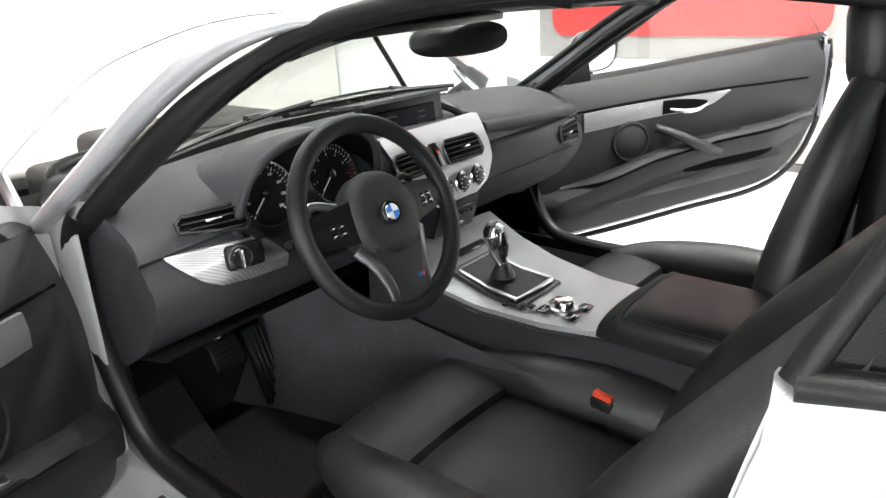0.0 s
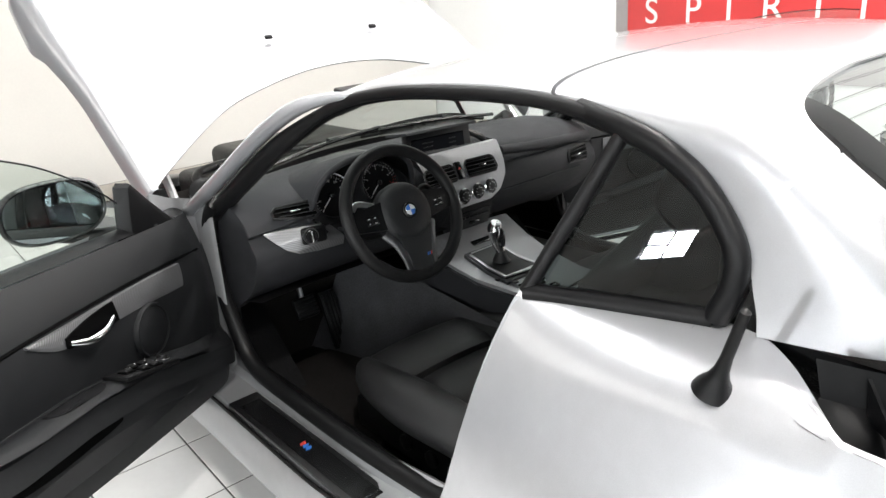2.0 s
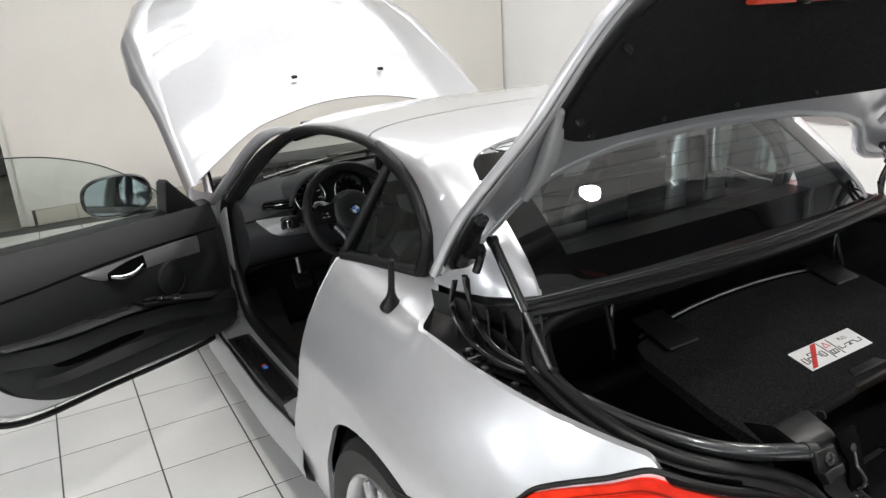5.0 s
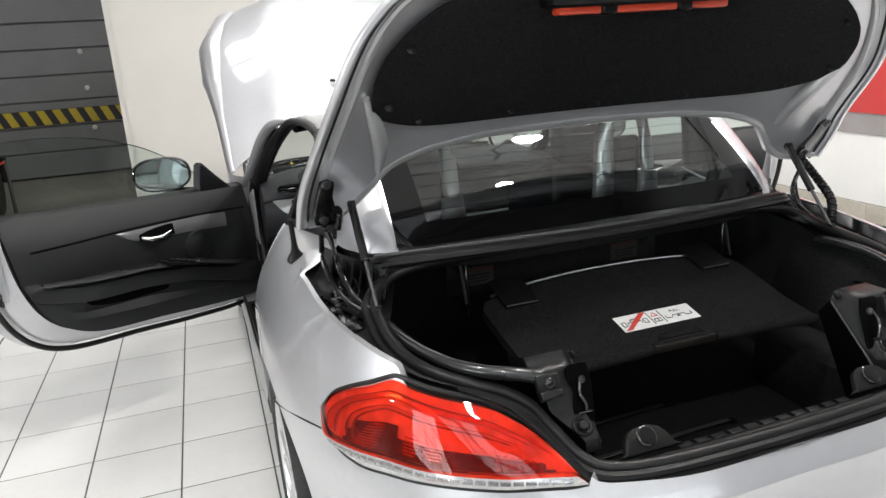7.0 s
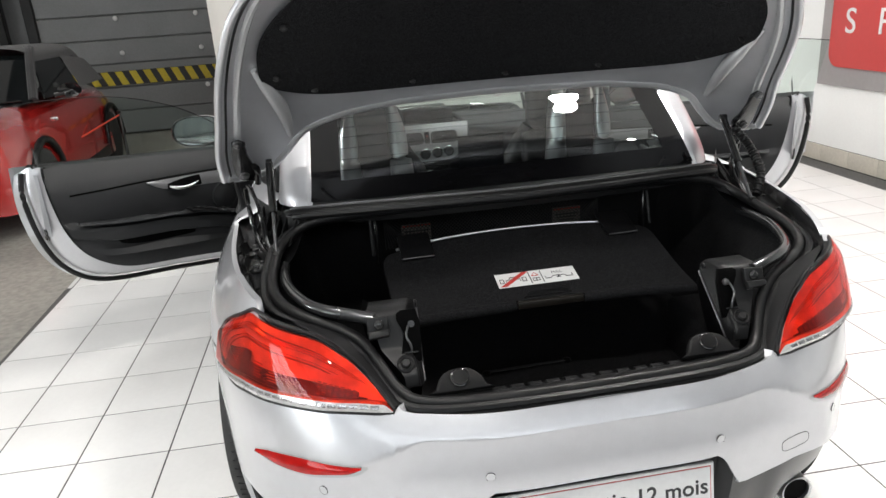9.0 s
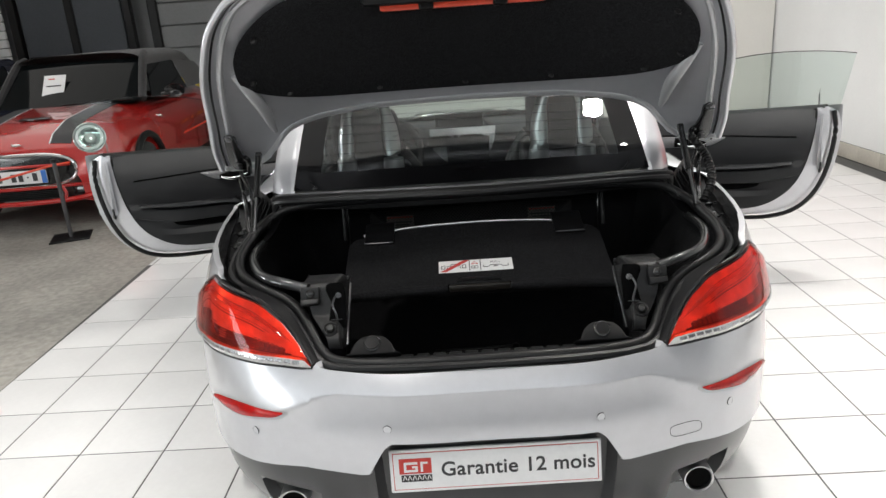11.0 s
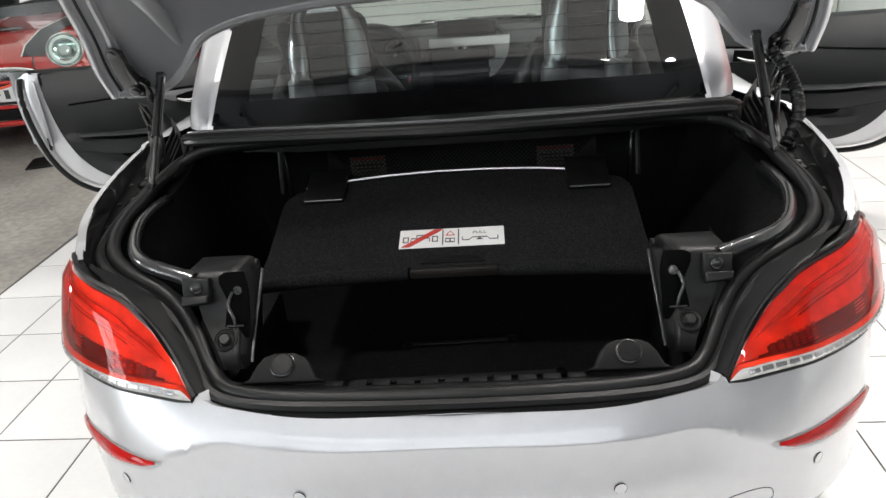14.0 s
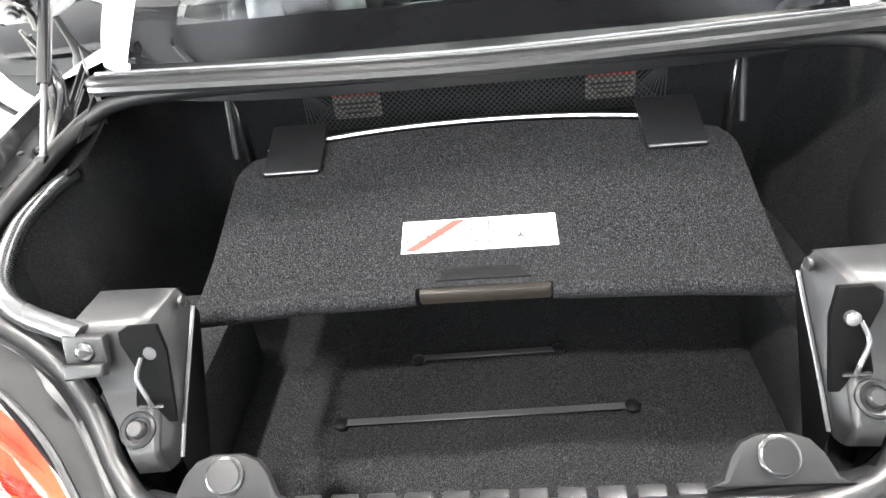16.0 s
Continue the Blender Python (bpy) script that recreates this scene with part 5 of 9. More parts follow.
# hinge bays beside the rear window
for s in (1, -1):
    # black pan under the hinge, reaching to the window moulding
    pan_o = spline([(0.60, 0.785, 0.955), (0.645, 0.83, 0.955), (0.67, 0.89, 0.950), (0.70, 0.945, 0.955), (0.735, 1.00, 0.968)], 20)
    pan_i = spline([(0.655, 0.66, 0.905), (0.70, 0.72, 0.905), (0.735, 0.80, 0.912), (0.77, 0.89, 0.925), (0.785, 0.96, 0.945)], 20)
    Form().add(*grid(lambda u, v: (lambda a, b: Vector((s * (a.x + (b.x - a.x) * v), a.y + (b.y - a.y) * v, a.z + (b.z - a.z) * v - 0.018 * math.sin(math.pi * v))))(pan_o[int(round(u * 20))], pan_i[int(round(u * 20))]), 20, 10)).out("hinge_pan", PLASTIC, car, "black ribbed pan below the lid hinge")
    Form().add(*grid(lambda u, v: (lambda a: Vector((s * (a.x - 0.002), a.y - 0.004 + 0.012 * v, a.z - 0.008 + 0.055 * v)))(pan_o[int(round(u * 20))]), 20, 4)).out("drip_wall", PLASTIC, car)
    for k in range(6):
        a = pan_o[1 + 3 * k]
        fin = [(0, 0, 0.040), (0, -0.004, -0.010), (0.028, -0.050, -0.022)]
        Form().add(*shell([Vector((s * (a.x + x), a.y + y, a.z + z)) for x, y, z in fin], [(0, 1, 2)], (s * 0.004, 0.002, 0))).out("drip_rib", PLASTIC, car, smooth=False)
    # links of the hinge
    Form().add(*tube([(s * 0.672, 0.700, 0.925), (s * 0.690, 0.76, 0.932), (s * 0.704, 0.82, 0.946), (s * 0.712, 0.875, 0.985), (s * 0.722, 0.880, 1.04), (s * 0.735, 0.868, 1.085)], 0.0065, 40, 8, flat=0.6)).out("hinge_arm", BLACKMETAL, car)
    Form().add(*tube([(s * 0.690, 0.730, 0.920), (s * 0.716, 0.80, 0.928), (s * 0.734, 0.87, 0.955), (s * 0.745, 0.905, 1.01), (s * 0.744, 0.890, 1.07)], 0.0070, 40, 8, flat=0.6)).out("hinge_arm", BLACKMETAL, car)
    Form().add(*tube([(s * 0.700, 0.845, 0.935), (s * 0.712, 0.885, 1.00), (s * 0.726, 0.872, 1.075)], 0.0045, 24, 8)).out("hinge_rod", BLACKMETAL, car)
    Form().add(*lathe([(0.036, 0.0), (0.038, 0.016), (0.030, 0.024), (0.016, 0.026), (0.014, 0.036), (0.008, 0.040)], 24), pose(s * 0.722, 0.872, 0.890, -10, s * 8)).out("hinge_pot", BLACKMETAL, car)
    Form().add(*lathe([(0.026, 0.0), (0.026, 0.010), (0.018, 0.014)], 20), pose(s * 0.735, 0.812, 0.896)).out("hinge_foot", BLACKMETAL, car)
    Form().add(*prism([(-0.026, -0.10), (0.024, -0.10), (0.030, 0.05), (-0.02, 0.07)], 0.008, 0.003), pose(s * 0.722, 0.79, 0.893, 4)).out("hinge_base", BLACKMETAL, car)
    for x, y, z in ((0.717, 0.875, 0.930), (0.735, 0.812, 0.910), (0.712, 0.745, 0.898), (0.728, 0.715, 0.895)):
        Form().add(*lathe([(0.008, 0), (0.008, 0.005), (0.004, 0.007)], 6), pose(s * x, y, z)).out("bolt", DARKSATIN, car)
    # gas strut
    a, b = Vector((s * 0.668, 0.690, 0.930)), Vector((s * 0.668, 0.867, 1.140))
    stt = Form().add(*tube([a.lerp(b, 0.45), b], 0.0105, 2, 12)).out("gas_strut", BLACKMETAL, car, "black gas strut")
    Form().add(*tube([a, a.lerp(b, 0.47)], 0.005, 2, 10)).out("strut_rod", DARKSATIN, stt)
    for q in (a, b):
        Form().add(*lathe([(0.011, -0.008), (0.011, 0.008)], 10), Matrix.Translation(q) @ pose(0, 0, 0, 0, 90)).out("strut_joint", PLASTIC, stt)
# corrugated cable sleeve on the right hinge
sleeve = spline([(0.70, 0.72, 0.935), (0.735, 0.76, 0.99), (0.74, 0.83, 1.05), (0.70, 0.86, 1.11)], 60)
Form().add(*tube(sleeve, lambda t: 0.0125 + 0.0022 * math.sin(t * 150), 60, 10, smooth_path=False)).out("cable_sleeve", RUBBER, car, "black corrugated cable sleeve")

# cover board with felt top
def board(u, v):
    q = u * 2 - 1
    x = q * (0.383 + 0.007 * v) * (1 - 0.055 * max(0, (v - 0.84) / 0.16) ** 2)
    y = 0.470 + (0.338 - 0.036 * q * q) * v
    z = ramp(y, [(0.45, 0.810), (0.48, 0.814), (0.565, 0.826), (0.65, 0.848), (0.72, 0.866), (0.82, 0.888)]) - 0.010 * q ** 4
    return Vector((x - 0.004, y - 0.010 * q * q * (1 - v), z))


bd = Form().add(*shell(*grid(board, 36, 20), (0, 0.004, -0.024))).out("boot_cover", FELT, car, "speckled black felt boot cover board")
for u0, u1 in ((0.0, 0.385), (0.615, 1.0)):
    Form().add(*tube([board(u0 + (u1 - u0) * i / 12, 0) + Vector((0, -0.003, -0.011)) for i in range(13)], lambda t: 0.0135 - 0.002 * (2 * t - 1) ** 8, 36, 12)).out("felt_hem", FELT, bd)
Form().add(*tube([board(0.03 + 0.94 * i / 16, 1) + Vector((0, 0.010, 0.003)) for i in range(17)], 0.0042, 40, 8)).out("cover_rail", SATIN, bd, "bright metal rail")
for cx in (-0.297, 0.292):
    cp = board(0.5 + cx / 0.776, 0.90)
    Form().add(*box(0.092, 0.112, 0.010, 0.004, 2), pose(cx, cp.y + 0.012, cp.z + 0.014, 17)).out("cover_clip", PLASTIC, bd)
    Form().add(*tube([(cx - 0.042, cp.y - 0.043, cp.z + 0.0005), (cx + 0.042, cp.y - 0.043, cp.z + 0.0005)], 0.0022, 4, 6)).out("clip_edge", DARKSATIN, bd)
hd = Form().add(*box(0.170, 0.014, 0.020, 0.004, 2, board(0.5, 0.0) + Vector((0.002, -0.003, -0.011)))).out("pull_handle", HANDLE, bd, "bronze-grey pull handle")
Form().add(*prism([(-0.062, 0), (0.062, 0), (0.045, 0.022), (-0.045, 0.022)], 0.003, 0.001), frame_at(board(0.5, 0.03) + Vector((0, 0, 0.0)), (1, 0, 0), board(0.5, 0.12) - board(0.5, 0.03))).out("handle_tab", PLASTIC, hd)
sm = frame_at((board(0.5, 0.285) + Vector((-0.004, 0, 0.0035))), (1, 0, 0), board(0.5, 0.44) - board(0.5, 0.26))
stk = Form().add(*box(0.214, 0.060, 0.0016, 0.0005, 1), None).out("sticker", WHITE, bd, "white instruction sticker with a red bar and pictograms", m=sm, smooth=False)
Form().add(*prism([(-0.102, -0.027), (-0.085, -0.027), (-0.018, 0.027), (-0.036, 0.027)], 0.0016), pose(0, 0, 0.0006)).out("red_bar", REDINK, stk, smooth=False)
line = lambda pts, mt=BLACKINK: Form().add(*tube([(x, y, 0.0013) for x, y in pts], 0.0013, max(2, len(pts) - 1), 4, smooth_path=False)).out("pictogram_line", mt, stk)
for ox in (-0.094, -0.034):
    line([(ox - 0.005, -0.012), (ox - 0.005, 0.004), (ox + 0.005, 0.004), (ox + 0.005, -0.012), (ox - 0.005, -0.012)])
line([(-0.083, -0.010), (-0.083, 0.0), (-0.045, 0.0), (-0.045, -0.010)])
line([(-0.072, 0.004), (-0.072, 0.010), (-0.056, 0.010), (-0.056, 0.004)])
line([(-0.012, 0.006), (-0.003, 0.020), (0.006, 0.006), (-0.012, 0.006)], REDINK)
line([(-0.012, -0.016), (-0.012, -0.005), (0.006, -0.005), (0.006, -0.016), (-0.012, -0.016)])
line([(-0.003, -0.016), (-0.003, -0.005)])
line([(0.022, -0.002), (0.022, -0.012), (0.036, -0.012), (0.042, -0.004), (0.072, -0.004), (0.078, -0.012), (0.094, -0.012), (0.094, -0.002)])
line([(-0.018, -0.025), (-0.018, 0.025)]), line([(0.014, -0.025), (0.014, 0.025)])
Form().add(*prism([(0.050, -0.012), (0.064, -0.012), (0.057, -0.005)], 0.001), pose(0, 0, 0.0006)).out("arrow", BLACKINK, stk, smooth=False)
writing("PULL", 0.013, BLACKINK, pose(0.057, 0.012, 0.001), stk, "lettering", 0.0002)

# latch brackets, tubes, lip trim with buffers
for s in (1, -1):
    # moulded housing: level top, rounded brow, upright face, sloping foot
    rows = [((0.453, 0.393, 0.893), (0.362, 0.388, 0.895)), ((0.463, 0.342, 0.890), (0.375, 0.343, 0.890)), ((0.462, 0.333, 0.887), (0.377, 0.335, 0.887)), ((0.458, 0.327, 0.881), (0.377, 0.329, 0.881)),
            ((0.455, 0.324, 0.872), (0.377, 0.326, 0.872)), ((0.446, 0.313, 0.843), (0.374, 0.314, 0.845)), ((0.441, 0.307, 0.818), (0.371, 0.303, 0.820)), ((0.437, 0.301, 0.811), (0.370, 0.296, 0.812)),
            ((0.402, 0.252, 0.777), (0.365, 0.250, 0.780)), ((0.398, 0.246, 0.771), (0.365, 0.244, 0.773)), ((0.396, 0.245, 0.745), (0.363, 0.245, 0.747))]

    def housing(u, v):
        a, b = (Vector(p) for p in rows[int(round(v * 10))])
        # rolled inner edge
        roll = max(0.0, (u - 0.86) / 0.14)
        p = a.lerp(b, u)
        return Vector((s * p.x, p.y + 0.006 * roll ** 2, p.z - 0.005 * roll ** 2))
    brk = Form().add(*shell(*grid(housing, 14, 10), (s * 0.002, 0.012, -0.008))).out("latch_bracket", PLASTIC_GREY, car, "dark grey moulded latch bracket", auto=50)
    inner_e = [Vector(b) + Vector((0, 0.006, -0.005)) for a, b in rows]
    seam = spline([(0.349, 0.392, 0.866), (0.350, 0.370, 0.845), (0.352, 0.335, 0.812), (0.354, 0.300, 0.778), (0.355, 0.268, 0.746)], 10)

    def cheek_panel(u, v):
        p = inner_e[int(round(v * 10))].lerp(seam[int(round(v * 10))], u)
        return Vector((s * (p.x - 0.003 * math.sin(math.pi * u)), p.y, p.z))
    Form().add(*shell(*grid(cheek_panel, 8, 10), (s * 0.004, 0.006, -0.004))).out("cheek_panel", PLASTIC, brk)
    # satin metal tube stands in for the gloss highlight on the plastic edge
    Form().add(*tube([(s * (p.x - 0.002), p.y - 0.002, p.z) for p in seam], 0.0026, 24, 6)).out("panel_edge", DARKSATIN, brk)
    Form().add(*lathe([(0.008, 0), (0.008, 0.004), (0.003, 0.006)], 12), frame_at((s * 0.352, 0.377, 0.884), (0, 1, 0), (0, 0, 1)) @ pose(0, 0, 0, 0, 0 if s < 0 else 180)).out("rivet", PLASTIC_GREY, brk)
    # side walls of the housing, near-black for the shade there
    Form().add(*grid(lambda u, v: (lambda a: Vector((s * (a.x + 0.012 * u), a.y + 0.05 * u, a.z - 0.012 * u - 0.10 * u * v)))(Vector(rows[int(round(v * 10))][0])), 6, 10)).out("outer_wall", RECESS_SHADE, brk)
    Form().add(*shell(*grid(lambda u, v: (lambda a: Vector((s * (a.x + 0.002 + 0.02 * u), a.y + 0.05 * u, a.z - 0.05 * u - 0.12 * u * v)))(seam[int(round(v * 10))]), 6, 10), (s * 0.004, 0.006, 0))).out("inner_panel", RECESS_SHADE, brk)
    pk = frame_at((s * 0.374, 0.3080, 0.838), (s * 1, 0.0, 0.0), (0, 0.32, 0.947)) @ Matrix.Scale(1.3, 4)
    # raised near-black plate in place of a shaded hollow
    pc = Form().add(*prism([(-0.016, -0.044), (0.012, -0.044), (0.018, -0.034), (0.016, -0.022), (0.010, 0.006), (0.020, 0.030), (0.020, 0.040), (0.012, 0.045), (-0.014, 0.045), (-0.019, 0.02)], 0.006, 0.002), pk @ pose(0, 0, 0.0 if s > 0 else -0.006)).out("latch_pocket", RECESS_SHADE, brk, "near-black plate standing for the shaded latch recess")
    lk = 1 if s > 0 else -1
    Form().add(*tube([pk @ Vector((0.002, 0.018, lk * 0.010)), pk @ Vector((0.007, 0.002, lk * 0.014)), pk @ Vector((0.001, -0.014, lk * 0.016)), pk @ Vector((0.0, -0.026, lk * 0.012))], 0.0026, 16, 6)).out("latch_hook", DARKSATIN, pc)
    Form().add(*tube([pk @ Vector((-0.010, -0.027, lk * 0.010)), pk @ Vector((0.012, -0.027, lk * 0.010))], 0.0026, 4, 6)).out("latch_bar", BLACKMETAL, pc)
    Form().add(*lathe([(0.006, 0), (0.006, 0.005), (0.002, 0.008)], 10), pk @ pose(-0.004, 0.020, lk * 0.006)).out("rivet", DARKSATIN, pc)
    bf = frame_at((s * 0.391, 0.2685, 0.7895), (1, 0, 0), (0, 0.82, 0.57))
    Form().add(*lathe([(0.0135, 0.0), (0.0135, 0.004), (0.0175, 0.006), (0.0205, 0.004), (0.021, 0.0), (0.0135, 0.0)], 28), bf).out("buffer_ring", PLASTIC, brk)
    Form().add(*lathe([(0.0105, 0.0), (0.0105, 0.008), (0.008, 0.011), (0.0, 0.011)], 24), bf).out("rubber_buffer", PLASTIC_GREY, brk)
    # bolted ear that clasps the tube
    er = frame_at((s * 0.441, 0.316, 0.866), (1, 0, 0), (0, 0.36, 0.93))
    ear = Form().add(*prism([(-0.024, -0.012), (0.024, -0.012), (0.024, 0.020), (-0.024, 0.023)], 0.011, 0.004, 3), er)
    ear.add(*prism([(-0.022, -0.030), (0.022, -0.026), (0.024, -0.012), (-0.024, -0.012)], 0.016, 0.004, 3), er @ pose(0, 0, 0, -14))
    ear.out("bracket_ear", PLASTIC_GREY, brk)
    Form().add(*lathe([(0.0115, 0.011), (0.0115, 0.013), (0.009, 0.016), (0.004, 0.017), (0.0, 0.017)], 20), er @ pose(s * -0.002, 0.004, 0)).out("bolt", BLACKMETAL, brk)
    Form().add(*tube([(s * 0.452, 0.328, 0.880), (s * 0.485, 0.338, 0.888), (s * 0.517, 0.350, 0.893), (s * 0.552, 0.371, 0.896), (s * 0.586, 0.410, 0.897), (s * 0.611, 0.46, 0.898), (s * 0.629, 0.51, 0.899), (s * 0.642, 0.563, 0.900), (s * 0.650, 0.64, 0.898), (s * 0.652, 0.72, 0.892)], 0.0135, 70, 16)).out("tube_brace", TUBEPAINT, car, "glossy dark bent tube brace")
    Form().add(*tube([(s * 0.448, 0.326, 0.880), (s * 0.466, 0.332, 0.8845)], 0.0145, 4, 16)).out("tube_cuff", TUBEPAINT, car)
    # buffer mounts on the lip
    mt = Form().add(*prism([(-0.072, 0), (0.072, 0), (0.056, 0.008), (0.046, 0.030), (0.034, 0.044), (0.016, 0.051), (-0.016, 0.051), (-0.034, 0.044), (-0.046, 0.030), (-0.056, 0.008)], 0.012, 0.005), frame_at((s * 0.283, 0.205, 0.740), (1, 0, 0), (0, 0.75, 0.62))).out("buffer_mount", CHEEK, car)
    mm = frame_at((s * 0.283, 0.222, 0.764), (1, 0, 0), (0, 0.75, 0.62))
    Form().add(*lathe([(0.021, 0.0), (0.021, 0.007), (0.018, 0.009)], 28), mm).out("buffer_ring", BLACKMETAL, mt)
    Form().add(*lathe([(0.018, 0.005), (0.017, 0.011), (0.0, 0.012)], 28), mm).out("buffer", PLASTIC, mt)
    # carpet bulge in the side of the boot
    Form().add(*grid(lambda u, v: Vector((s * (0.690 * (0.915 + 0.085 * v) - 0.045 * (math.sin(math.pi * u) * math.sin(math.pi * v)) ** 1.5), 0.50 + 0.42 * u, 0.56 + 0.34 * v)), 14, 14)).out("side_bulge", CARPET, car)
    Form().add(*box(0.010, 0.03, 0.16, 0.003, 1, (s * 0.40, 0.83, 0.90))).out("roof_guide", BLACKMETAL, car)
    Form().add(*tube([(s * 0.412, 0.80, 0.86), (s * 0.412, 0.83, 0.955)], 0.006, 4, 8)).out("guide_rod", PLASTIC, car)
lip = Form().add(*grid(lambda u, v: Vector(((u * 2 - 1) * 0.385, 0.178 + 0.028 * (u * 2 - 1) ** 4 + 0.055 * v, 0.735 + 0.008 * math.sin(math.pi * v) - 0.05 * v * v)), 40, 8))
lip.out("lip_trim", PLASTIC, car, "dark grey moulded boot lip trim")
for k in range(11):
    x = -0.20 + 0.04 * k
    Form().add(*box(0.030, 0.022, 0.005, 0.0022, 2, (x, 0.207, 0.7312))).out("lip_rib", PLASTIC, car)
# net with labels at the front of the boot
net = Form()
for k in range(62):
    x = -0.36 + k * 0.72 / 61
    net.add(*tube([(x, 1.085, 0.775), (min(0.36, x + 0.10), 1.085, 0.875)], 0.0013, 2, 4)).add(*tube([(x, 1.086, 0.775), (max(-0.36, x - 0.10), 1.086, 0.875)], 0.0013, 2, 4))
net.out("luggage_net", MESHWEAVE, car, "black diamond mesh net")
Form().add(*tube([(-0.45, 1.08, 0.878), (0, 1.08, 0.882), (0.45, 1.08, 0.878)], 0.006, 20, 8)).out("net_hem", PLASTIC, car)
for s in (1, -1):
    wl = Form().add(*box(0.098, 0.003, 0.056, 0.001, 1, (s * 0.255, 1.10, 0.820))).out("warning_label", LABEL, car, "pale warning label behind the net", smooth=False)
    Form().add(*box(0.094, 0.002, 0.005, 0.0005, 1, (s * 0.255, 1.0985, 0.842))).out("label_bar", REDINK, wl, smooth=False)
    for k in range(3):
        Form().add(*box(0.080 - 0.012 * k, 0.002, 0.004, 0.0, 1, (s * 0.255, 1.0985, 0.824 - 0.010 * k))).out("label_line", PLASTIC_GREY, wl, smooth=False)

# boot lid, raised on its hinges
def lid_half(z):
    return glide(z, ((1.07, 0.797), (1.15, 0.795), (1.28, 0.768), (1.39, 0.736), (1.47, 0.704), (1.52, 0.676), (1.555, 0.645), (1.59, 0.603), (1.62, 0.545), (1.64, 0.47), (1.655, 0.35), (1.66, 0.24)))


def lid_low(x):
    return ramp(abs(x), [(0, 1.262), (0.3, 1.258), (0.45, 1.243), (0.53, 1.222), (0.58, 1.195), (0.615, 1.155), (0.65, 1.115), (0.70, 1.088), (0.76, 1.084), (0.80, 1.10)])


def lid_y(x, z):
    """The inner sheet of the lid."""
    return 0.895 - 0.72 * (z - 1.30) - (0.27 + 0.09 * ease(z, 1.2, 1.42)) * x * x - 0.10 * max(0, z - 1.5) ** 2


def lid_sheet(u, v):
    a = u * 2 - 1
    lo = lid_low(a * 0.80)
    top = 1.66 - 0.045 * abs(a) ** 2.5
    z = lo + (top - lo) * v
    x = a * lid_half(z)
    z = lid_low(x) + (top - lid_low(x)) * v
    edge = min(1.0, min(1 - abs(a), (1 - v) * 1.3) / 0.09)
    return Vector((x, lid_y(x, z) + 0.018 * math.sin(edge * math.pi / 2), z))


lid = Form().add(*shell(*grid(lid_sheet, 64, 40), lambda p: Vector((0, 0.015, 0.005)))).out("boot_lid", PAINT, car, "silver boot lid raised on struts, felt lining inside")
# stiffening rim of the inner sheet
rimpts = [lid_sheet(0.5 + 0.5 * (-1 + 2 * i / 30) * 0.985, 0.0) + Vector((0, -0.004, 0.014)) for i in range(31)]
Form().add(*tube(rimpts, 0.012, 80, 8)).out("lid_rim", PAINT_DULL, lid)
for s in (1, -1):
    sidep = [lid_sheet(0.5 + s * 0.47, 0.03 + 0.94 * i / 14) + Vector((0, -0.002, 0)) for i in range(15)]
    Form().add(*tube(sidep, 0.010, 50, 8)).out("lid_rim", PAINT_DULL, lid)
    hem = [lid_sheet(0.5 + s * 0.499, i / 16) + Vector((0, 0.008, 0.002)) for i in range(17)]
    Form().add(*tube(hem, 0.0095, 60, 10)).out("lid_hem", PAINT, lid)
    Form().add(*tube([lid_sheet(0.5 + s * 0.487, i / 16) + Vector((0, -0.001, 0)) for i in range(17)], 0.0035, 60, 6)).out("sealant_bead", PLASTIC_GREY, lid)
    # pressed dimples beside the hinges
    Form().add(*tube([(s * 0.60, lid_y(0.60, 1.22) - 0.004, 1.215), (s * 0.61, lid_y(0.61, 1.30) - 0.010, 1.30), (s * 0.655, lid_y(0.655, 1.38) - 0.006, 1.40)], lambda t: 0.008 + 0.011 * math.sin(math.pi * t), 20, 10)).out("lid_pressing", PAINT_DULL, lid)
    hm = lambda z, d=0.0: Vector((s * (0.735 + 0.02 * max(0, 1.2 - z)), lid_y(0.735, z) - 0.002 - d, z))
    pl = [(-0.014, 0.075), (0.004, 0.082), (0.020, 0.070), (0.018, 0.030), (0.026, -0.010), (0.034, -0.060), (0.020, -0.072), (-0.020, -0.066), (-0.028, -0.030), (-0.022, 0.020)]
    hx = frame_at(hm(1.155), (1, 0, 0), (0, lid_y(0.735, 1.22) - lid_y(0.735, 1.10), 0.12))
    hp = Form().add(*prism([(s * -1 * x, y) for x, y in (pl if s < 0 else pl[::-1])] if s < 0 else [(-x, y) for x, y in pl[::-1]], 0.010, 0.003), hx).out("lid_hinge", BLACKMETAL, lid)
    for z, d in ((1.209, 0.012), (1.112, 0.012)):
        Form().add(*lathe([(0.0125, 0), (0.0125, 0.003), (0.008, 0.004), (0.008, 0.009), (0.004, 0.010)], 12), frame_at(hm(z, d), (1, 0, 0), (0, -0.6, 1))).out("bolt", DARKSATIN, hp)
    Form().add(*tube([hm(1.14, 0.014) + Vector((-s * 0.028, 0, 0)), (s * 0.700, 0.858, 1.125), (s * 0.706, 0.872, 1.085)], 0.009, 12, 8)).out("hinge_lever", BLACKMETAL, hp)


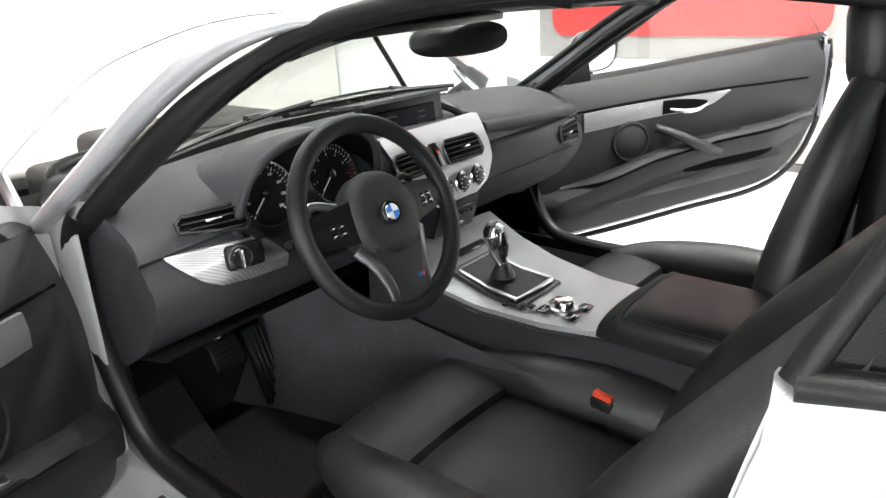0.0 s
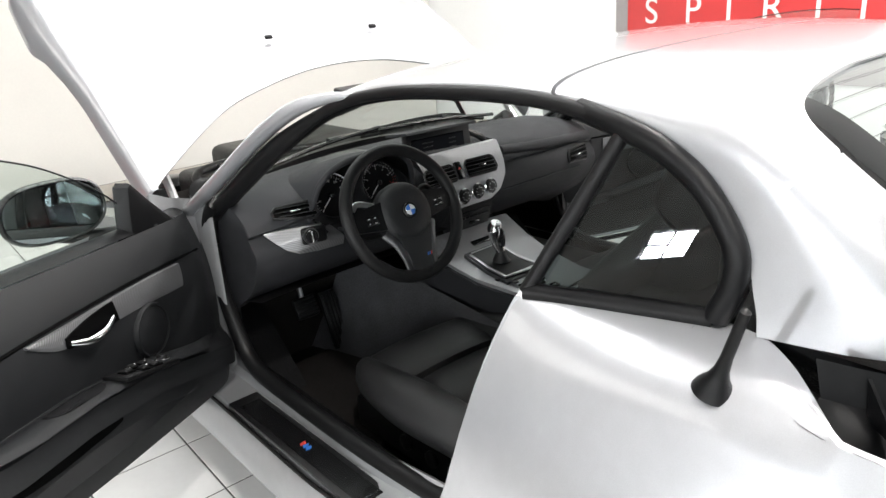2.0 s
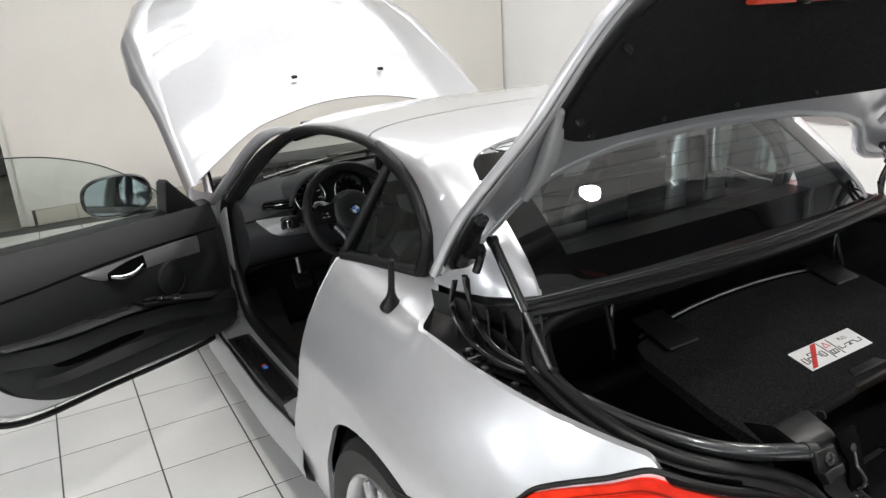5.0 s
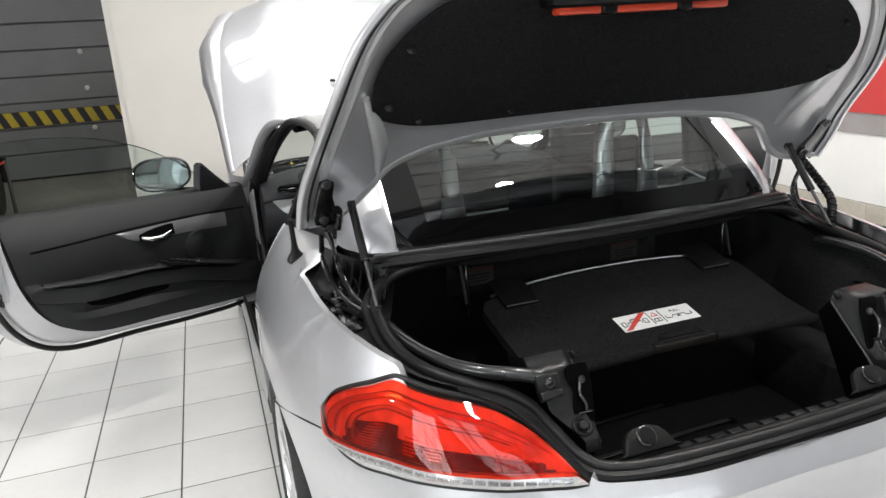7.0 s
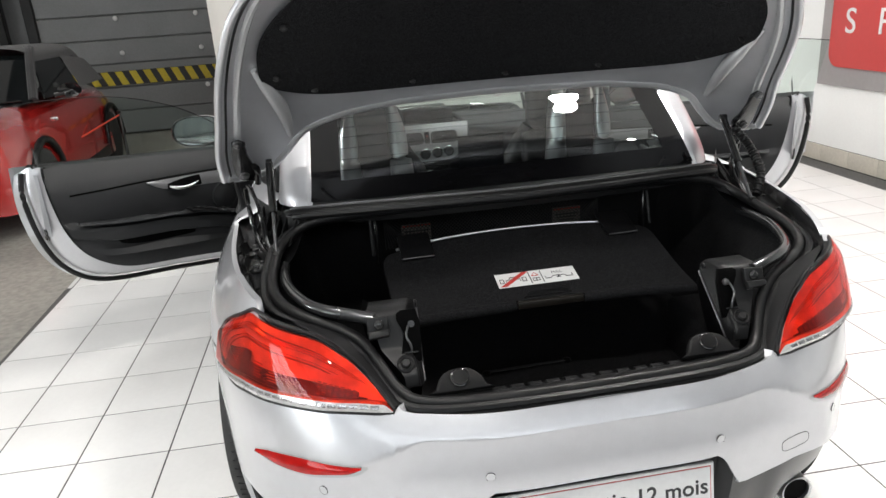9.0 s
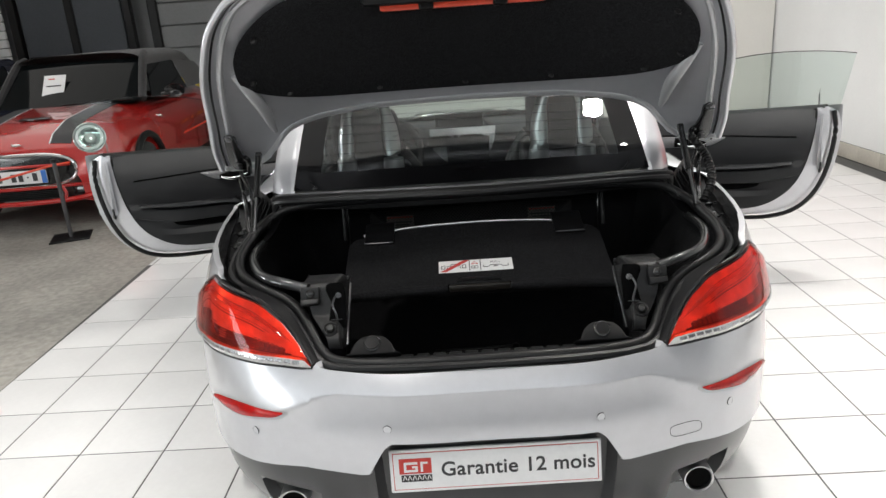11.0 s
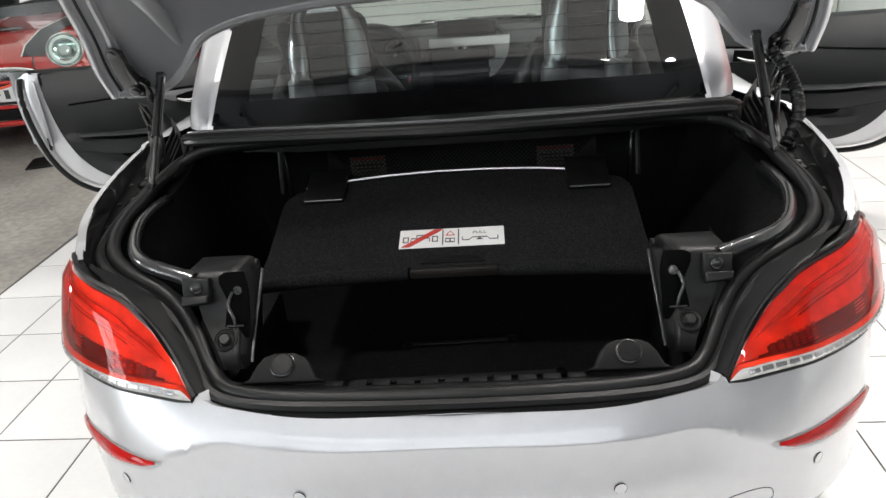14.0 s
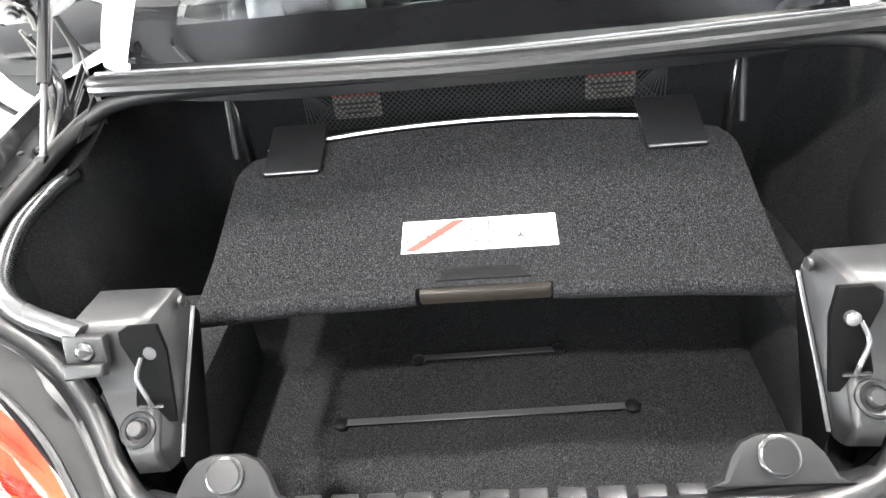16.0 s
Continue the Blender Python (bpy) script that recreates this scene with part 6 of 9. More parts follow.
def felt(u, v):
    a = u * 2 - 1
    z = 1.312 + 0.325 * v + 0.004 * a * a * (1 - v) + 0.030 * abs(a) ** 8 * (1 - v) - 0.030 * abs(a) ** 4 * v
    x = a * glide(v, ((0, 0.612), (0.06, 0.636), (0.15, 0.645), (0.3, 0.642), (0.45, 0.627), (0.60, 0.595), (0.75, 0.548), (0.88, 0.49), (1, 0.40)))
    return Vector((x, lid_y(x, z) - 0.010 - 0.012 * min(1, 6 * (1 - abs(a))), z))


Form().add(*shell(*grid(felt, 44, 20), (0, 0.008, 0.004))).out("lid_lining", FELT, lid, "black felt lining of the boot lid")
for x, z in ((0.605, 1.375), (0.52, 1.335), (0.26, 1.330), (0.0, 1.328), (0.57, 1.49)):
    for s in (1, -1) if x else (1,):
        Form().add(*lathe([(0.009, 0), (0.009, 0.003), (0.004, 0.005)], 16), pose(s * x, lid_y(x, z) - 0.021, z, 55)).out("lining_button", PLASTIC, lid)
wb = Form().add(*box(0.54, 0.07, 0.10, 0.014, 2, (0, lid_y(0, 1.60) - 0.055, 1.607))).out("triangle_holder", PLASTIC, lid, "black holder with a red warning triangle")
Form().add(*box(0.45, 0.035, 0.02, 0.006, 2, (0, lid_y(0, 1.555) - 0.050, 1.552))).out("warning_triangle", ORANGE, wb, "red folded warning triangle")
for s in (1, -1):
    Form().add(*box(0.04, 0.05, 0.03, 0.006, 1, (s * 0.10, lid_y(0, 1.55) - 0.055, 1.553))).out("holder_clip", PLASTIC, wb)

# ---- bonnet, raised, and the engine bay below it ----
HO, HD, HN = Vector((0, 2.88, 0.935)), Vector((0, 0.80, 0.60)), Vector((0, -0.60, 0.80))


def bonnet_at(x, d, n):
    return Vector((x, 0, 0)) + HO + HD * d + HN * n


def bonnet(u, v):
    a = u * 2 - 1
    half = ramp(v, [(0, 0.825), (0.25, 0.822), (0.5, 0.795), (0.75, 0.755), (0.9, 0.70), (1, 0.62)])
    start = 0.285 * (1 - abs(a) ** 2.2)
    d = start + (1.52 - start) * v
    crown = 0.135 * (1 - a * a) + 0.018 * math.exp(-((abs(a) - 0.62) / 0.14) ** 2) - 0.12 * v * v
    return bonnet_at(a * half, d, crown)


bn = Form().add(*shell(*grid(bonnet, 60, 30), HN * -0.006)).out("bonnet", PAINT, car, "silver bonnet raised at its rear hinges")
for s in (1, -1):
    def skirt(u, v):
        p = bonnet(1.0 if s > 0 else 0.0, u)
        d = 1.52 * u
        low = bonnet_at(s * ramp(d, [(0, 0.852), (0.5, 0.862), (0.92, 0.892), (1.2, 0.880), (1.52, 0.76)]), d, ramp(d, [(0, -0.070), (0.45, -0.085), (0.62, -0.100), (0.78, -0.135), (0.90, -0.19), (1.0, -0.20), (1.2, -0.20), (1.52, -0.24)]))
        side = Vector((low.x, p.y, p.z))
        return p * (1 - v) ** 2 + (side + HN * 0.004) * 2 * v * (1 - v) + low * v * v
    Form().add(*shell(*grid(skirt, 60, 10), (-0.012 * s, 0, 0))).out("bonnet_skirt", PAINT, bn, "folded side edge of the bonnet")
    Form().add(*box(0.03, 0.016, 0.012, 0.004, 2), Matrix.Translation(bonnet_at(s * 0.23, 0.459, 0.142)) @ pose(0, 0, 0, 37)).out("washer_jet", PLASTIC, bn)
    Form().add(*tube([(s * 0.77, 2.86, 0.80), (s * 0.765, 2.90, 0.88), bonnet_at(s * 0.76, 0.10, -0.03)], 0.014, 12, 8)).out("bonnet_hinge", SATIN, car)
    Form().add(*tube([(s * 0.70, 3.10, 0.80), bonnet_at(s * 0.68, 0.75, -0.03)], 0.010, 4, 8)).out("bonnet_strut", BLACKMETAL, car)
Form().add(*grid(lambda u, v: Vector(((u * 2 - 1) * 0.74, 2.98 + 1.25 * v, 0.45)), 4, 4)).out("engine_tray", PLASTIC, car)
Form().add(*box(0.60, 0.58, 0.16, 0.04, 3, (0.0, 3.45, 0.80))).out("engine_cover", PLASTIC, car, "black ribbed engine cover")
for s, nm in ((1, "airbox"), (-1, "filter_box")):
    Form().add(*box(0.46, 0.26, 0.12, 0.03, 3, (s * 0.40, 3.12, 0.845))).out(nm, PLASTIC, car)
    Form().add(*lathe([(0.085, 0), (0.085, 0.05), (0.055, 0.07), (0.02, 0.075)], 24), pose(s * 0.60, 3.40, 0.78)).out("strut_tower", BLACKMETAL, car)
    Form().add(*tube([(s * 0.62, 2.98, 0.85), (s * 0.60, 3.1, 0.905), (s * 0.35, 3.15, 0.912), (s * 0.1, 3.12, 0.905)], 0.018, 24, 10)).out("hose", RUBBER, car)
    Form().add(*lathe([(0.035, 0), (0.045, 0.03), (0.045, 0.08), (0.03, 0.09), (0.0, 0.09)], 20), pose(s * 0.66, 2.93, 0.86, 60, 0, s * 20)).out("drain_cup", PLASTIC_GREY, car)
    Form().add(*box(0.05, 0.16, 0.05, 0.01, 2, (s * 0.73, 3.02, 0.80))).out("relay_box", PLASTIC_GREY, car)
    for k in range(4):
        Form().add(*tube([(s * (0.50 - 0.08 * k), 3.02, 0.85), (s * (0.52 - 0.06 * k), 3.12, 0.918), (s * (0.45 - 0.1 * k), 3.26, 0.89)], 0.008, 14, 6)).out("cable", RUBBER, car)
Form().add(*box(0.02, 0.016, 0.010, 0.003, 1, (-0.52, 3.03, 0.918))).out("oil_cap", YELLOW, car, "small yellow cap")

# ---- doors ----
OPEN = radians(51.6)
OUTLINE = [(-0.02, 0.30), (0.15, 0.305), (0.40, 0.335), (0.65, 0.372), (0.90, 0.405), (1.03, 0.445), (1.12, 0.515), (1.18, 0.62), (1.212, 0.75), (1.222, 0.88), (1.207, 0.965)]
BELT = lambda a: 0.895 + 0.085 * min(1.2, max(-0.1, a)) ** 1.1 if a > 0 else 0.895


def door(s):
    """A door in its own frame: x from the hinge to the latch, y inwards, z up; s: -1 left, 1 right."""
    k = -s
    c, sn = math.cos(OPEN), math.sin(OPEN)
    m = Matrix(((s * sn, c, 0, s * 0.84), (-c, s * sn, 0, 2.76), (0, 0, 1, 0), (0, 0, 0, 1)))
    Y = lambda i: i * k

    def put(form, name, mat, parent, label="", **kw):
        form.v = [(x, Y(y), z) for x, y, z in form.v]
        return form.out(name, mat, parent, label, **kw)

    low = spline([(a, 0, h) for a, h in OUTLINE], 60)
    n_low = 60

    def rim_low(u):
        p = low[int(round(u * n_low))]
        return p.x, p.z

    def sheet(depth, inset, top_inset=0.0, bow=0.0):
        def fn(u, v):
            x, zl = rim_low(u)
            x = x * (1 - 2 * inset / 1.2) + inset
            zt = BELT(x) - top_inset
            zl = min(zl + inset * 1.0, zt)
            z = zl + (zt - zl) * v
            return Vector((x, depth(x, z, v) if callable(depth) else depth, z))
        return fn
    outer_depth = lambda x, z, v: -0.075 + 0.35 * max(0, z - 0.62) ** 2 + 0.25 * max(0, 0.55 - z) ** 2 * 2
    body = Form()
    body.add(*grid(sheet(outer_depth, 0.0), 60, 20))
    # edge of the shell, stepped in to the jamb
    body.add(*grid(lambda u, v: (lambda p, q: p.lerp(q, v))(sheet(outer_depth, 0.0)(u, 0), sheet(0.035, 0.035)(u, 0)), 60, 6))
    body.add(*grid(lambda u, v: (lambda p, q: p.lerp(q, v))(sheet(0.035, 0.035)(u, 0), sheet(0.07, 0.085)(u, 0)), 60, 4))
    body.add(*grid(lambda u, v: Vector((1.210 - 0.035 * min(1, v * 1.4) - 0.02 * v, -0.05 + 0.13 * v, 0.70 + 0.265 * u)), 10, 6))
    body.add(*grid(lambda u, v: Vector((-0.02 + 0.03 * v, -0.06 + 0.15 * v, 0.31 + 0.57 * u)), 10, 6))
    shell_ob = put(body, "door", PAINT, car, "open silver door with a black panel inside and raised window", m=m)
    # seal along the edge
    put(Form().add(*tube([sheet(0.020, 0.012)(i / 40, 0) for i in range(41)], 0.011, 90, 8)), "door_seal", RUBBER, shell_ob, "black rubber edge seal")
    put(Form().add(*tube([sheet(0.072, 0.088)(i / 40, 0) for i in range(41)], 0.006, 90, 8)), "panel_edge", PLASTIC, shell_ob)
    # latch in the rear edge
    lt = put(Form().add(*box(0.010, 0.035, 0.055, 0.004, 1, (1.162, 0.030, 0.705))), "latch", BLACKMETAL, shell_ob)

    arm_top = lambda a: ramp(a, [(0.05, 0.53), (0.21, 0.575), (0.43, 0.645), (0.67, 0.690), (0.93, 0.715), (1.14, 0.745)])
    arm_low = lambda a: arm_top(a) - ramp(a, [(0.05, 0.085), (0.3, 0.080), (0.6, 0.078), (0.93, 0.080), (1.14, 0.055)])

    def panel_depth(a, z):
        t = BELT(a)
        up, lo = arm_top(a), arm_low(a)
        fade = ease(a, -0.05, 0.10) * (1 - 0.75 * ease(a, 0.85, 1.12))
        d = 0.085
        if z >= up:
            w = (z - up) / max(0.02, t - up)
            d += 0.035 * fade + 0.012 * math.sin(math.pi * min(1, w)) - 0.045 * w ** 3
            d += 0.008 * ease(z, 0.845, 0.838) * 0
        elif z >= lo:
            w = (z - lo) / (up - lo)
            d += fade * (0.095 - 0.010 * abs(w - 0.55))
        else:
            w = (lo - z) / max(0.05, lo - 0.33)
            d += fade * (0.062 - 0.05 * w ** 2)
        return d

    def panel(u, v):
        x, zl = rim_low(u)
        ins = 0.088
        x = x * (1 - ins / 1.2 * 1.1) + 0.012
        zl = zl + ins * 0.9
        up, lo, zt = arm_top(x), arm_low(x), BELT(x)
        lo, up = max(lo, zl + 0.004), max(up, zl + 0.012)
        zt = max(zt, up + 0.02)
        if v < 0.42:
            z = zl + (lo - zl) * v / 0.42
        elif v < 0.50:
            z = lo + (up - lo) * (v - 0.42) / 0.08
        else:
            z = up + 0.003 + (zt - up - 0.003) * (v - 0.50) / 0.50
        return Vector((x, panel_depth(x, z), z))
    pn = put(Form().add(*grid(panel, 80, 50)), "door_panel", DOORSKIN, shell_ob, "black grained door panel", auto=55)
    put(Form().add(*grid(lambda u, v: (lambda x: Vector((x, -0.02 + 0.075 * v, BELT(x) - 0.004 + 0.014 * math.sin(math.pi * v))))(0.0 + 1.16 * u), 40, 8)), "belt_trim", PLASTIC, shell_ob, "black belt moulding")
    # armrest pad
    put(Form().add(*grid(lambda u, v: (lambda x: Vector((x, 0.205 - 0.085 * v - (0.05 * ease(x, 0.8, 1.1) + 0.075 * ease(x, 0.28, 0.10)) * (1 - v), arm_top(x) + 0.012 * math.sin(math.pi * v))))(0.10 + 0.96 * u), 50, 8)), "armrest", DOORSKIN, shell_ob)
    # map pocket, the shade of its mouth laid on as a near-black patch
    put(Form().add(*grid(lambda u, v: (lambda x: Vector((x, panel_depth(x, arm_low(x) - 0.02) + 0.006, arm_low(x) - 0.004 - 0.034 * v * math.sin(math.pi * min(1, max(0, u * 0.96 + 0.04))) ** 0.35)))(0.56 + 0.36 * u), 30, 6)), "pocket_mouth", RECESS_SHADE, shell_ob, "near-black patch standing for the shade in the door pocket")
    put(Form().add(*grid(lambda u, v: (lambda x: Vector((x, panel_depth(x, arm_low(x) - 0.06) + 0.014 + 0.02 * (1 - v) * math.sin(math.pi * u), 0.455 + 0.12 * x + (arm_low(x) - 0.042 - 0.455 - 0.12 * x) * v)))(0.24 + 0.74 * u), 40, 8)), "door_pocket", DOORSKIN, shell_ob)
    # silver trim strip with the handle
    TRIM_TOP = [(0.19, 0.808), (0.30, 0.820), (0.45, 0.831), (0.60, 0.838), (0.68, 0.842), (0.735, 0.846)]
    TRIM_LOW = [(0.19, 0.744), (0.26, 0.752), (0.36, 0.766), (0.50, 0.780), (0.60, 0.784), (0.67, 0.803), (0.715, 0.828), (0.735, 0.842)]
    # crease between the shoulder of the panel and the insert below it, its shade drawn as a near-black tube
    crease = [(0.06, 0.800), (0.20, 0.816), (0.40, 0.834), (0.60, 0.846), (0.735, 0.852), (0.90, 0.856), (1.06, 0.858)]
    put(Form().add(*tube([(x, panel_depth(x, z) + 0.0005, z) for x, z in crease], 0.0042, 50, 6)), "panel_crease", RECESS_SHADE, shell_ob)
    put(Form().add(*shell(*grid(lambda u, v: (lambda x: (lambda lo, hi: Vector((x, panel_depth(x, (lo + hi) / 2) + 0.006 + 0.003 * math.sin(math.pi * v), lo + (hi - lo) * v)))(ramp(x, TRIM_LOW), ramp(x, TRIM_TOP)))(0.19 + 0.545 * u), 40, 8), (0, -0.01, 0))), "trim_strip", TRIM_SHADED, shell_ob, "woven aluminium trim strip in the shaded colour")
    pd = lambda x, z: panel_depth(x, z) + 0.012
    # near-black sheet gives the shade of the handle hollow
    put(Form().add(*shell(*grid(lambda u, v: (lambda x, z: Vector((x, pd(x, z) + 0.002, z)))(0.478 + 0.165 * u, 0.783 + 0.012 * u + (0.046 - 0.022 * u * u) * v), 10, 6), (0, -0.008, 0))), "handle_recess", RECESS_SHADE, shell_ob)
    put(Form().add(*tube([(0.640, pd(0.640, 0.81) + 0.004, 0.806), (0.60, pd(0.60, 0.81) + 0.018, 0.793), (0.55, pd(0.55, 0.81) + 0.020, 0.791), (0.500, pd(0.50, 0.81) + 0.008, 0.800)], lambda t: 0.005 + 0.0045 * math.sin(math.pi * t), 24, 10)), "inner_handle", CHROME, shell_ob, "chromed inner door handle")
    # loudspeaker
    sp = Matrix(((1, 0, 0, 0.362), (0, 0, k, Y(panel_depth(0.362, 0.70))), (0, 1, 0, 0.698), (0, 0, 0, 1)))
    gr = Form().add(*lathe([(0.0, 0.012), (0.055, 0.010), (0.060, 0.006)], 36)).out("speaker_grille", DOORSKIN, shell_ob, "round black loudspeaker grille", m=sp)
    Form().add(*lathe([(0.060, 0.0), (0.061, 0.012), (0.067, 0.012), (0.070, 0.004), (0.070, 0.0), (0.060, 0.0)], 40)).out("speaker_ring", DOORSKIN, gr)
    if s < 0:
        swm = pose(0.485, 0.176, 0.659, 0, -17, 0)
        sw = put(Form().add(*box(0.205, 0.066, 0.012, 0.005, 2), swm), "switch_panel", PLASTIC, shell_ob, "window and mirror switches")
        for i, j in ((0, 0), (0, 1), (1, 0), (1, 1), (2, 0.5)):
            key = swm @ pose(-0.020 + 0.040 * i, -0.016 + 0.032 * j, 0.007)
            put(Form().add(*box(0.034, 0.026, 0.006, 0.002, 2), key), "switch_well", RECESS_SHADE, sw)
            wsw = put(Form().add(*box(0.022, 0.018, 0.009, 0.003, 2), key @ pose(0.003, 0, 0.003, 0, 8)), "window_switch", PLASTIC_GREY, sw)
            put(Form().add(*box(0.004, 0.011, 0.002, 0.0008, 1), key @ pose(-0.006, 0, 0.009)), "switch_tip", CHROME, wsw)
        put(Form().add(*lathe([(0.016, 0), (0.016, 0.006), (0.0135, 0.007), (0.0125, 0.013), (0.009, 0.015), (0, 0.015)], 24), swm @ pose(-0.075, 0, 0.006)), "mirror_knob", PLASTIC_GREY, sw)
        put(Form().add(*lathe([(0.0165, 0.006), (0.0175, 0.008), (0.0185, 0.006), (0.0165, 0.006)], 24), swm @ pose(-0.075, 0, 0.003)), "knob_ring", SATIN, sw)
    # black sheet laid on the armrest stands for the shade in the pull cup
    put(Form().add(*shell(*grid(lambda u, v: (lambda x, y: Vector((x, y, arm_top(x) + 0.0022 + 0.012 * math.sin(math.pi * (0.205 - 0.05 * ease(x, 0.8, 1.1) - y) / 0.085))))(0.60 + 0.17 * u, 0.150 + (0.036 - 0.02 * (2 * u - 1) ** 4) * v), 14, 5), (0, 0, -0.004))), "pull_cup_shade", GLOSSBLACK, shell_ob)
    if s > 0:
        put(Form().add(*tube([(0.445, 0.150, 0.742), (0.52, 0.185, 0.712), (0.60, 0.200, 0.672), (0.68, 0.175, 0.640)], lambda t: 0.016 + 0.004 * t, 20, 10)), "grab_handle", DOORSKIN, shell_ob, "black diagonal grab handle")
    # window glass
    GT = [(0.16, 0.91), (0.22, 0.975), (0.30, 1.04), (0.40, 1.10), (0.52, 1.158), (0.68, 1.21), (0.84, 1.24), (1.0, 1.252), (1.16, 1.25), (1.268, 1.24)]
    gcurve = spline([(a, 0, h) for a, h in GT], 40)

    def pane(u, v):
        p = gcurve[int(round(u * 40))]
        lo = BELT(p.x) - 0.03
        z = lo + (max(p.z, lo) - lo) * v
        return Vector((p.x - 0.055 * (1 - v) * ease(p.x, 1.0, 1.235), 0.012 + 0.20 * (z - 0.9) ** 1.5 if z > 0.9 else 0.012, z))
    g = put(Form().add(*grid(pane, 40, 14)), "window_glass", SIDEGLASS, shell_ob, "raised frameless door window")
    g.visible_shadow = False
    put(Form().add(*tube([pane(i / 40, 1) for i in range(41)], 0.0022, 80, 6)), "glass_edge", PLASTIC, g)
    # mirror triangle and mirror
    tri = Form().add(*prism([(-0.03, 0.745), (0.07, 0.80), (0.252, 0.880), (0.240, 0.96), (0.226, 1.026), (0.210, 1.034), (0.14, 0.965), (0.05, 0.885), (-0.02, 0.80)], 0.045, 0.010), Matrix(((1, 0, 0, 0), (0, 0, 1, 0.01), (0, 1, 0, 0), (0, 0, 0, 1))))
    put(tri, "mirror_base", PLASTIC, shell_ob, "black triangular mirror base")
    put(Form().add(*box(0.105, 0.010, 0.048, 0.012, 2), pose(0.115, 0.056, 0.868, 0, -18, 0)), "tweeter", DOORSKIN, shell_ob)
    mc = Vector((0.325, -0.090, 0.995))

    def housing(u, v):
        t = v
        rr = math.sqrt(max(0.0, 1 - (t * 0.985) ** 2.2))
        a = 2 * math.pi * u
        ex = 0.126 * math.copysign(abs(math.cos(a)) ** 0.75, math.cos(a)) * rr
        ez = 0.078 * math.copysign(abs(math.sin(a)) ** 0.8, math.sin(a)) * rr
        return ex, ez, 0.085 * t
    # local axes of the mirror: glass looks back to the driver
    back = (m.to_3x3().inverted() @ Vector((-s * 0.10, -1.0, 0.03))).normalized()
    sidew = Vector((0, 0, 1)).cross(back).normalized()
    fm = Matrix(((sidew.x, 0, back.x, mc.x), (sidew.y, 0, back.y, Y(mc.y)), (sidew.z, 1, back.z, mc.z), (0, 0, 0, 1)))
    v2, f2 = grid(lambda u, v: (lambda e: Vector((e[0], e[1], -e[2])))(housing(u, v)), 36, 12, close_u=True)
    mo = Form().add(v2, f2).add(*grid(lambda u, v: (lambda e: Vector((e[0] * (1 - 0.10 * v), e[1] * (1 - 0.12 * v), 0.010 * math.sin(math.pi * v))))(housing(u, 0)), 36, 4, close_u=True))
    mh = mo.out("door_mirror", GLOSSBLACK if s < 0 else GLOSSBLACK, shell_ob, "black door mirror with a clear mirror glass", m=fm)
    v3 = [Vector((0, 0, 0.004))] + [Vector((housing(i / 36, 0)[0] * 0.90, housing(i / 36, 0)[1] * 0.88, 0.004)) for i in range(36)]
    Form().add(v3, [(0, i + 1, (i + 1) % 36 + 1) for i in range(36)]).out("mirror_glass", MIRROR, mh, smooth=False)
    put(Form().add(*tube([(0.22, 0.0, 0.905), (0.26, -0.06, 0.91), (0.30, -0.12, 0.925)], 0.030, 14, 10, flat=0.6)), "mirror_arm", PLASTIC, shell_ob)
    # outer pull handle
    put(Form().add(*tube([(1.02, -0.075, 0.80), (0.97, -0.105, 0.80), (0.87, -0.105, 0.795), (0.82, -0.078, 0.79)], 0.012, 20, 8)), "outer_handle", PAINT, shell_ob)
    return shell_ob


door_l, door_r = door(-1), door(1)

# ---- cabin ----
tub = Form()
tub.add(*grid(lambda u, v: Vector(((u * 2 - 1) * 0.72, 1.2 + 1.75 * v, 0.235)), 8, 16))
tub.add(*grid(lambda u, v: Vector(((u * 2 - 1) * 0.74, 2.86 + 0.10 * v, 0.235 + 0.66 * v)), 8, 10))
tub.add(*grid(lambda u, v: Vector(((u * 2 - 1) * 0.70, 1.24 - 0.06 * v, 0.235 + 0.75 * v)), 8, 10))
tub.out("cabin_carpet", MATPILE, car, "black cabin carpet")
for s in (1, -1):
    Form().add(*grid(lambda u, v: Vector((s * (0.735 - 0.02 * v), 1.22 + 1.62 * u, 0.235 + 0.18 * v)), 10, 4)).out("inner_sill", PLASTIC, car)
    Form().add(*grid(lambda u, v: Vector((s * 0.735, 2.62 + 0.30 * u, 0.40 + 0.22 * v)), 6, 8)).out("kick_panel", PLASTIC, car, "black kick panel in the footwell")
    Form().add(*grid(lambda u, v: Vector((s * (0.70 - 0.03 * v), 1.18 + 0.28 * u * (1 - 0.4 * v), 0.42 + 0.55 * v)), 8, 8)).out("rear_side_trim", PLASTIC, car)
    mat_ob = Form().add(*box(0.44, 0.62, 0.012, 0.005, 2, (s * 0.42, 2.48, 0.243))).out("floor_mat", MATPILE, car, "black carpet floor mat")
    rest = Form().add(*grid(lambda u, v: Vector((s * (0.70 - 0.14 * u), 2.62 + 0.24 * v, 0.25 + 0.22 * v)), 4, 8)).out("foot_rest", CARPET, car)
# entry light at the driver's kick panel
Form().add(*box(0.004, 0.016, 0.09, 0.002, 1), pose(-0.728, 2.40, 0.315, 35)).out("sill_clip", SATIN, car)

# dashboard
DASH_TOP = [(2.93, 0.905), (2.84, 0.935), (2.74, 0.952), (2.62, 0.955), (2.53, 0.945), (2.46, 0.922), (2.425, 0.895), (2.415, 0.875)]
DASH_LOW = [(2.425, 0.865), (2.40, 0.835), (2.395, 0.80), (2.415, 0.755), (2.45, 0.71), (2.50, 0.67), (2.58, 0.635), (2.72, 0.60)]
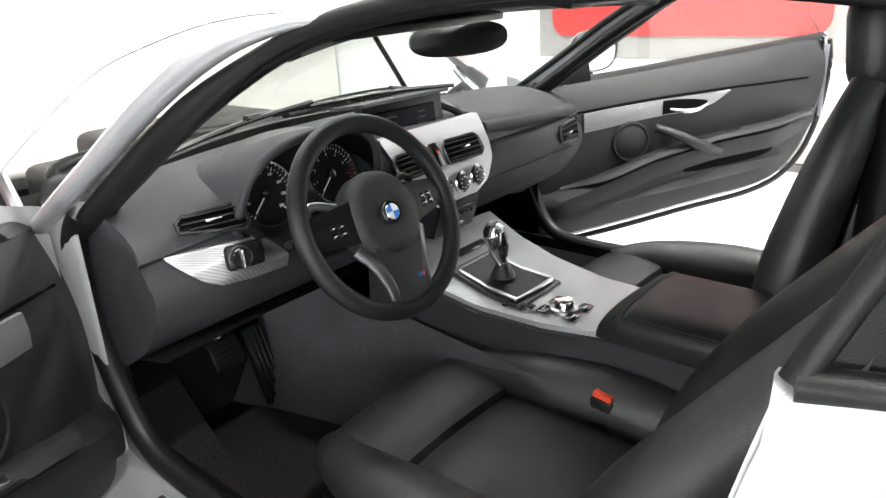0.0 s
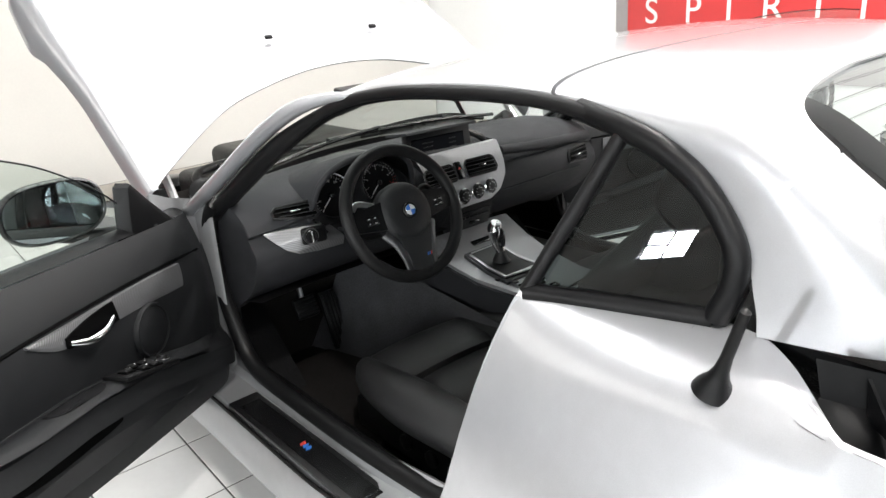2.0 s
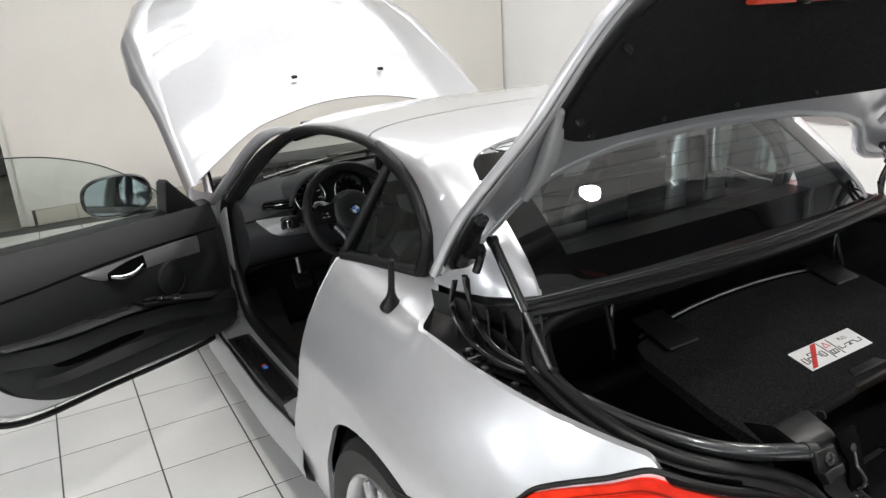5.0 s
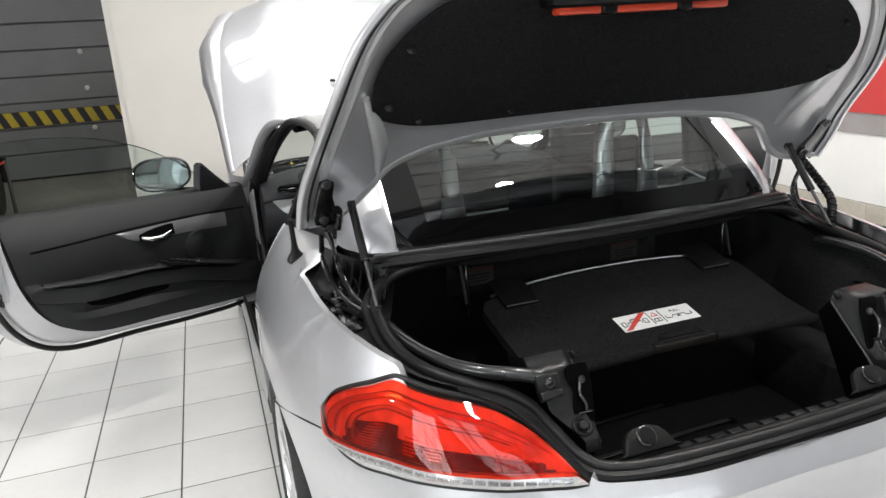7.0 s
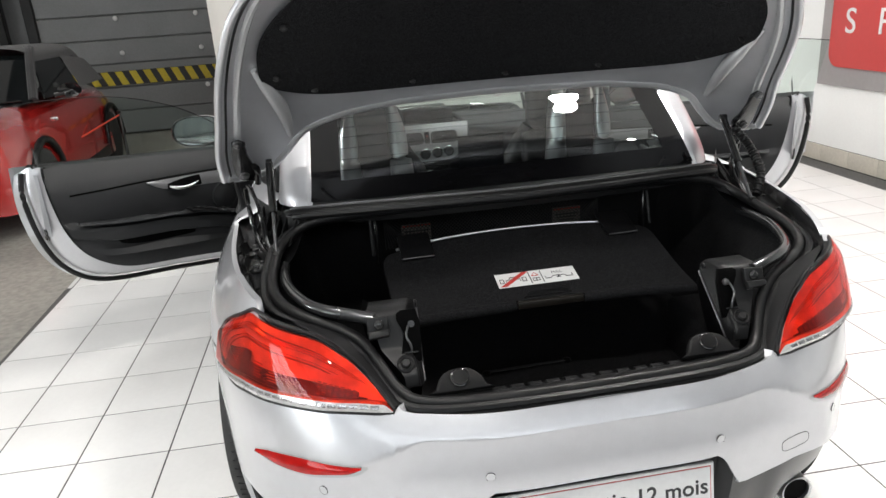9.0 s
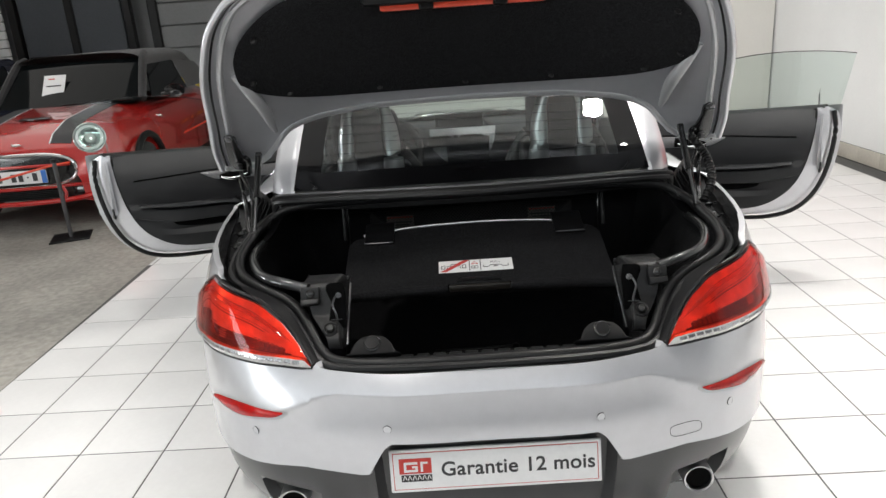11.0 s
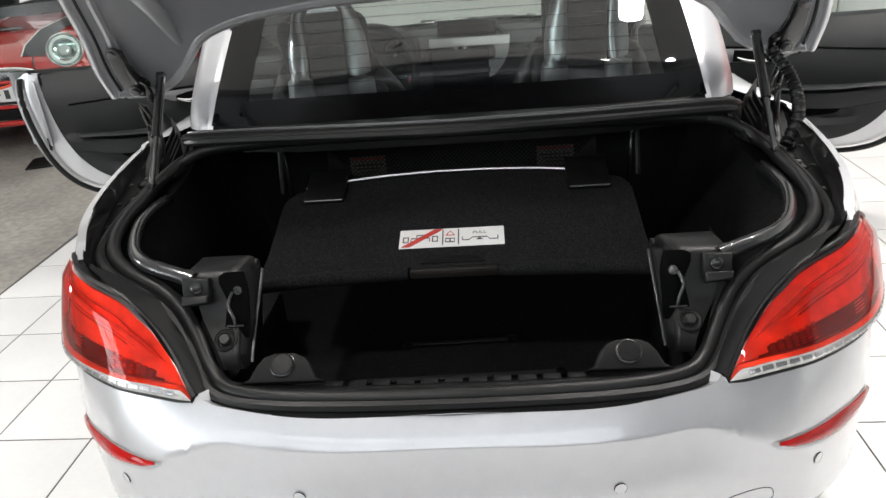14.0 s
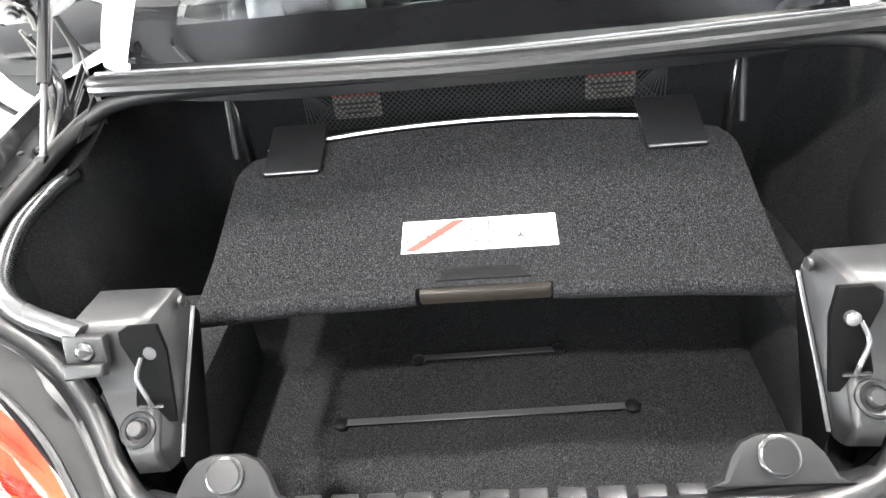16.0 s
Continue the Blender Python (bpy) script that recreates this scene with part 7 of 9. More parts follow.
dt, dl = spline([(0, y, z) for y, z in DASH_TOP], 30), spline([(0, y, z) for y, z in DASH_LOW], 30)


def dash_bend(x, p):
    edge = ease(abs(x), 0.56, 0.735)
    nook = (1 - ease(abs(x + 0.385), 0.135, 0.165)) * (1 - ease(p.y, 2.47, 2.60)) * ease(p.z, 0.80, 0.84)
    y = p.y + 0.13 * nook + 0.055 * edge * (1 - ease(p.y, 2.45, 2.9)) - 0.22 * x * x * ease(p.y, 2.5, 2.95) * 0.9
    return Vector((x, y, p.z - 0.03 * edge - 0.05 * x * x * ease(p.y, 2.5, 2.95)))


Form().add(*shell(*grid(lambda u, v: dash_bend((u * 2 - 1) * 0.735, dt[int(round(v * 30))]), 60, 30), (0, 0.03, -0.03))).out("dashboard", DASH, car, "dark grey grained dashboard")
Form().add(*grid(lambda u, v: dash_bend((u * 2 - 1) * 0.735, dl[int(round(v * 30))]), 60, 30)).out("lower_dashboard", DASH, car)
for s in (1, -1):
    # rounded ends that close the dashboard towards the doors
    def dash_end(u, v):
        a, b = dash_bend(0.735, dt[int(round(30 * (1 - u)))]), dash_bend(0.735, dl[int(round(30 * u))])
        return Vector((s * (0.735 + 0.004 * math.sin(math.pi * v)), *(Vector((a.y, a.z)).lerp(Vector((b.y, b.z)), v))))
    Form().add(*grid(lambda u, v: dash_end(1 - u, v), 30, 8)).out("dash_end", DASH, car)
Form().add(*grid(lambda u, v: Vector((-0.735 + 0.60 * u, 2.46 + 0.20 * v, 0.655 - 0.05 * v + 0.01 * math.sin(math.pi * u))), 12, 6)).out("knee_panel", PLASTIC_GREY, car)
Form().add(*shell(*grid(lambda u, v: Vector((0.16 + 0.42 * u, 2.40 + 0.105 * v ** 0.8, 0.785 - 0.115 * v)), 14, 8), (0, -0.004, -0.002))).out("glove_box", DASH, car, "glove box lid")
for k in range(6):
    Form().add(*box(0.03, 0.012, 0.004, 0.001, 1, dash_bend(0.30 + 0.045 * k, Vector((0, 2.80, 0.947))))).out("defroster_slot", GLOSSBLACK, car)


def vent(c, w, h, yaw, tilt, slats=4, taper=0.0, par=None):
    m = pose(*c, 90 + tilt, 0, yaw)
    ol = [(-w / 2, -h / 2 + taper), (w / 2 - 0.012, -h / 2), (w / 2, -h / 2 + 0.012), (w / 2 - 0.004, h / 2 - 0.01), (w / 2 - 0.016, h / 2), (-w / 2 + 0.012, h / 2 - taper * 0.3), (-w / 2, h / 2 - 0.012 - taper * 0.3)]
    # near-black plate gives the shaded depth behind the slats
    body = Form().add(*prism(ol, 0.006, 0.002)).out("air_vent", RECESS_SHADE, car, "black air vent with horizontal slats and a chrome tab", m=m)
    Form().add(*tube([(x, y, 0.007) for i in range(7) for f in (0.0, 0.25, 0.5, 0.75) for x, y in [Vector(ol[i]).lerp(Vector(ol[(i + 1) % 7]), f)]], 0.0042, 56, 6, closed=True, smooth_path=False)).out("vent_frame", PLASTIC_GREY, body)
    for k in range(slats):
        yy = -h / 2 + h * (k + 0.7) / (slats + 0.4)
        cut = taper * max(0.0, 0.6 - (k + 0.5) / slats) * 2.2
        Form().add(*box(w - 0.014 - cut, 0.0022, 0.010, 0.0006, 1), pose(0.001 + cut / 2, yy, 0.008, 18)).out("slat", PLASTIC_GREY, body, smooth=False)
    Form().add(*box(0.030, 0.0045, 0.005, 0.0015, 2, (0, 0.0, 0.015))).out("vent_tab", CHROME, body)
    return body


# instrument hood and dials
CX = -0.385
hood_in = spline([(-0.19, 0, -0.085), (-0.175, 0, 0.0), (-0.15, 0, 0.06), (-0.09, 0, 0.098), (0, 0, 0.108), (0.09, 0, 0.098), (0.15, 0, 0.06), (0.175, 0, 0.0), (0.19, 0, -0.085)], 40)


def hood_sheet(u, v):
    p = hood_in[int(round(u * 40))]
    w = 1 + 0.16 * math.sin(v * math.pi / 2)
    return Vector((CX + p.x * w, 2.372 + 0.062 * (1 - (p.z + 0.085) / 0.2) + 0.32 * v ** 1.5, 0.905 + p.z * (1 + 0.05 * v) - 0.075 * v ** 2 + 0.008 * math.sin(math.pi * v)))


Form().add(*grid(hood_sheet, 40, 14)).out("instrument_hood", DASH, car, "grained hood over the instruments")
Form().add(*tube([hood_sheet(i / 30, 0) + Vector((0, 0.004, 0.002)) for i in range(31)], 0.009, 70, 10)).out("hood_lip", DASH, car)
Form().add(*grid(lambda u, v: (lambda p: Vector((CX + p.x * (1 - 0.06 * v), hood_sheet(u, 0).y + 0.15 * v, 0.905 + p.z * (1 - 0.06 * v))))(hood_in[int(round(u * 40))]), 40, 6)).out("instrument_tunnel", PLASTIC, car)
dialm = lambda x: Matrix.Translation((CX + x, 2.462, 0.902)) @ pose(0, 0, 0, 90 - 14, 0, 0)
Form().add(*prism([(p.x * 0.93, p.z * 0.93) for p in hood_in], 0.006, 0.002), dialm(0) @ pose(0, 0, -0.010)).out("instrument_panel", DIAL, car)
for x, red in ((-0.085, False), (0.085, True)):
    m = dialm(x)
    dial = Form().add(*lathe([(0.0, 0), (0.060, 0)], 40)).out("dial", DIAL, car, "round instrument with white ticks and chrome ring", m=m, smooth=False)
    Form().add(*lathe([(0.059, 0.0), (0.061, 0.012), (0.0645, 0.012), (0.066, 0.0), (0.059, 0.0)], 48)).out("dial_ring", CHROME, dial)
    for k in range(33):
        a = radians(225 - 270 * k / 32)
        L = 0.008 if k % 4 == 0 else 0.004
        Form().add(*box(L, 0.0009 if k % 4 else 0.0015, 0.001, c=(0.056 - L / 2, 0, 0.0012)), pose(0, 0, 0, 0, 0, math.degrees(a))).out("tick", REDINK if red and k > 25 else WHITE, dial, smooth=False)
    for k in range(9):
        a = radians(225 - 270 * k / 8)
        writing(str(k if red else k * 40), 0.0075, REDINK if red and k > 6 else WHITE, pose(0.042 * math.cos(a), 0.042 * math.sin(a), 0.001), dial, "numeral", 0.0002)
    Form().add(*box(0.050, 0.0018, 0.002, c=(0.018, 0, 0.004)), pose(0, 0, 0, 0, 0, 222)).out("needle", WHITE, dial, smooth=False)
    Form().add(*lathe([(0.010, 0), (0.009, 0.006), (0, 0.007)], 20)).out("needle_hub", GLOSSBLACK, dial)

# steering wheel
wm = pose(CX, 2.232, 0.872, 66, 0, 0)
sw = Form().add(*tube([(0.178 * math.cos(2 * math.pi * k / 40), 0.178 * math.sin(2 * math.pi * k / 40), 0.0) for k in range(40)], lambda t: 0.0175, 80, 14, closed=True)).out("steering_wheel", SMOOTHLEATHER, car, "black leather three-spoke steering wheel", m=wm)
Form().add(*lathe([(0.0, 0.026), (0.030, 0.0275), (0.038, 0.029), (0.060, 0.027), (0.074, 0.021), (0.083, 0.010), (0.086, -0.004), (0.084, -0.03)], 48)).out("airbag_cover", DOORSKIN, sw, "round grained airbag cover")
em = Form().add(*lathe([(0.0, 0.034), (0.020, 0.0335), (0.022, 0.031), (0.0225, 0.026)], 36)).out("emblem", GLOSSBLACK, sw, "round emblem in black, blue and white")
for k in range(4):
    pts = [(0, 0)] + [(0.0145 * math.cos(radians(90 * k + 90 * j / 8)), 0.0145 * math.sin(radians(90 * k + 90 * j / 8))) for j in range(9)]
    Form().add(*prism(pts, 0.0006), pose(0, 0, 0.0342)).out("emblem_quarter", BLUEINK if k % 2 else WHITE, em, smooth=False)
Form().add(*lathe([(0.0145, 0.0338), (0.0152, 0.0352), (0.016, 0.0338), (0.0145, 0.0338)], 32)).out("emblem_ring", CHROME, em)
for s in (1, -1):
    sp = Form().add(*shell(*grid(lambda u, v: Vector((s * (0.070 + 0.104 * u), -0.034 * (1 - 0.5 * u) + (0.078 - 0.028 * u) * v, 0.012 - 0.010 * u + 0.005 * math.sin(math.pi * v))), 8, 6), (0, 0, -0.016))).out("side_spoke", PLASTIC, sw)
    for i in range(2):
        for j in range(2):
            Form().add(*box(0.017, 0.012, 0.005, 0.002, 2), pose(s * (0.104 + 0.018 * i), -0.006 + 0.0135 * j + 0.001 * i, 0.0115 - 0.0015 * i)).out("wheel_button", GLOSSBLACK, sp)
            Form().add(*box(0.006, 0.0014, 0.0006, c=(s * (0.104 + 0.018 * i), -0.006 + 0.0135 * j + 0.001 * i, 0.0142 - 0.0015 * i))).out("button_mark", WHITE, sp, smooth=False)
    Form().add(*tube([(s * 0.07, 0.040, -0.02), (s * 0.115, 0.058, -0.03), (s * 0.135, 0.045, -0.03)], 0.008, 10, 8, flat=0.5)).out("shift_paddle", SATIN if s < 0 else PLASTIC, sw)
    Form().add(*tube([(s * 0.076, -0.040, -0.004), (s * 0.056, -0.080, 0.006), (s * 0.044, -0.125, 0.006), (s * 0.040, -0.168, 0.0)], lambda t: 0.019 - 0.007 * t, 20, 12, flat=0.55)).out("lower_spoke", DARKSATIN, sw)
Form().add(*shell(*grid(lambda u, v: Vector(((u * 2 - 1) * (0.036 + 0.022 * v ** 1.5), -0.168 + 0.118 * v, 0.008 + 0.012 * v + 0.003 * math.sin(math.pi * u))), 8, 8), (0, 0, -0.012))).out("spoke_plate", DOORSKIN, sw)
for k, mt in enumerate((BLUEINK, BLUEINK, REDINK)):
    Form().add(*prism([(-0.003, -0.004), (0.001, -0.004), (0.004, 0.004), (0.0, 0.004)], 0.0006), pose(0.020 + 0.006 * k, -0.128, 0.0158)).out("stripe", mt, sw, smooth=False)
Form().add(*tube([(CX, 2.25, 0.862), (CX, 2.42, 0.795)], 0.045, 4, 16)).out("steering_column", PLASTIC, car)
for s in (1, -1):
    Form().add(*tube([(CX + s * 0.04, 2.34, 0.835), (CX + s * 0.12, 2.30, 0.852), (CX + s * 0.175, 2.285, 0.86)], 0.010, 14, 8, flat=0.7)).out("column_stalk", PLASTIC, car)
Form().add(*lathe([(0.017, 0), (0.017, 0.008), (0.010, 0.012), (0.0, 0.012)], 20), pose(CX + 0.13, 2.395, 0.815, 90)).out("ignition_slot", CHROME, car)
Form().add(*box(0.014, 0.008, 0.05, 0.003, 2, (CX + 0.135, 2.37, 0.775))).out("key_fob", ORANGE, car, "key fob hanging in the ignition")

# driver's side trim, vent and light switch
def band_trim(x0, x1, top, low, push, nm, mt):
    def fn(u, v):
        x = x0 + (x1 - x0) * u
        z = low(u) + (top(u) - low(u)) * v
        y = ramp(z, [(0.70, 2.462), (0.755, 2.412), (0.80, 2.392), (0.835, 2.396), (0.865, 2.42), (0.93, 2.45)])
        return dash_bend(x, Vector((0, y - push, z)))
    return Form().add(*shell(*grid(fn, 30, 12), (0, 0.01, 0))).out(nm, mt, car, "woven aluminium trim")


# aluminium like the centre panel, with its shade put into the colour
band_trim(-0.695, -0.490, lambda u: ramp(u, [(0, 0.872), (0.12, 0.868), (0.35, 0.860), (0.7, 0.850), (1, 0.842)]), lambda u: ramp(u, [(0, 0.866), (0.08, 0.842), (0.2, 0.812), (0.34, 0.790), (0.6, 0.778), (1, 0.775)]), 0.008, "driver_trim", TRIM_SHADED)
vent((-0.610, 2.430, 0.890), 0.125, 0.056, -14, -42, 4, 0.020)
lsm = pose(-0.588, 2.380, 0.833, 84, 0, -10)
lsw = Form().add(*box(0.072, 0.046, 0.012, 0.008, 3)).out("light_switch", PLASTIC, car, "rotary light switch with a chrome ring", m=lsm)
Form().add(*lathe([(0.019, 0.004), (0.0195, 0.012), (0.017, 0.018), (0.0, 0.018)], 28), pose(-0.012, 0, 0.002)).out("rotary_knob", GLOSSBLACK, lsw)
Form().add(*box(0.005, 0.034, 0.012, 0.002, 2, (-0.012, 0, 0.022))).out("knob_bar", CHROME, lsw)
Form().add(*lathe([(0.019, 0.008), (0.0215, 0.010), (0.022, 0.006), (0.019, 0.008)], 28), pose(-0.012, 0, 0.002)).out("knob_ring", SATIN, lsw)
# passenger vent and soft pad
vent((0.565, 2.405, 0.828), 0.125, 0.058, 9, -8, 3, 0.010)
pad = [(0.20, 2.44, 0.905), (0.40, 2.425, 0.893), (0.58, 2.435, 0.883), (0.70, 2.475, 0.868)]
Form().add(*tube(pad, 0.018, 20, 10)).out("pad_edge", DASH, car)

# centre stack
def stack(x, z, push=0.0):
    y = ramp(z, [(0.68, 2.405), (0.76, 2.375), (0.80, 2.372), (0.85, 2.388), (0.92, 2.432), (0.97, 2.47)])
    return Vector((x, y - push, z))


SW = lambda z: (ramp(z, [(0.775, -0.065), (0.80, -0.10), (0.85, -0.145), (0.93, -0.16)]), ramp(z, [(0.775, 0.085), (0.80, 0.130), (0.84, 0.165), (0.88, 0.185), (0.945, 0.196)]))
Form().add(*shell(*grid(lambda u, v: (lambda z: stack(SW(z)[0] + (SW(z)[1] - SW(z)[0]) * u, z))(0.775 + 0.17 * v), 24, 16), (0, 0.02, 0))).out("centre_panel", TRIM, car, "woven aluminium centre panel")
vm = lambda x, z, yw: (x, stack(0, z).y - 0.010, z)
vent(vm(-0.108, 0.886, 0), 0.130, 0.054, 3, -28, 4)
vent(vm(0.065, 0.886, 0), 0.128, 0.054, -3, -28, 4)
hz = Form().add(*box(0.026, 0.060, 0.012, 0.004, 2), pose(-0.022, stack(0, 0.888).y - 0.006, 0.888, 62)).out("hazard_switch", GLOSSBLACK, car, "hazard and lock buttons")
Form().add(*prism([(-0.005, -0.004), (0.005, -0.004), (0, 0.005)], 0.001), pose(-0.022, stack(0, 0.895).y - 0.013, 0.897, 62)).out("hazard_mark", REDINK, hz, smooth=False)
for i, x in enumerate((-0.040, 0.020, 0.078)):
    m = pose(x, stack(0, 0.812).y - 0.002, 0.812 + 0.004 * i, 84)
    kn = Form().add(*lathe([(0.026, 0.0), (0.0265, 0.008), (0.024, 0.011), (0.0215, 0.008)], 36)).out("climate_dial", CHROME, car, "chrome ringed climate dial", m=m)
    Form().add(*lathe([(0.0215, 0.005), (0.019, 0.014), (0.016, 0.016), (0.0, 0.016)], 30)).out("dial_face", PLASTIC_GREY, kn)
    for k in range(8):
        a = 2 * math.pi * k / 8
        Form().add(*box(0.005, 0.0016, 0.001, c=(0.0135 * math.cos(a), 0.0135 * math.sin(a), 0.0165))).out("dial_mark", WHITE, kn, smooth=False)
Form().add(*shell(*grid(lambda u, v: (lambda z: stack(-0.062 + 0.148 * u, z, 0.004))(0.69 + 0.083 * v), 14, 10), (0, 0.02, 0))).out("radio_panel", PLASTIC_GREY, car, "dark radio panel with a disc slot and buttons")
Form().add(*box(0.115, 0.006, 0.004, 0.001, 1, stack(0.012, 0.755, 0.007))).out("disc_slot", GLOSSBLACK, car)
for k in range(7):
    Form().add(*box(0.013, 0.008, 0.009, 0.002, 1, stack(-0.040 + 0.0175 * k, 0.735, 0.006))).out("radio_button", PLASTIC, car)
Form().add(*box(0.045, 0.010, 0.010, 0.004, 2, stack(0.015, 0.710, 0.005))).out("volume_bar", GLOSSBLACK, car)
for s in (1, -1):
    Form().add(*grid(lambda u, v: (lambda z: (lambda p: Vector((p.x + s * 0.012 * u, p.y + 0.10 * u, p.z)))(stack(SW(z)[1] if s > 0 else SW(z)[0], z)))(0.70 + 0.245 * v), 5, 12)).out("stack_cheek", DASH, car)
# navigation screen
nm = pose(0.004, 2.535, 0.945, 84, 0, -5)
nav = Form().add(*box(0.262, 0.128, 0.03, 0.008, 2)).out("navigation_screen", PLASTIC_GREY, car, "wide dark navigation screen in a hooded housing", m=nm)
Form().add(*box(0.212, 0.094, 0.004, 0.002, 1, (-0.006, -0.006, 0.016))).out("display", SCREEN, nav, smooth=False)
for k in range(5):
    Form().add(*box(0.045 - 0.006 * (k % 2), 0.004, 0.0006, c=(-0.05, 0.024 - 0.014 * k, 0.0186))).out("menu_bar", PLASTIC_GREY, nav, smooth=False)
    Form().add(*box(0.028, 0.004, 0.0006, c=(0.05, 0.024 - 0.014 * k, 0.0186))).out("menu_bar", PLASTIC_GREY, nav, smooth=False)
Form().add(*shell(*grid(lambda u, v: Vector(((u * 2 - 1) * 0.138, 0.062 + 0.006 * v, -0.10 + 0.135 * v)), 10, 5), (0, -0.008, 0))).out("screen_hood", DASH, nav)
Form().add(*tube([(0.135, 0.03, 0.0), (0.172, 0.0, 0.025), (0.168, -0.045, 0.03)], 0.012, 12, 8)).out("screen_wing", PLASTIC, nav)

# centre tunnel and console
CW = lambda y: ramp(y, [(1.3, 0.125), (1.88, 0.112), (1.95, 0.124), (2.05, 0.140), (2.2, 0.165), (2.33, 0.182), (2.42, 0.184)])
CZ = lambda y: ramp(y, [(1.3, 0.60), (1.9, 0.598), (2.05, 0.592), (2.2, 0.605), (2.32, 0.635), (2.42, 0.685)])
tun = Form()
for s in (1, -1):
    tun.add(*grid(lambda u, v: (lambda y: Vector((0.01 + s * (CW(y) + 0.012 + 0.055 * (1 - v) ** 1.5), y, 0.24 + (CZ(y) - 0.252) * v)))(1.3 + 1.2 * u), 24, 10))
tun.add(*grid(lambda u, v: (lambda y: Vector((0.01 + (u * 2 - 1) * (CW(y) + 0.012), y, CZ(y) - 0.012)))(1.3 + 1.12 * v), 6, 24))
tun.out("centre_tunnel", DASH, car, "dark grey centre tunnel")
for s in (1, -1):
    Form().add(*grid(lambda u, v: Vector((0.01 + s * (0.212 + 0.04 * (1 - v) ** 2 + 0.16 * u ** 2 * (1 - v)), 1.9 + 0.96 * u, 0.24 + (0.26 + 0.10 * u) * v)), 20, 10)).out("tunnel_carpet", FOOTWELL, car, "grey carpet on the tunnel side")
Form().add(*shell(*grid(lambda u, v: (lambda y: Vector((0.01 + (u * 2 - 1) * CW(y), y + 0.012 * (u * 2 - 1) ** 2 * (1 - v), CZ(y) + 0.004 * (1 - (u * 2 - 1) ** 6))))(1.905 + 0.515 * v), 14, 24), (0, 0, -0.02))).out("console_plate", TRIM, car, "woven aluminium console plate")
gate = Form().add(*shell(*grid(lambda u, v: Vector((-0.036 + (u * 2 - 1) * (0.070 - 0.008 * v), 2.125 + 0.17 * v, CZ(2.125 + 0.17 * v) + 0.016 + 0.006 * v)), 8, 8), (0, 0, -0.022))).out("gear_gate", PLASTIC_GREY, car, "satin framed gear gate")
ring = [(-0.036 + sx * (0.070 - 0.008 * ((y - 2.125) / 0.17)), y, CZ(y) + 0.018) for sx, y in ((-1, 2.125), (-1, 2.21), (-1, 2.295), (1, 2.295), (1, 2.21), (1, 2.125))]
Form().add(*tube([Vector(ring[i]).lerp(Vector(ring[(i + 1) % 6]), f) for i in range(6) for f in (0.06, 0.5, 0.94)], 0.006, 60, 8, closed=True, smooth_path=False, flat=0.7)).out("gate_frame", SATIN, gate)
Form().add(*shell(*grid(lambda u, v: Vector((-0.036 + (u * 2 - 1) * (0.082 - 0.008 * v), 2.112 + 0.196 * v, CZ(2.112 + 0.196 * v) + 0.011 + 0.005 * v)), 6, 8), (0, 0, -0.016))).out("gate_plate", DARKSATIN, gate)
Form().add(*lathe([(0.030, 0.0), (0.026, 0.008), (0.019, 0.022), (0.013, 0.034)], 16), pose(-0.036, 2.215, CZ(2.215) + 0.02)).out("gear_boot", LEATHER, gate)
lev = Form().add(*tube([(-0.036, 2.205, 0.618), (-0.037, 2.216, 0.655), (-0.039, 2.228, 0.690), (-0.041, 2.234, 0.730), (-0.043, 2.226, 0.752)], lambda t: ramp(t, [(0, 0.010), (0.25, 0.013), (0.55, 0.021), (0.85, 0.0245), (1, 0.016)]), 30, 16)).out("gear_lever", CHROME, car, "chromed gear selector with a dark face")
Form().add(*tube([(-0.036, 2.210, 0.676), (-0.038, 2.216, 0.704), (-0.040, 2.215, 0.738)], lambda t: 0.010 + 0.007 * math.sin(math.pi * t), 14, 12)).out("selector_face", GLOSSBLACK, lev)
Form().add(*box(0.014, 0.018, 0.004, 0.0015, 1), pose(-0.042, 2.215, 0.752, 20)).out("park_button", SATIN, lev)
idm = pose(-0.060, 2.038, CZ(2.035) + 0.006, 0, 0, 0)
idb = Form().add(*lathe([(0.030, 0.0), (0.0295, 0.0065), (0.026, 0.0075)], 40)).out("controller", SATIN, car, "round chrome menu controller with four buttons", m=idm)
Form().add(*lathe([(0.0235, 0.005), (0.022, 0.010), (0.0215, 0.020), (0.019, 0.023), (0.015, 0.0215), (0.0, 0.0215)], 36)).out("controller_knob", CHROME, idb)
for k in range(4):
    Form().add(*box(0.036, 0.026, 0.005, 0.003, 2), pose(0.026 * (1 if k % 2 else -1), 0.033 * (1 if k > 1 else -1), 0.003)).out("controller_button", GLOSSBLACK, idb)
    Form().add(*box(0.014, 0.0025, 0.0006, c=(0.026 * (1 if k % 2 else -1), 0.036 * (1 if k > 1 else -1), 0.0058))).out("button_mark", WHITE, idb, smooth=False)
for k in range(4):
    Form().add(*box(0.018, 0.015, 0.006, 0.002, 1, (-0.118 + 0.006 * k, 2.150 - 0.018 * k, CZ(2.13) + 0.008))).out("console_button", PLASTIC_GREY, car)
Form().add(*box(0.105, 0.022, 0.008, 0.003, 1), pose(0.012, 2.345, CZ(2.345) + 0.008, 20)).out("console_slot", GLOSSBLACK, car)
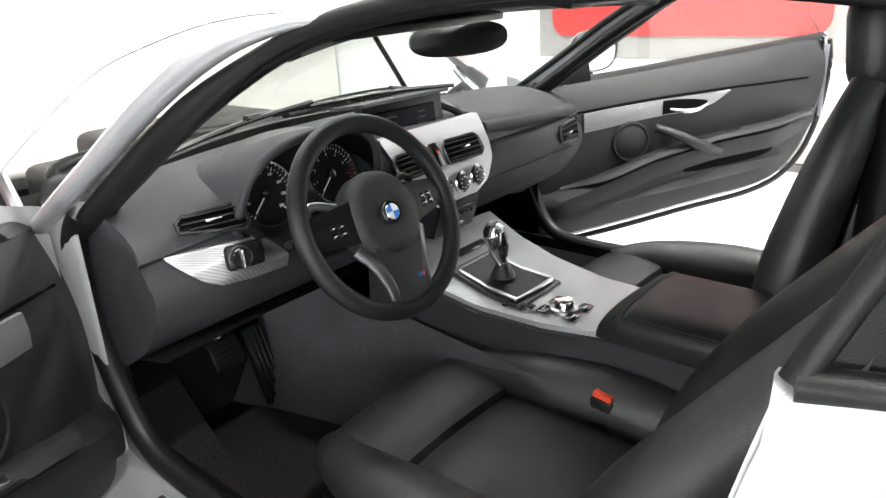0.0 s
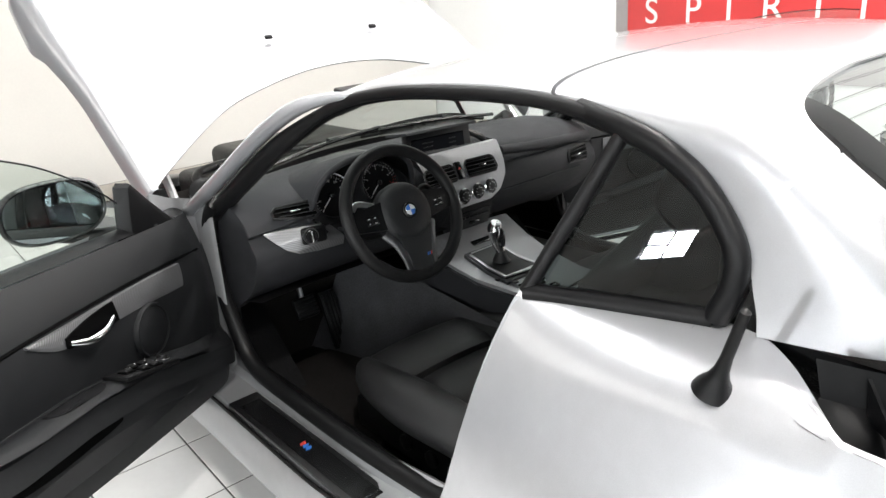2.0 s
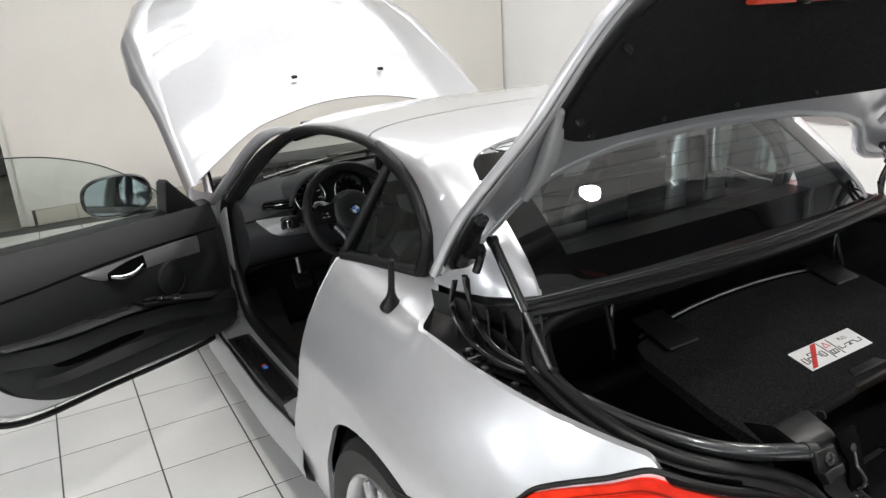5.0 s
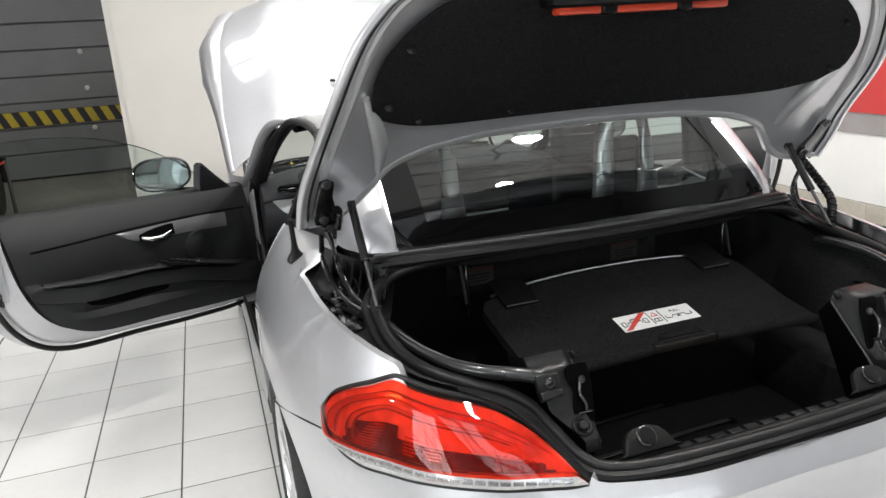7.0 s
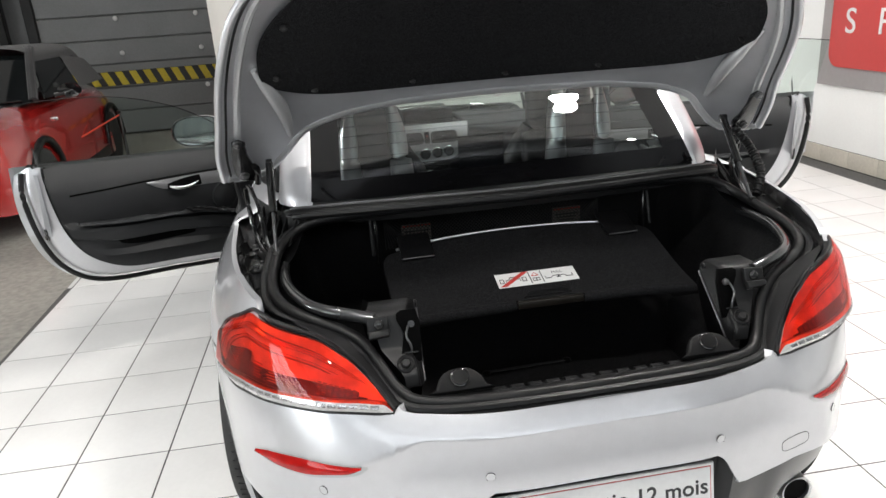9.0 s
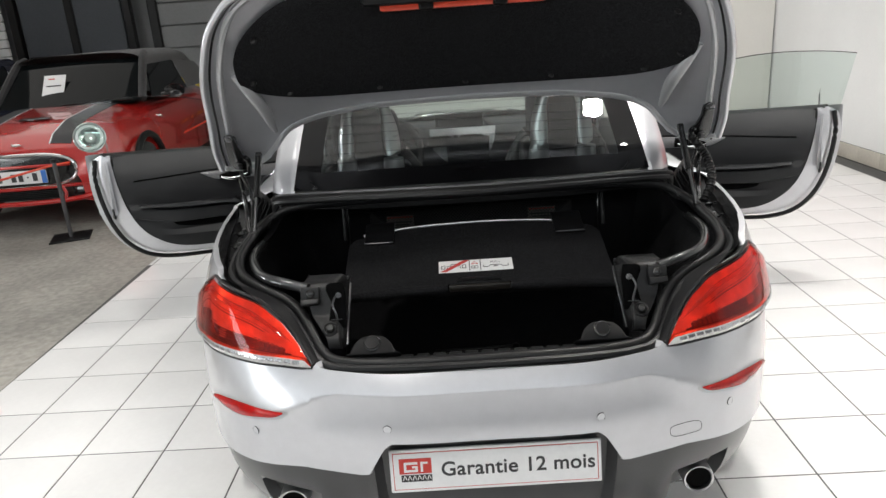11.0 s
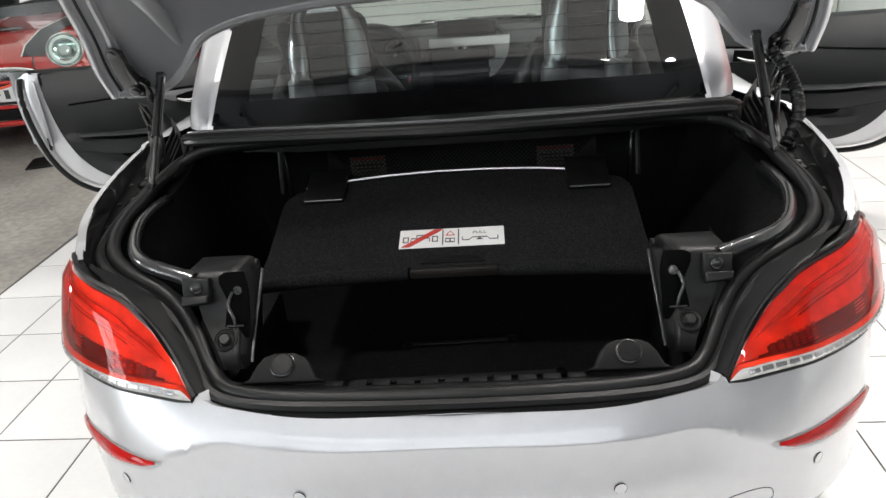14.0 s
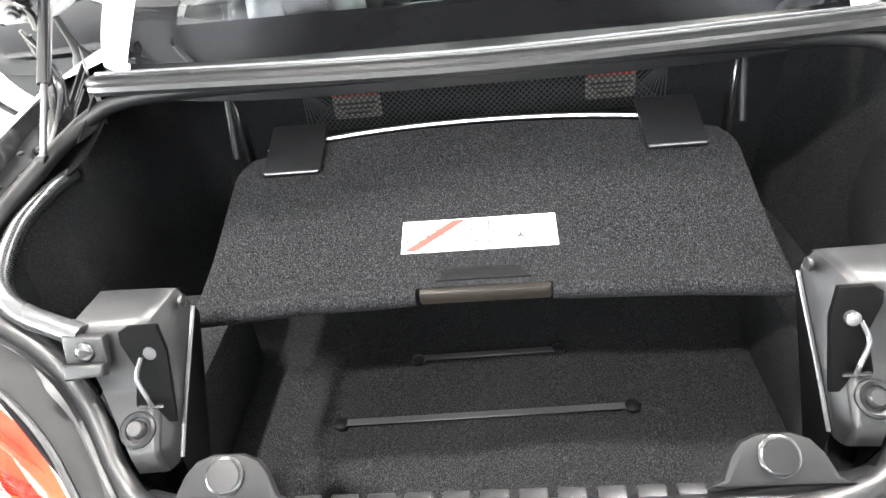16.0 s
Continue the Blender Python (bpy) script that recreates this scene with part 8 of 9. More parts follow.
# armrest box with stitching
def arm_pad(u, v):
    w = 0.143 - 0.010 * v
    q = math.pi * u
    x = -w * math.copysign(abs(math.cos(q)) ** 0.42, math.cos(q))
    h = 0.066 * abs(math.sin(q)) ** 0.5
    nose = ease(v, 0.0, 0.10)
    return Vector((0.008 + x * (0.93 + 0.07 * nose), 1.928 - 0.50 * v + 0.012 * (1 - (x / w) ** 2) * (1 - nose), 0.596 + h * (0.35 + 0.65 * nose)))


arm = Form().add(*grid(arm_pad, 40, 30)).add([arm_pad(k / 40, 0) for k in range(41)], [tuple(range(41))]).out("armrest", SMOOTHLEATHER, car, "black leather centre armrest with stitched seam", auto=70)
for k in (7.5, 9, 31, 32.5):
    Form().add(*tube([arm_pad(k / 40, 0.10 + 0.88 * i / 14) + Vector((0, 0, 0.0004)) for i in range(15)], 0.0014, 28, 5)).out("stitching", PLASTIC_GREY, arm)
Form().add(*tube([arm_pad((7.5 + 25 * i / 20) / 40, 0.10) + Vector((0, 0, 0.0004)) for i in range(21)], 0.0014, 28, 5)).out("stitching", PLASTIC_GREY, arm)


def cushion_part(fn, nu, nv, thick):
    return shell(*grid(fn, nu, nv), thick)


def build_seat(cx, foot, lean):
    base = Form().add(*box(0.40, 0.44, 0.16, 0.02, 2, (cx, 1.99, 0.32))).out("seat", PLASTIC, car, "black leather sports seat with side bolsters")
    mid = Form().add(*cushion_part(lambda u, v: Vector((cx + (u * 2 - 1) * 0.165, 1.68 + 0.40 * v, 0.435 + 0.012 * v + 0.014 * math.sin(math.pi * u) ** 0.5 + 0.008 * math.sin(math.pi * v) ** 0.5)), 18, 18, (0, 0, -0.09))).out("seat_cushion", LEATHER, base)
    Form().add(*cushion_part(lambda u, v: Vector((cx + (u * 2 - 1) * (0.205 - 0.035 * v ** 3), 2.088 + 0.20 * math.sin(v * math.pi / 2), 0.452 + 0.022 * math.sin(math.pi * u) ** 0.4 + 0.018 * math.sin(min(1, v * 1.3) * math.pi) ** 0.6 - 0.10 * ease(v, 0.55, 1.0) ** 2)), 20, 18, (0, -0.02, -0.09))).out("thigh_rest", LEATHER, base)
    for s in (1, -1):
        Form().add(*tube([(cx + s * 0.222, 1.66, 0.47), (cx + s * 0.228, 1.85, 0.478), (cx + s * 0.225, 2.02, 0.47), (cx + s * 0.21, 2.16, 0.462), (cx + s * 0.175, 2.25, 0.45)], lambda t: 0.052 + 0.016 * math.sin(math.pi * t) - 0.018 * t ** 4, 36, 16)).out("seat_bolster", LEATHER, base)
        Form().add(*tube([(cx + s * 0.178, 1.70, 0.488), (cx + s * 0.176, 1.90, 0.497), (cx + s * 0.172, 2.07, 0.50)], 0.0022, 20, 5)).out("piping", PLASTIC_GREY, base)
        Form().add(*box(0.035, 0.46, 0.10, 0.015, 2, (cx + s * 0.235, 1.98, 0.37))).out("side_cover", PLASTIC, base)
    for k in range(2):
        Form().add(*lathe([(0.022, 0), (0.022, 0.008), (0.015, 0.012), (0, 0.012)], 16), pose(cx - 0.253 if cx < 0 else cx + 0.253, 1.98 - 0.10 * k, 0.375, 0, -90 if cx < 0 else 90)).out("seat_switch", PLASTIC_GREY, base)
    B = lambda t: Vector((0, foot - lean * t + 0.10 * lean * t * t, 0.46 + 0.60 * t))
    tilt = math.degrees(math.atan2(lean * 0.9, 0.60))
    for k in range(3):
        t0, t1 = (0.02, 0.33, 0.62)[k], (0.32, 0.61, 0.90)[k]
        Form().add(*cushion_part(lambda u, v: Vector((cx + (u * 2 - 1) * (0.15 - 0.02 * (t0 + (t1 - t0) * v)), B(t0 + (t1 - t0) * v).y + 0.018 + 0.016 * math.sin(math.pi * u) ** 0.5 + 0.010 * math.sin(math.pi * v) ** 0.4, B(t0 + (t1 - t0) * v).z)), 16, 12, (0, -0.08, -0.02))).out("backrest", LEATHER, base)
    for s in (1, -1):
        Form().add(*tube([(cx + s * 0.185, B(0.0).y + 0.045, B(0.0).z + 0.01), (cx + s * 0.212, B(0.16).y + 0.068, B(0.16).z), (cx + s * 0.218, B(0.36).y + 0.066, B(0.36).z), (cx + s * 0.195, B(0.58).y + 0.045, B(0.58).z), (cx + s * 0.165, B(0.80).y + 0.02, B(0.80).z), (cx + s * 0.115, B(0.97).y + 0.0, B(0.97).z)], lambda t: 0.060 + 0.010 * math.sin(math.pi * t) - 0.024 * t, 44, 18)).out("back_bolster", LEATHER, base)
        Form().add(*tube([(cx + s * 0.150, B(0.04).y + 0.050, B(0.04).z), (cx + s * 0.160, B(0.36).y + 0.052, B(0.36).z), (cx + s * 0.140, B(0.60).y + 0.040, B(0.60).z), (cx + s * 0.122, B(0.88).y + 0.020, B(0.88).z)], 0.0024, 24, 5)).out("piping", PLASTIC_GREY, base)
    Form().add(*box(0.34, 0.09, 0.56, 0.04, 3), Matrix.Translation((cx, B(0.5).y - 0.06, B(0.5).z)) @ pose(0, 0, 0, tilt)).out("backrest_shell", PLASTIC, base)
    Form().add(*box(0.26, 0.10, 0.19, 0.045, 4), Matrix.Translation((cx, B(1.06).y + 0.01, B(1.06).z + 0.02)) @ pose(0, 0, 0, tilt - 8)).out("headrest", LEATHER, base)
    return base


build_seat(-0.375, 1.665, 0.37)
build_seat(0.395, 1.605, 0.02)
# belt buckles
for x in (-0.195, 0.200):
    bk = Form().add(*box(0.030, 0.048, 0.15, 0.006, 2), pose(x, 1.880, 0.440, 8, 0, 0)).out("belt_buckle", PLASTIC, car, "black belt buckle with a red button")
    Form().add(*box(0.024, 0.040, 0.012, 0.003, 2), pose(x, 1.870, 0.518, 8, 0, 0)).out("buckle_button", ORANGE, bk)
# pedals
pedal = Form().add(*box(0.085, 0.020, 0.075, 0.008, 2), pose(-0.445, 2.77, 0.445, -28)).out("brake_pedal", RUBBER, car, "ribbed black brake pedal")
for k in range(5):
    Form().add(*box(0.075, 0.006, 0.006, 0.002, 1), pose(-0.445, 2.77, 0.445, -28) @ pose(0, -0.012, -0.028 + 0.014 * k)).out("pedal_rib", PLASTIC_GREY, pedal)
Form().add(*tube([(-0.445, 2.79, 0.47), (-0.445, 2.82, 0.60), (-0.43, 2.84, 0.72)], 0.009, 10, 8)).out("pedal_arm", SATIN, pedal)
acc = Form().add(*box(0.062, 0.022, 0.215, 0.008, 2), pose(-0.335, 2.785, 0.355, -20)).out("accelerator_pedal", RUBBER, car, "long ribbed black accelerator pedal")
for k in range(4):
    Form().add(*box(0.006, 0.006, 0.195, 0.002, 1), pose(-0.335, 2.785, 0.355, -20) @ pose(-0.021 + 0.014 * k, -0.013, 0)).out("pedal_rib", PLASTIC_GREY, acc)
# roll hoops behind the seats, inner mirror, visors
for x in (-0.358, 0.358):
    hp = Form().add(*tube([(x - 0.090, 1.25, 0.90), (x - 0.086, 1.25, 1.05), (x - 0.076, 1.262, 1.18), (x - 0.050, 1.268, 1.238), (x, 1.27, 1.252), (x + 0.050, 1.268, 1.238), (x + 0.076, 1.262, 1.18), (x + 0.086, 1.25, 1.05), (x + 0.090, 1.25, 0.90)], lambda t: 0.028 + 0.016 * abs(2 * t - 1) ** 1.5, 60, 16, flat=0.6)).out("roll_hoop", SATIN, car, "satin silver roll hoop behind the seat")
    Form().add(*box(0.125, 0.018, 0.26, 0.015, 2, (x, 1.278, 1.03))).out("hoop_infill", PLASTIC, hp)
Form().add(*box(1.24, 0.24, 0.05, 0.02, 2, (0, 1.25, 0.925))).out("rear_deck_trim", PLASTIC, car)
Form().add(*box(0.16, 0.006, 0.55 * 0.32, 0.002, 1, (0.01, 1.27, 1.00))).out("wind_deflector", SCREEN, car)
im = Form().add(*shell(*grid(lambda u, v: (lambda a, r: Vector((0.118 * r * math.copysign(abs(math.cos(a)) ** 0.7, math.cos(a)), 0.037 * r * math.copysign(abs(math.sin(a)) ** 0.8, math.sin(a)), 0.020 * (1 - r * r))))(2 * math.pi * u, 0.02 + 0.98 * v), 36, 6, True), (0, 0, -0.012))).out("interior_mirror", PLASTIC, car, "black frameless interior mirror", m=frame_at((0.03, 2.36, 1.145), (-0.88, 0.47, 0), (0, 0.10, 1)) @ pose(0, 0, 0, 0, 180, 0))
Form().add([(0.108 * math.copysign(abs(math.cos(2 * math.pi * k / 36)) ** 0.7, math.cos(2 * math.pi * k / 36)), 0.031 * math.copysign(abs(math.sin(2 * math.pi * k / 36)) ** 0.8, math.sin(2 * math.pi * k / 36)), -0.0135) for k in range(36)], [tuple(range(36))]).out("mirror_glass", MIRROR, im, smooth=False)
Form().add(*tube([(0.03, 2.37, 1.16), (0.015, 2.40, 1.20), (0.0, 2.40, 1.225)], 0.012, 10, 8)).out("mirror_stem", PLASTIC, im)
for s in (1, -1):
    Form().add(*box(0.42, 0.14, 0.014, 0.005, 2), pose(s * 0.33, 2.20, 1.212, 8)).out("sun_visor", PLASTIC_GREY, car)
Form().add(*shell(*grid(lambda u, v: roof_at((u * 2 - 1) * 0.93, 0.02 + 0.60 * v) + Vector((0, 0, -0.030)), 30, 20), (0, 0, -0.006))).out("headliner", PLASTIC, car, "dark roof lining")
# sticker on the windscreen
Form().add(*lathe([(0.0, 0), (0.028, 0)], 24), frame_at((0.40, 2.63, 1.055), (0.93, -0.36, 0), (0.3, 0.4, 0.6))).out("windscreen_sticker", SIGNGREY, car, smooth=False)

# ---- the red car in the hall ----
def small_car(name, label, m, paint, roof_mat, detailed):
    rc = empty(name, label, "car", "", "", m)
    # local frame: x across, y from the front bumper back, z up
    SEC = [(0.0, 0.52, 0.26, 0.56), (0.06, 0.66, 0.22, 0.68), (0.20, 0.76, 0.20, 0.80), (0.45, 0.825, 0.19, 0.885), (0.80, 0.85, 0.19, 0.925), (1.15, 0.86, 0.19, 0.955), (1.4, 0.862, 0.19, 0.965), (2.2, 0.865, 0.19, 0.975), (3.0, 0.855, 0.19, 0.98), (3.5, 0.80, 0.22, 0.95), (3.75, 0.70, 0.28, 0.85), (3.85, 0.55, 0.34, 0.70)]
    col = lambda i, y: ramp(y, [(q[0], q[i]) for q in SEC])

    def hull(u, v):
        y = 3.85 * v
        w, zb, zt = col(1, y), col(2, y), col(3, y)
        a = math.pi * u
        c, sn = math.cos(a), math.sin(a)
        x = -w * math.copysign(abs(c) ** 0.42, c)
        z = zb + (zt - zb) * abs(sn) ** 0.50
        x *= 1 - 0.10 * max(0, (z - 0.6) / 0.4) ** 2
        return Vector((x, y, z))
    Form().add(*grid(hull, 48, 60)).out("body", paint, rc)
    # cabin: raked screen, side windows, roof
    CAB = [(1.20, 0.70, 0.955), (1.62, 0.60, 1.33), (1.9, 0.585, 1.395), (2.5, 0.58, 1.40), (3.0, 0.57, 1.34), (3.35, 0.60, 1.20), (3.5, 0.66, 0.97)]
    Form().add(*shell(*grid(lambda u, v: Vector(((u * 2 - 1) * (0.70 - 0.10 * v), 1.17 + 0.46 * v - 0.10 * (1 - (u * 2 - 1) ** 2) * (1 - 0.4 * v), 0.945 + 0.39 * v)), 16, 8), (0, 0.01, 0))).out("windscreen", CARGLASS, rc, "dark reflecting windscreen")
    Form().add(*grid(lambda u, v: (lambda y, a: Vector((-0.64 * math.copysign(abs(math.cos(a)) ** 0.5, math.cos(a)) * (1 - 0.04 * v), y, 1.25 - 0.22 * max(0, (v - 0.72) / 0.28) ** 2 + 0.155 * abs(math.sin(a)) ** 0.6)))(1.58 + 1.85 * v, math.pi * u), 24, 20)).out("soft_top", roof_mat, rc, "black canvas soft top")
    for s in (1, -1):
        Form().add(*shell(*grid(lambda u, v: Vector((s * (0.765 - 0.125 * v), 1.30 + 1.15 * u + 0.33 * v * (1 - u), 0.955 + 0.31 * v)), 12, 6), (-0.01 * s, 0, 0))).out("side_window", CARGLASS, rc)
        Form().add(*grid(lambda u, v: Vector((s * (0.77 - 0.13 * v), 2.45 + 0.98 * u - 0.12 * u * v, 0.955 + 0.33 * v * (1 - 0.25 * u))), 10, 6)).out("roof_side", roof_mat, rc)
        Form().add(*tube([(s * 0.70, 1.20, 0.96), (s * 0.63, 1.60, 1.31), (s * 0.60, 1.75, 1.37)], 0.040, 14, 8)).out("screen_pillar", SOFTTOP, rc)
        mr = Form().add(*grid(lambda u, v: (lambda a, r: Vector((s * 0.93 + 0.105 * r * math.cos(a), 1.48 + 0.06 * (1 - r), 1.0 + 0.065 * r * math.sin(a))))(2 * math.pi * u, math.sin(v * math.pi / 2)), 20, 6, True)).out("door_mirror", GLOSSBLACK, rc)
        Form().add(*tube([(s * 0.80, 1.46, 0.965), (s * 0.88, 1.48, 0.975)], 0.022, 4, 8)).out("mirror_arm", GLOSSBLACK, rc)
        for y in (0.68, 3.05):
            mm = Matrix(((0, 0, s, s * 0.765), (1, 0, 0, y), (0, s, 0, 0.31), (0, 0, 0, 1)))
            wh = Form().add(*lathe([(0.205, -0.09), (0.27, -0.105), (0.30, -0.08), (0.31, -0.04), (0.31, 0.05), (0.30, 0.085), (0.27, 0.10), (0.205, 0.09)], 40)).out("wheel", TYRE, rc, m=mm)
            rm = Form().add(*lathe([(0.215, 0.085), (0.20, 0.07), (0.19, 0.0), (0.0, 0.0)], 32))
            for k in range(7):
                rm.add(*box(0.05, 0.16, 0.02, 0.006, 1, (0, 0.11, 0.07)), pose(0, 0, 0, 0, 0, 360 / 7 * k))
            rm.out("rim", GLOSSBLACK if detailed else ALLOY, wh)
            Form().add(*tube([(s * 0.868, y + 0.375 * math.cos(math.pi * k / 16), 0.31 + 0.375 * math.sin(math.pi * k / 16)) for k in range(17)], 0.030, 40, 8)).out("arch_trim", PLASTIC, rc, "black wheel arch trim")
        Form().add(*box(0.03, 1.7, 0.12, 0.02, 2, (s * 0.855, 1.87, 0.25))).out("sill_trim", PLASTIC, rc)
        if detailed:
            hm = frame_at((s * 0.585, 0.165, 0.745), (1, s * 0.36, 0), (0, 0.42, 1))
            hl = Form().add(*lathe([(0.0, 0.0), (0.075, 0.002), (0.105, 0.022), (0.122, 0.040), (0.128, 0.035), (0.130, 0.0)], 40), hm).out("headlamp", CHROME, rc, "round headlamp with a chrome ring")
            Form().add(*lathe([(0.085, 0.042), (0.105, 0.045), (0.106, 0.040), (0.085, 0.038), (0.085, 0.042)], 40), hm).out("light_ring", WHITE, hl)
            Form().add(*lathe([(0.0, 0.045), (0.035, 0.040), (0.045, 0.02)], 24), hm).out("projector", CLEARLENS, hl)
            g2 = Form().add(*lathe([(0.0, 0.062), (0.07, 0.056), (0.118, 0.040)], 40), hm).out("headlamp_cover", CLEAR, hl)
            g2.visible_shadow = False
            stripe = Form().add(*grid(lambda u, v: (lambda y, x: Vector((s * x, y, hull_top(hull, x, y) + 0.004)))(0.12 + 1.02 * v, 0.27 + 0.17 * u + 0.05 * v), 8, 24)).out("bonnet_stripe", BLACKINK, rc, "black bonnet stripe", smooth=True)
            Form().add(*grid(lambda u, v: (lambda y, x: Vector((s * x, y, hull_top(hull, x, y) + 0.003)))(0.12 + 1.02 * v, 0.257 + 0.012 * u + 0.05 * v), 2, 24)).out("stripe_edge", WHITE, rc)
            Form().add(*box(0.22, 0.04, 0.09, 0.02, 2, (s * 0.52, 0.045, 0.335))).out("lower_intake", GLOSSBLACK, rc)
            Form().add(*box(0.06, 0.02, 0.03, 0.006, 2, (s * 0.868, 1.08, 0.80))).out("side_badge", CHROME, rc)
    if detailed:
        ol = [(0.50 * math.copysign(abs(math.cos(a)) ** 0.55, math.cos(a)), 0.135 * math.copysign(abs(math.sin(a)) ** 0.8, math.sin(a))) for a in (2 * math.pi * k / 40 for k in range(40))]
        gm = Matrix(((1, 0, 0, 0), (0, 0, -1, 0.035), (0, 1, 0, 0.535), (0, 0, 0, 1)))
        gr = Form().add(*prism(ol, 0.045, 0.01), gm).out("grille", GLOSSBLACK, rc, "black honeycomb grille in a chrome ring")
        Form().add(*tube([gm @ Vector((x, y, 0.048)) for x, y in ol], 0.013, 80, 8, closed=True)).out("grille_ring", CHROME, gr)
        Form().add(*box(0.92, 0.02, 0.025, 0.006, 2, (0, -0.016, 0.575))).out("grille_bar", REDPAINT, gr)
        mesh = Form()
        for k in range(-16, 17):
            for j in range(7):
                cx0, cz0 = 0.028 * k + (0.014 if j % 2 else 0), 0.44 + 0.030 * j
                if abs(cx0) < 0.47 and abs(cz0 - 0.535) < 0.12 * (1 - (cx0 / 0.5) ** 6):
                    mesh.add(*tube([(cx0 + 0.013 * math.cos(math.pi * i / 3 + math.pi / 6), -0.0125, cz0 + 0.016 * math.sin(math.pi * i / 3 + math.pi / 6)) for i in range(6)], 0.0022, 6, 4, closed=True, smooth_path=False))
        tagged(mesh.out("grille_mesh", PLASTIC_GREY, gr, "black honeycomb mesh"), kind="stuff")
        pl = Form().add(*box(0.52, 0.012, 0.11, 0.003, 1, (0.0, -0.032, 0.49))).out("number_plate", WHITE, rc, "white number plate with a blue end and dark bars")
        for k in range(7):
            Form().add(*box(0.038 if k not in (2, 5) else 0.014, 0.004, 0.066 if k not in (2, 5) else 0.012, 0.001, 1, (-0.185 + 0.058 * k, -0.0395, 0.49))).out("plate_bar", BLACKINK, pl, smooth=False)
        for s in (1, -1):
            Form().add(*box(0.042, 0.003, 0.106, 0.001, 1, (s * 0.238, -0.0395, 0.49))).out("blue_end", BLUEINK, pl, smooth=False)
        Form().add(*tube([(-0.62, 0.06, 0.42), (-0.58, -0.01, 0.30), (0, -0.045, 0.27), (0.58, -0.01, 0.30), (0.62, 0.06, 0.42)], 0.022, 40, 8)).out("lower_lip", REDPAINT, rc, "red lower bumper frame")
        Form().add(*box(0.70, 0.03, 0.085, 0.015, 2, (0, -0.012, 0.335))).out("lower_grille", RECESS_SHADE, rc)
        Form().add(*tube([(-0.60, 0.03, 0.395), (0, -0.030, 0.392), (0.60, 0.03, 0.395)], 0.016, 30, 8)).out("lower_bar", REDPAINT, rc, "red cross bar over the lower intake")
        for s in (1, -1):
            Form().add(*tube([(s * 0.36, -0.030, 0.392), (s * 0.385, -0.035, 0.335), (s * 0.36, -0.036, 0.280)], 0.014, 14, 8)).out("intake_strut", REDPAINT, rc)
        for k in range(5):
            Form().add(*box(0.66, 0.008, 0.005, 0.001, 1, (0, -0.029, 0.305 + 0.015 * k))).out("intake_slat", PLASTIC_GREY, rc)
        Form().add(*box(0.26, 0.07, 0.018, 0.006, 2), pose(0, 0.50, 0.905, 6)).out("bonnet_scoop", GLOSSBLACK, rc)
        Form().add(*prism([(-0.05, 0), (-0.015, -0.012), (0.015, -0.012), (0.05, 0), (0.02, 0.012), (-0.02, 0.012)], 0.01, 0.003), pose(0, 0.10, 0.735, 50)).out("bonnet_emblem", CHROME, rc, "winged chrome emblem")
        Form().add(*box(0.21, 0.004, 0.29, 0.001, 1), pose(-0.15, 1.27, 1.115, -38, 0, 0)).out("price_card", WHITE, rc, "white price card behind the windscreen", smooth=False)
        for k in range(2):
            Form().add(*box(0.14 - 0.08 * k, 0.002, 0.012, c=(0, -0.004, 0.0)), pose(-0.15, 1.27, 1.115, -38, 0, 0) @ pose(-0.03 * k, 0, 0.02 + 0.08 * k)).out("card_bar", REDINK if k else PLASTIC_GREY, rc, smooth=False)
        Form().add(*tube([(0.0, 1.05, 0.962), (0.3, 1.09, 0.97), (0.62, 1.16, 0.965)], 0.008, 12, 6)).out("wiper", BLACKMETAL, rc)
    return rc


def hull_top(hull, x, y):
    v = y / 3.85
    lo, hi = 0.5, 1.0
    for _ in range(24):
        mid = (lo + hi) / 2
        lo, hi = (mid, hi) if hull(mid, v).x < x else (lo, mid)
    return hull(lo, v).z


red = small_car("red_car", "red small convertible with black stripes and canvas top", pose(-3.65, 4.42, 0, 0, 0, 2.5), REDPAINT, SOFTTOP, True)
blue = small_car("blue_car", "dark blue small car parked behind the red one", pose(-6.35, 6.4, 0, 0, 0, 12), BLUEPAINT, BLUEPAINT, False)


def stanchion(x, y):
    st = empty("barrier_post", "grey metal barrier post on a flat square foot", "barrier", "barriers", "", pose(x, y, 0.0, 0, 0, 20))
    Form().add(*box(0.30, 0.30, 0.012, 0.003, 1, (0, 0, -0.005))).out("foot", PLASTIC_GREY, st)
    Form().add(*tube([(0, 0, 0.0), (0, 0, 0.62)], 0.017, 3, 12)).out("pole", DARKSATIN, st)
    Form().add(*lathe([(0.021, 0.62), (0.021, 0.645), (0.0, 0.65)], 16)).out("cap", PLASTIC_GREY, st)
    return st


for px, py in ((-3.23, 4.26), (-5.2, 3.9), (-2.75, 7.2)):
    stanchion(px, py)
rope = Form().add(*tube([(-5.2, 3.9, 0.30), (-4.2, 4.06, 0.42), (-3.23, 4.26, 0.60)], 0.009, 30, 8))
tagged(rope.out("barrier_rope", ORANGE), "thin red barrier rope between two posts", "rope")
rope2 = Form().add(*tube([(-3.23, 4.26, 0.60), (-2.97, 5.6, 0.50), (-2.75, 7.2, 0.60)], 0.009, 30, 8))
tagged(rope2.out("barrier_rope", ORANGE), "thin red barrier rope between two posts", "rope")

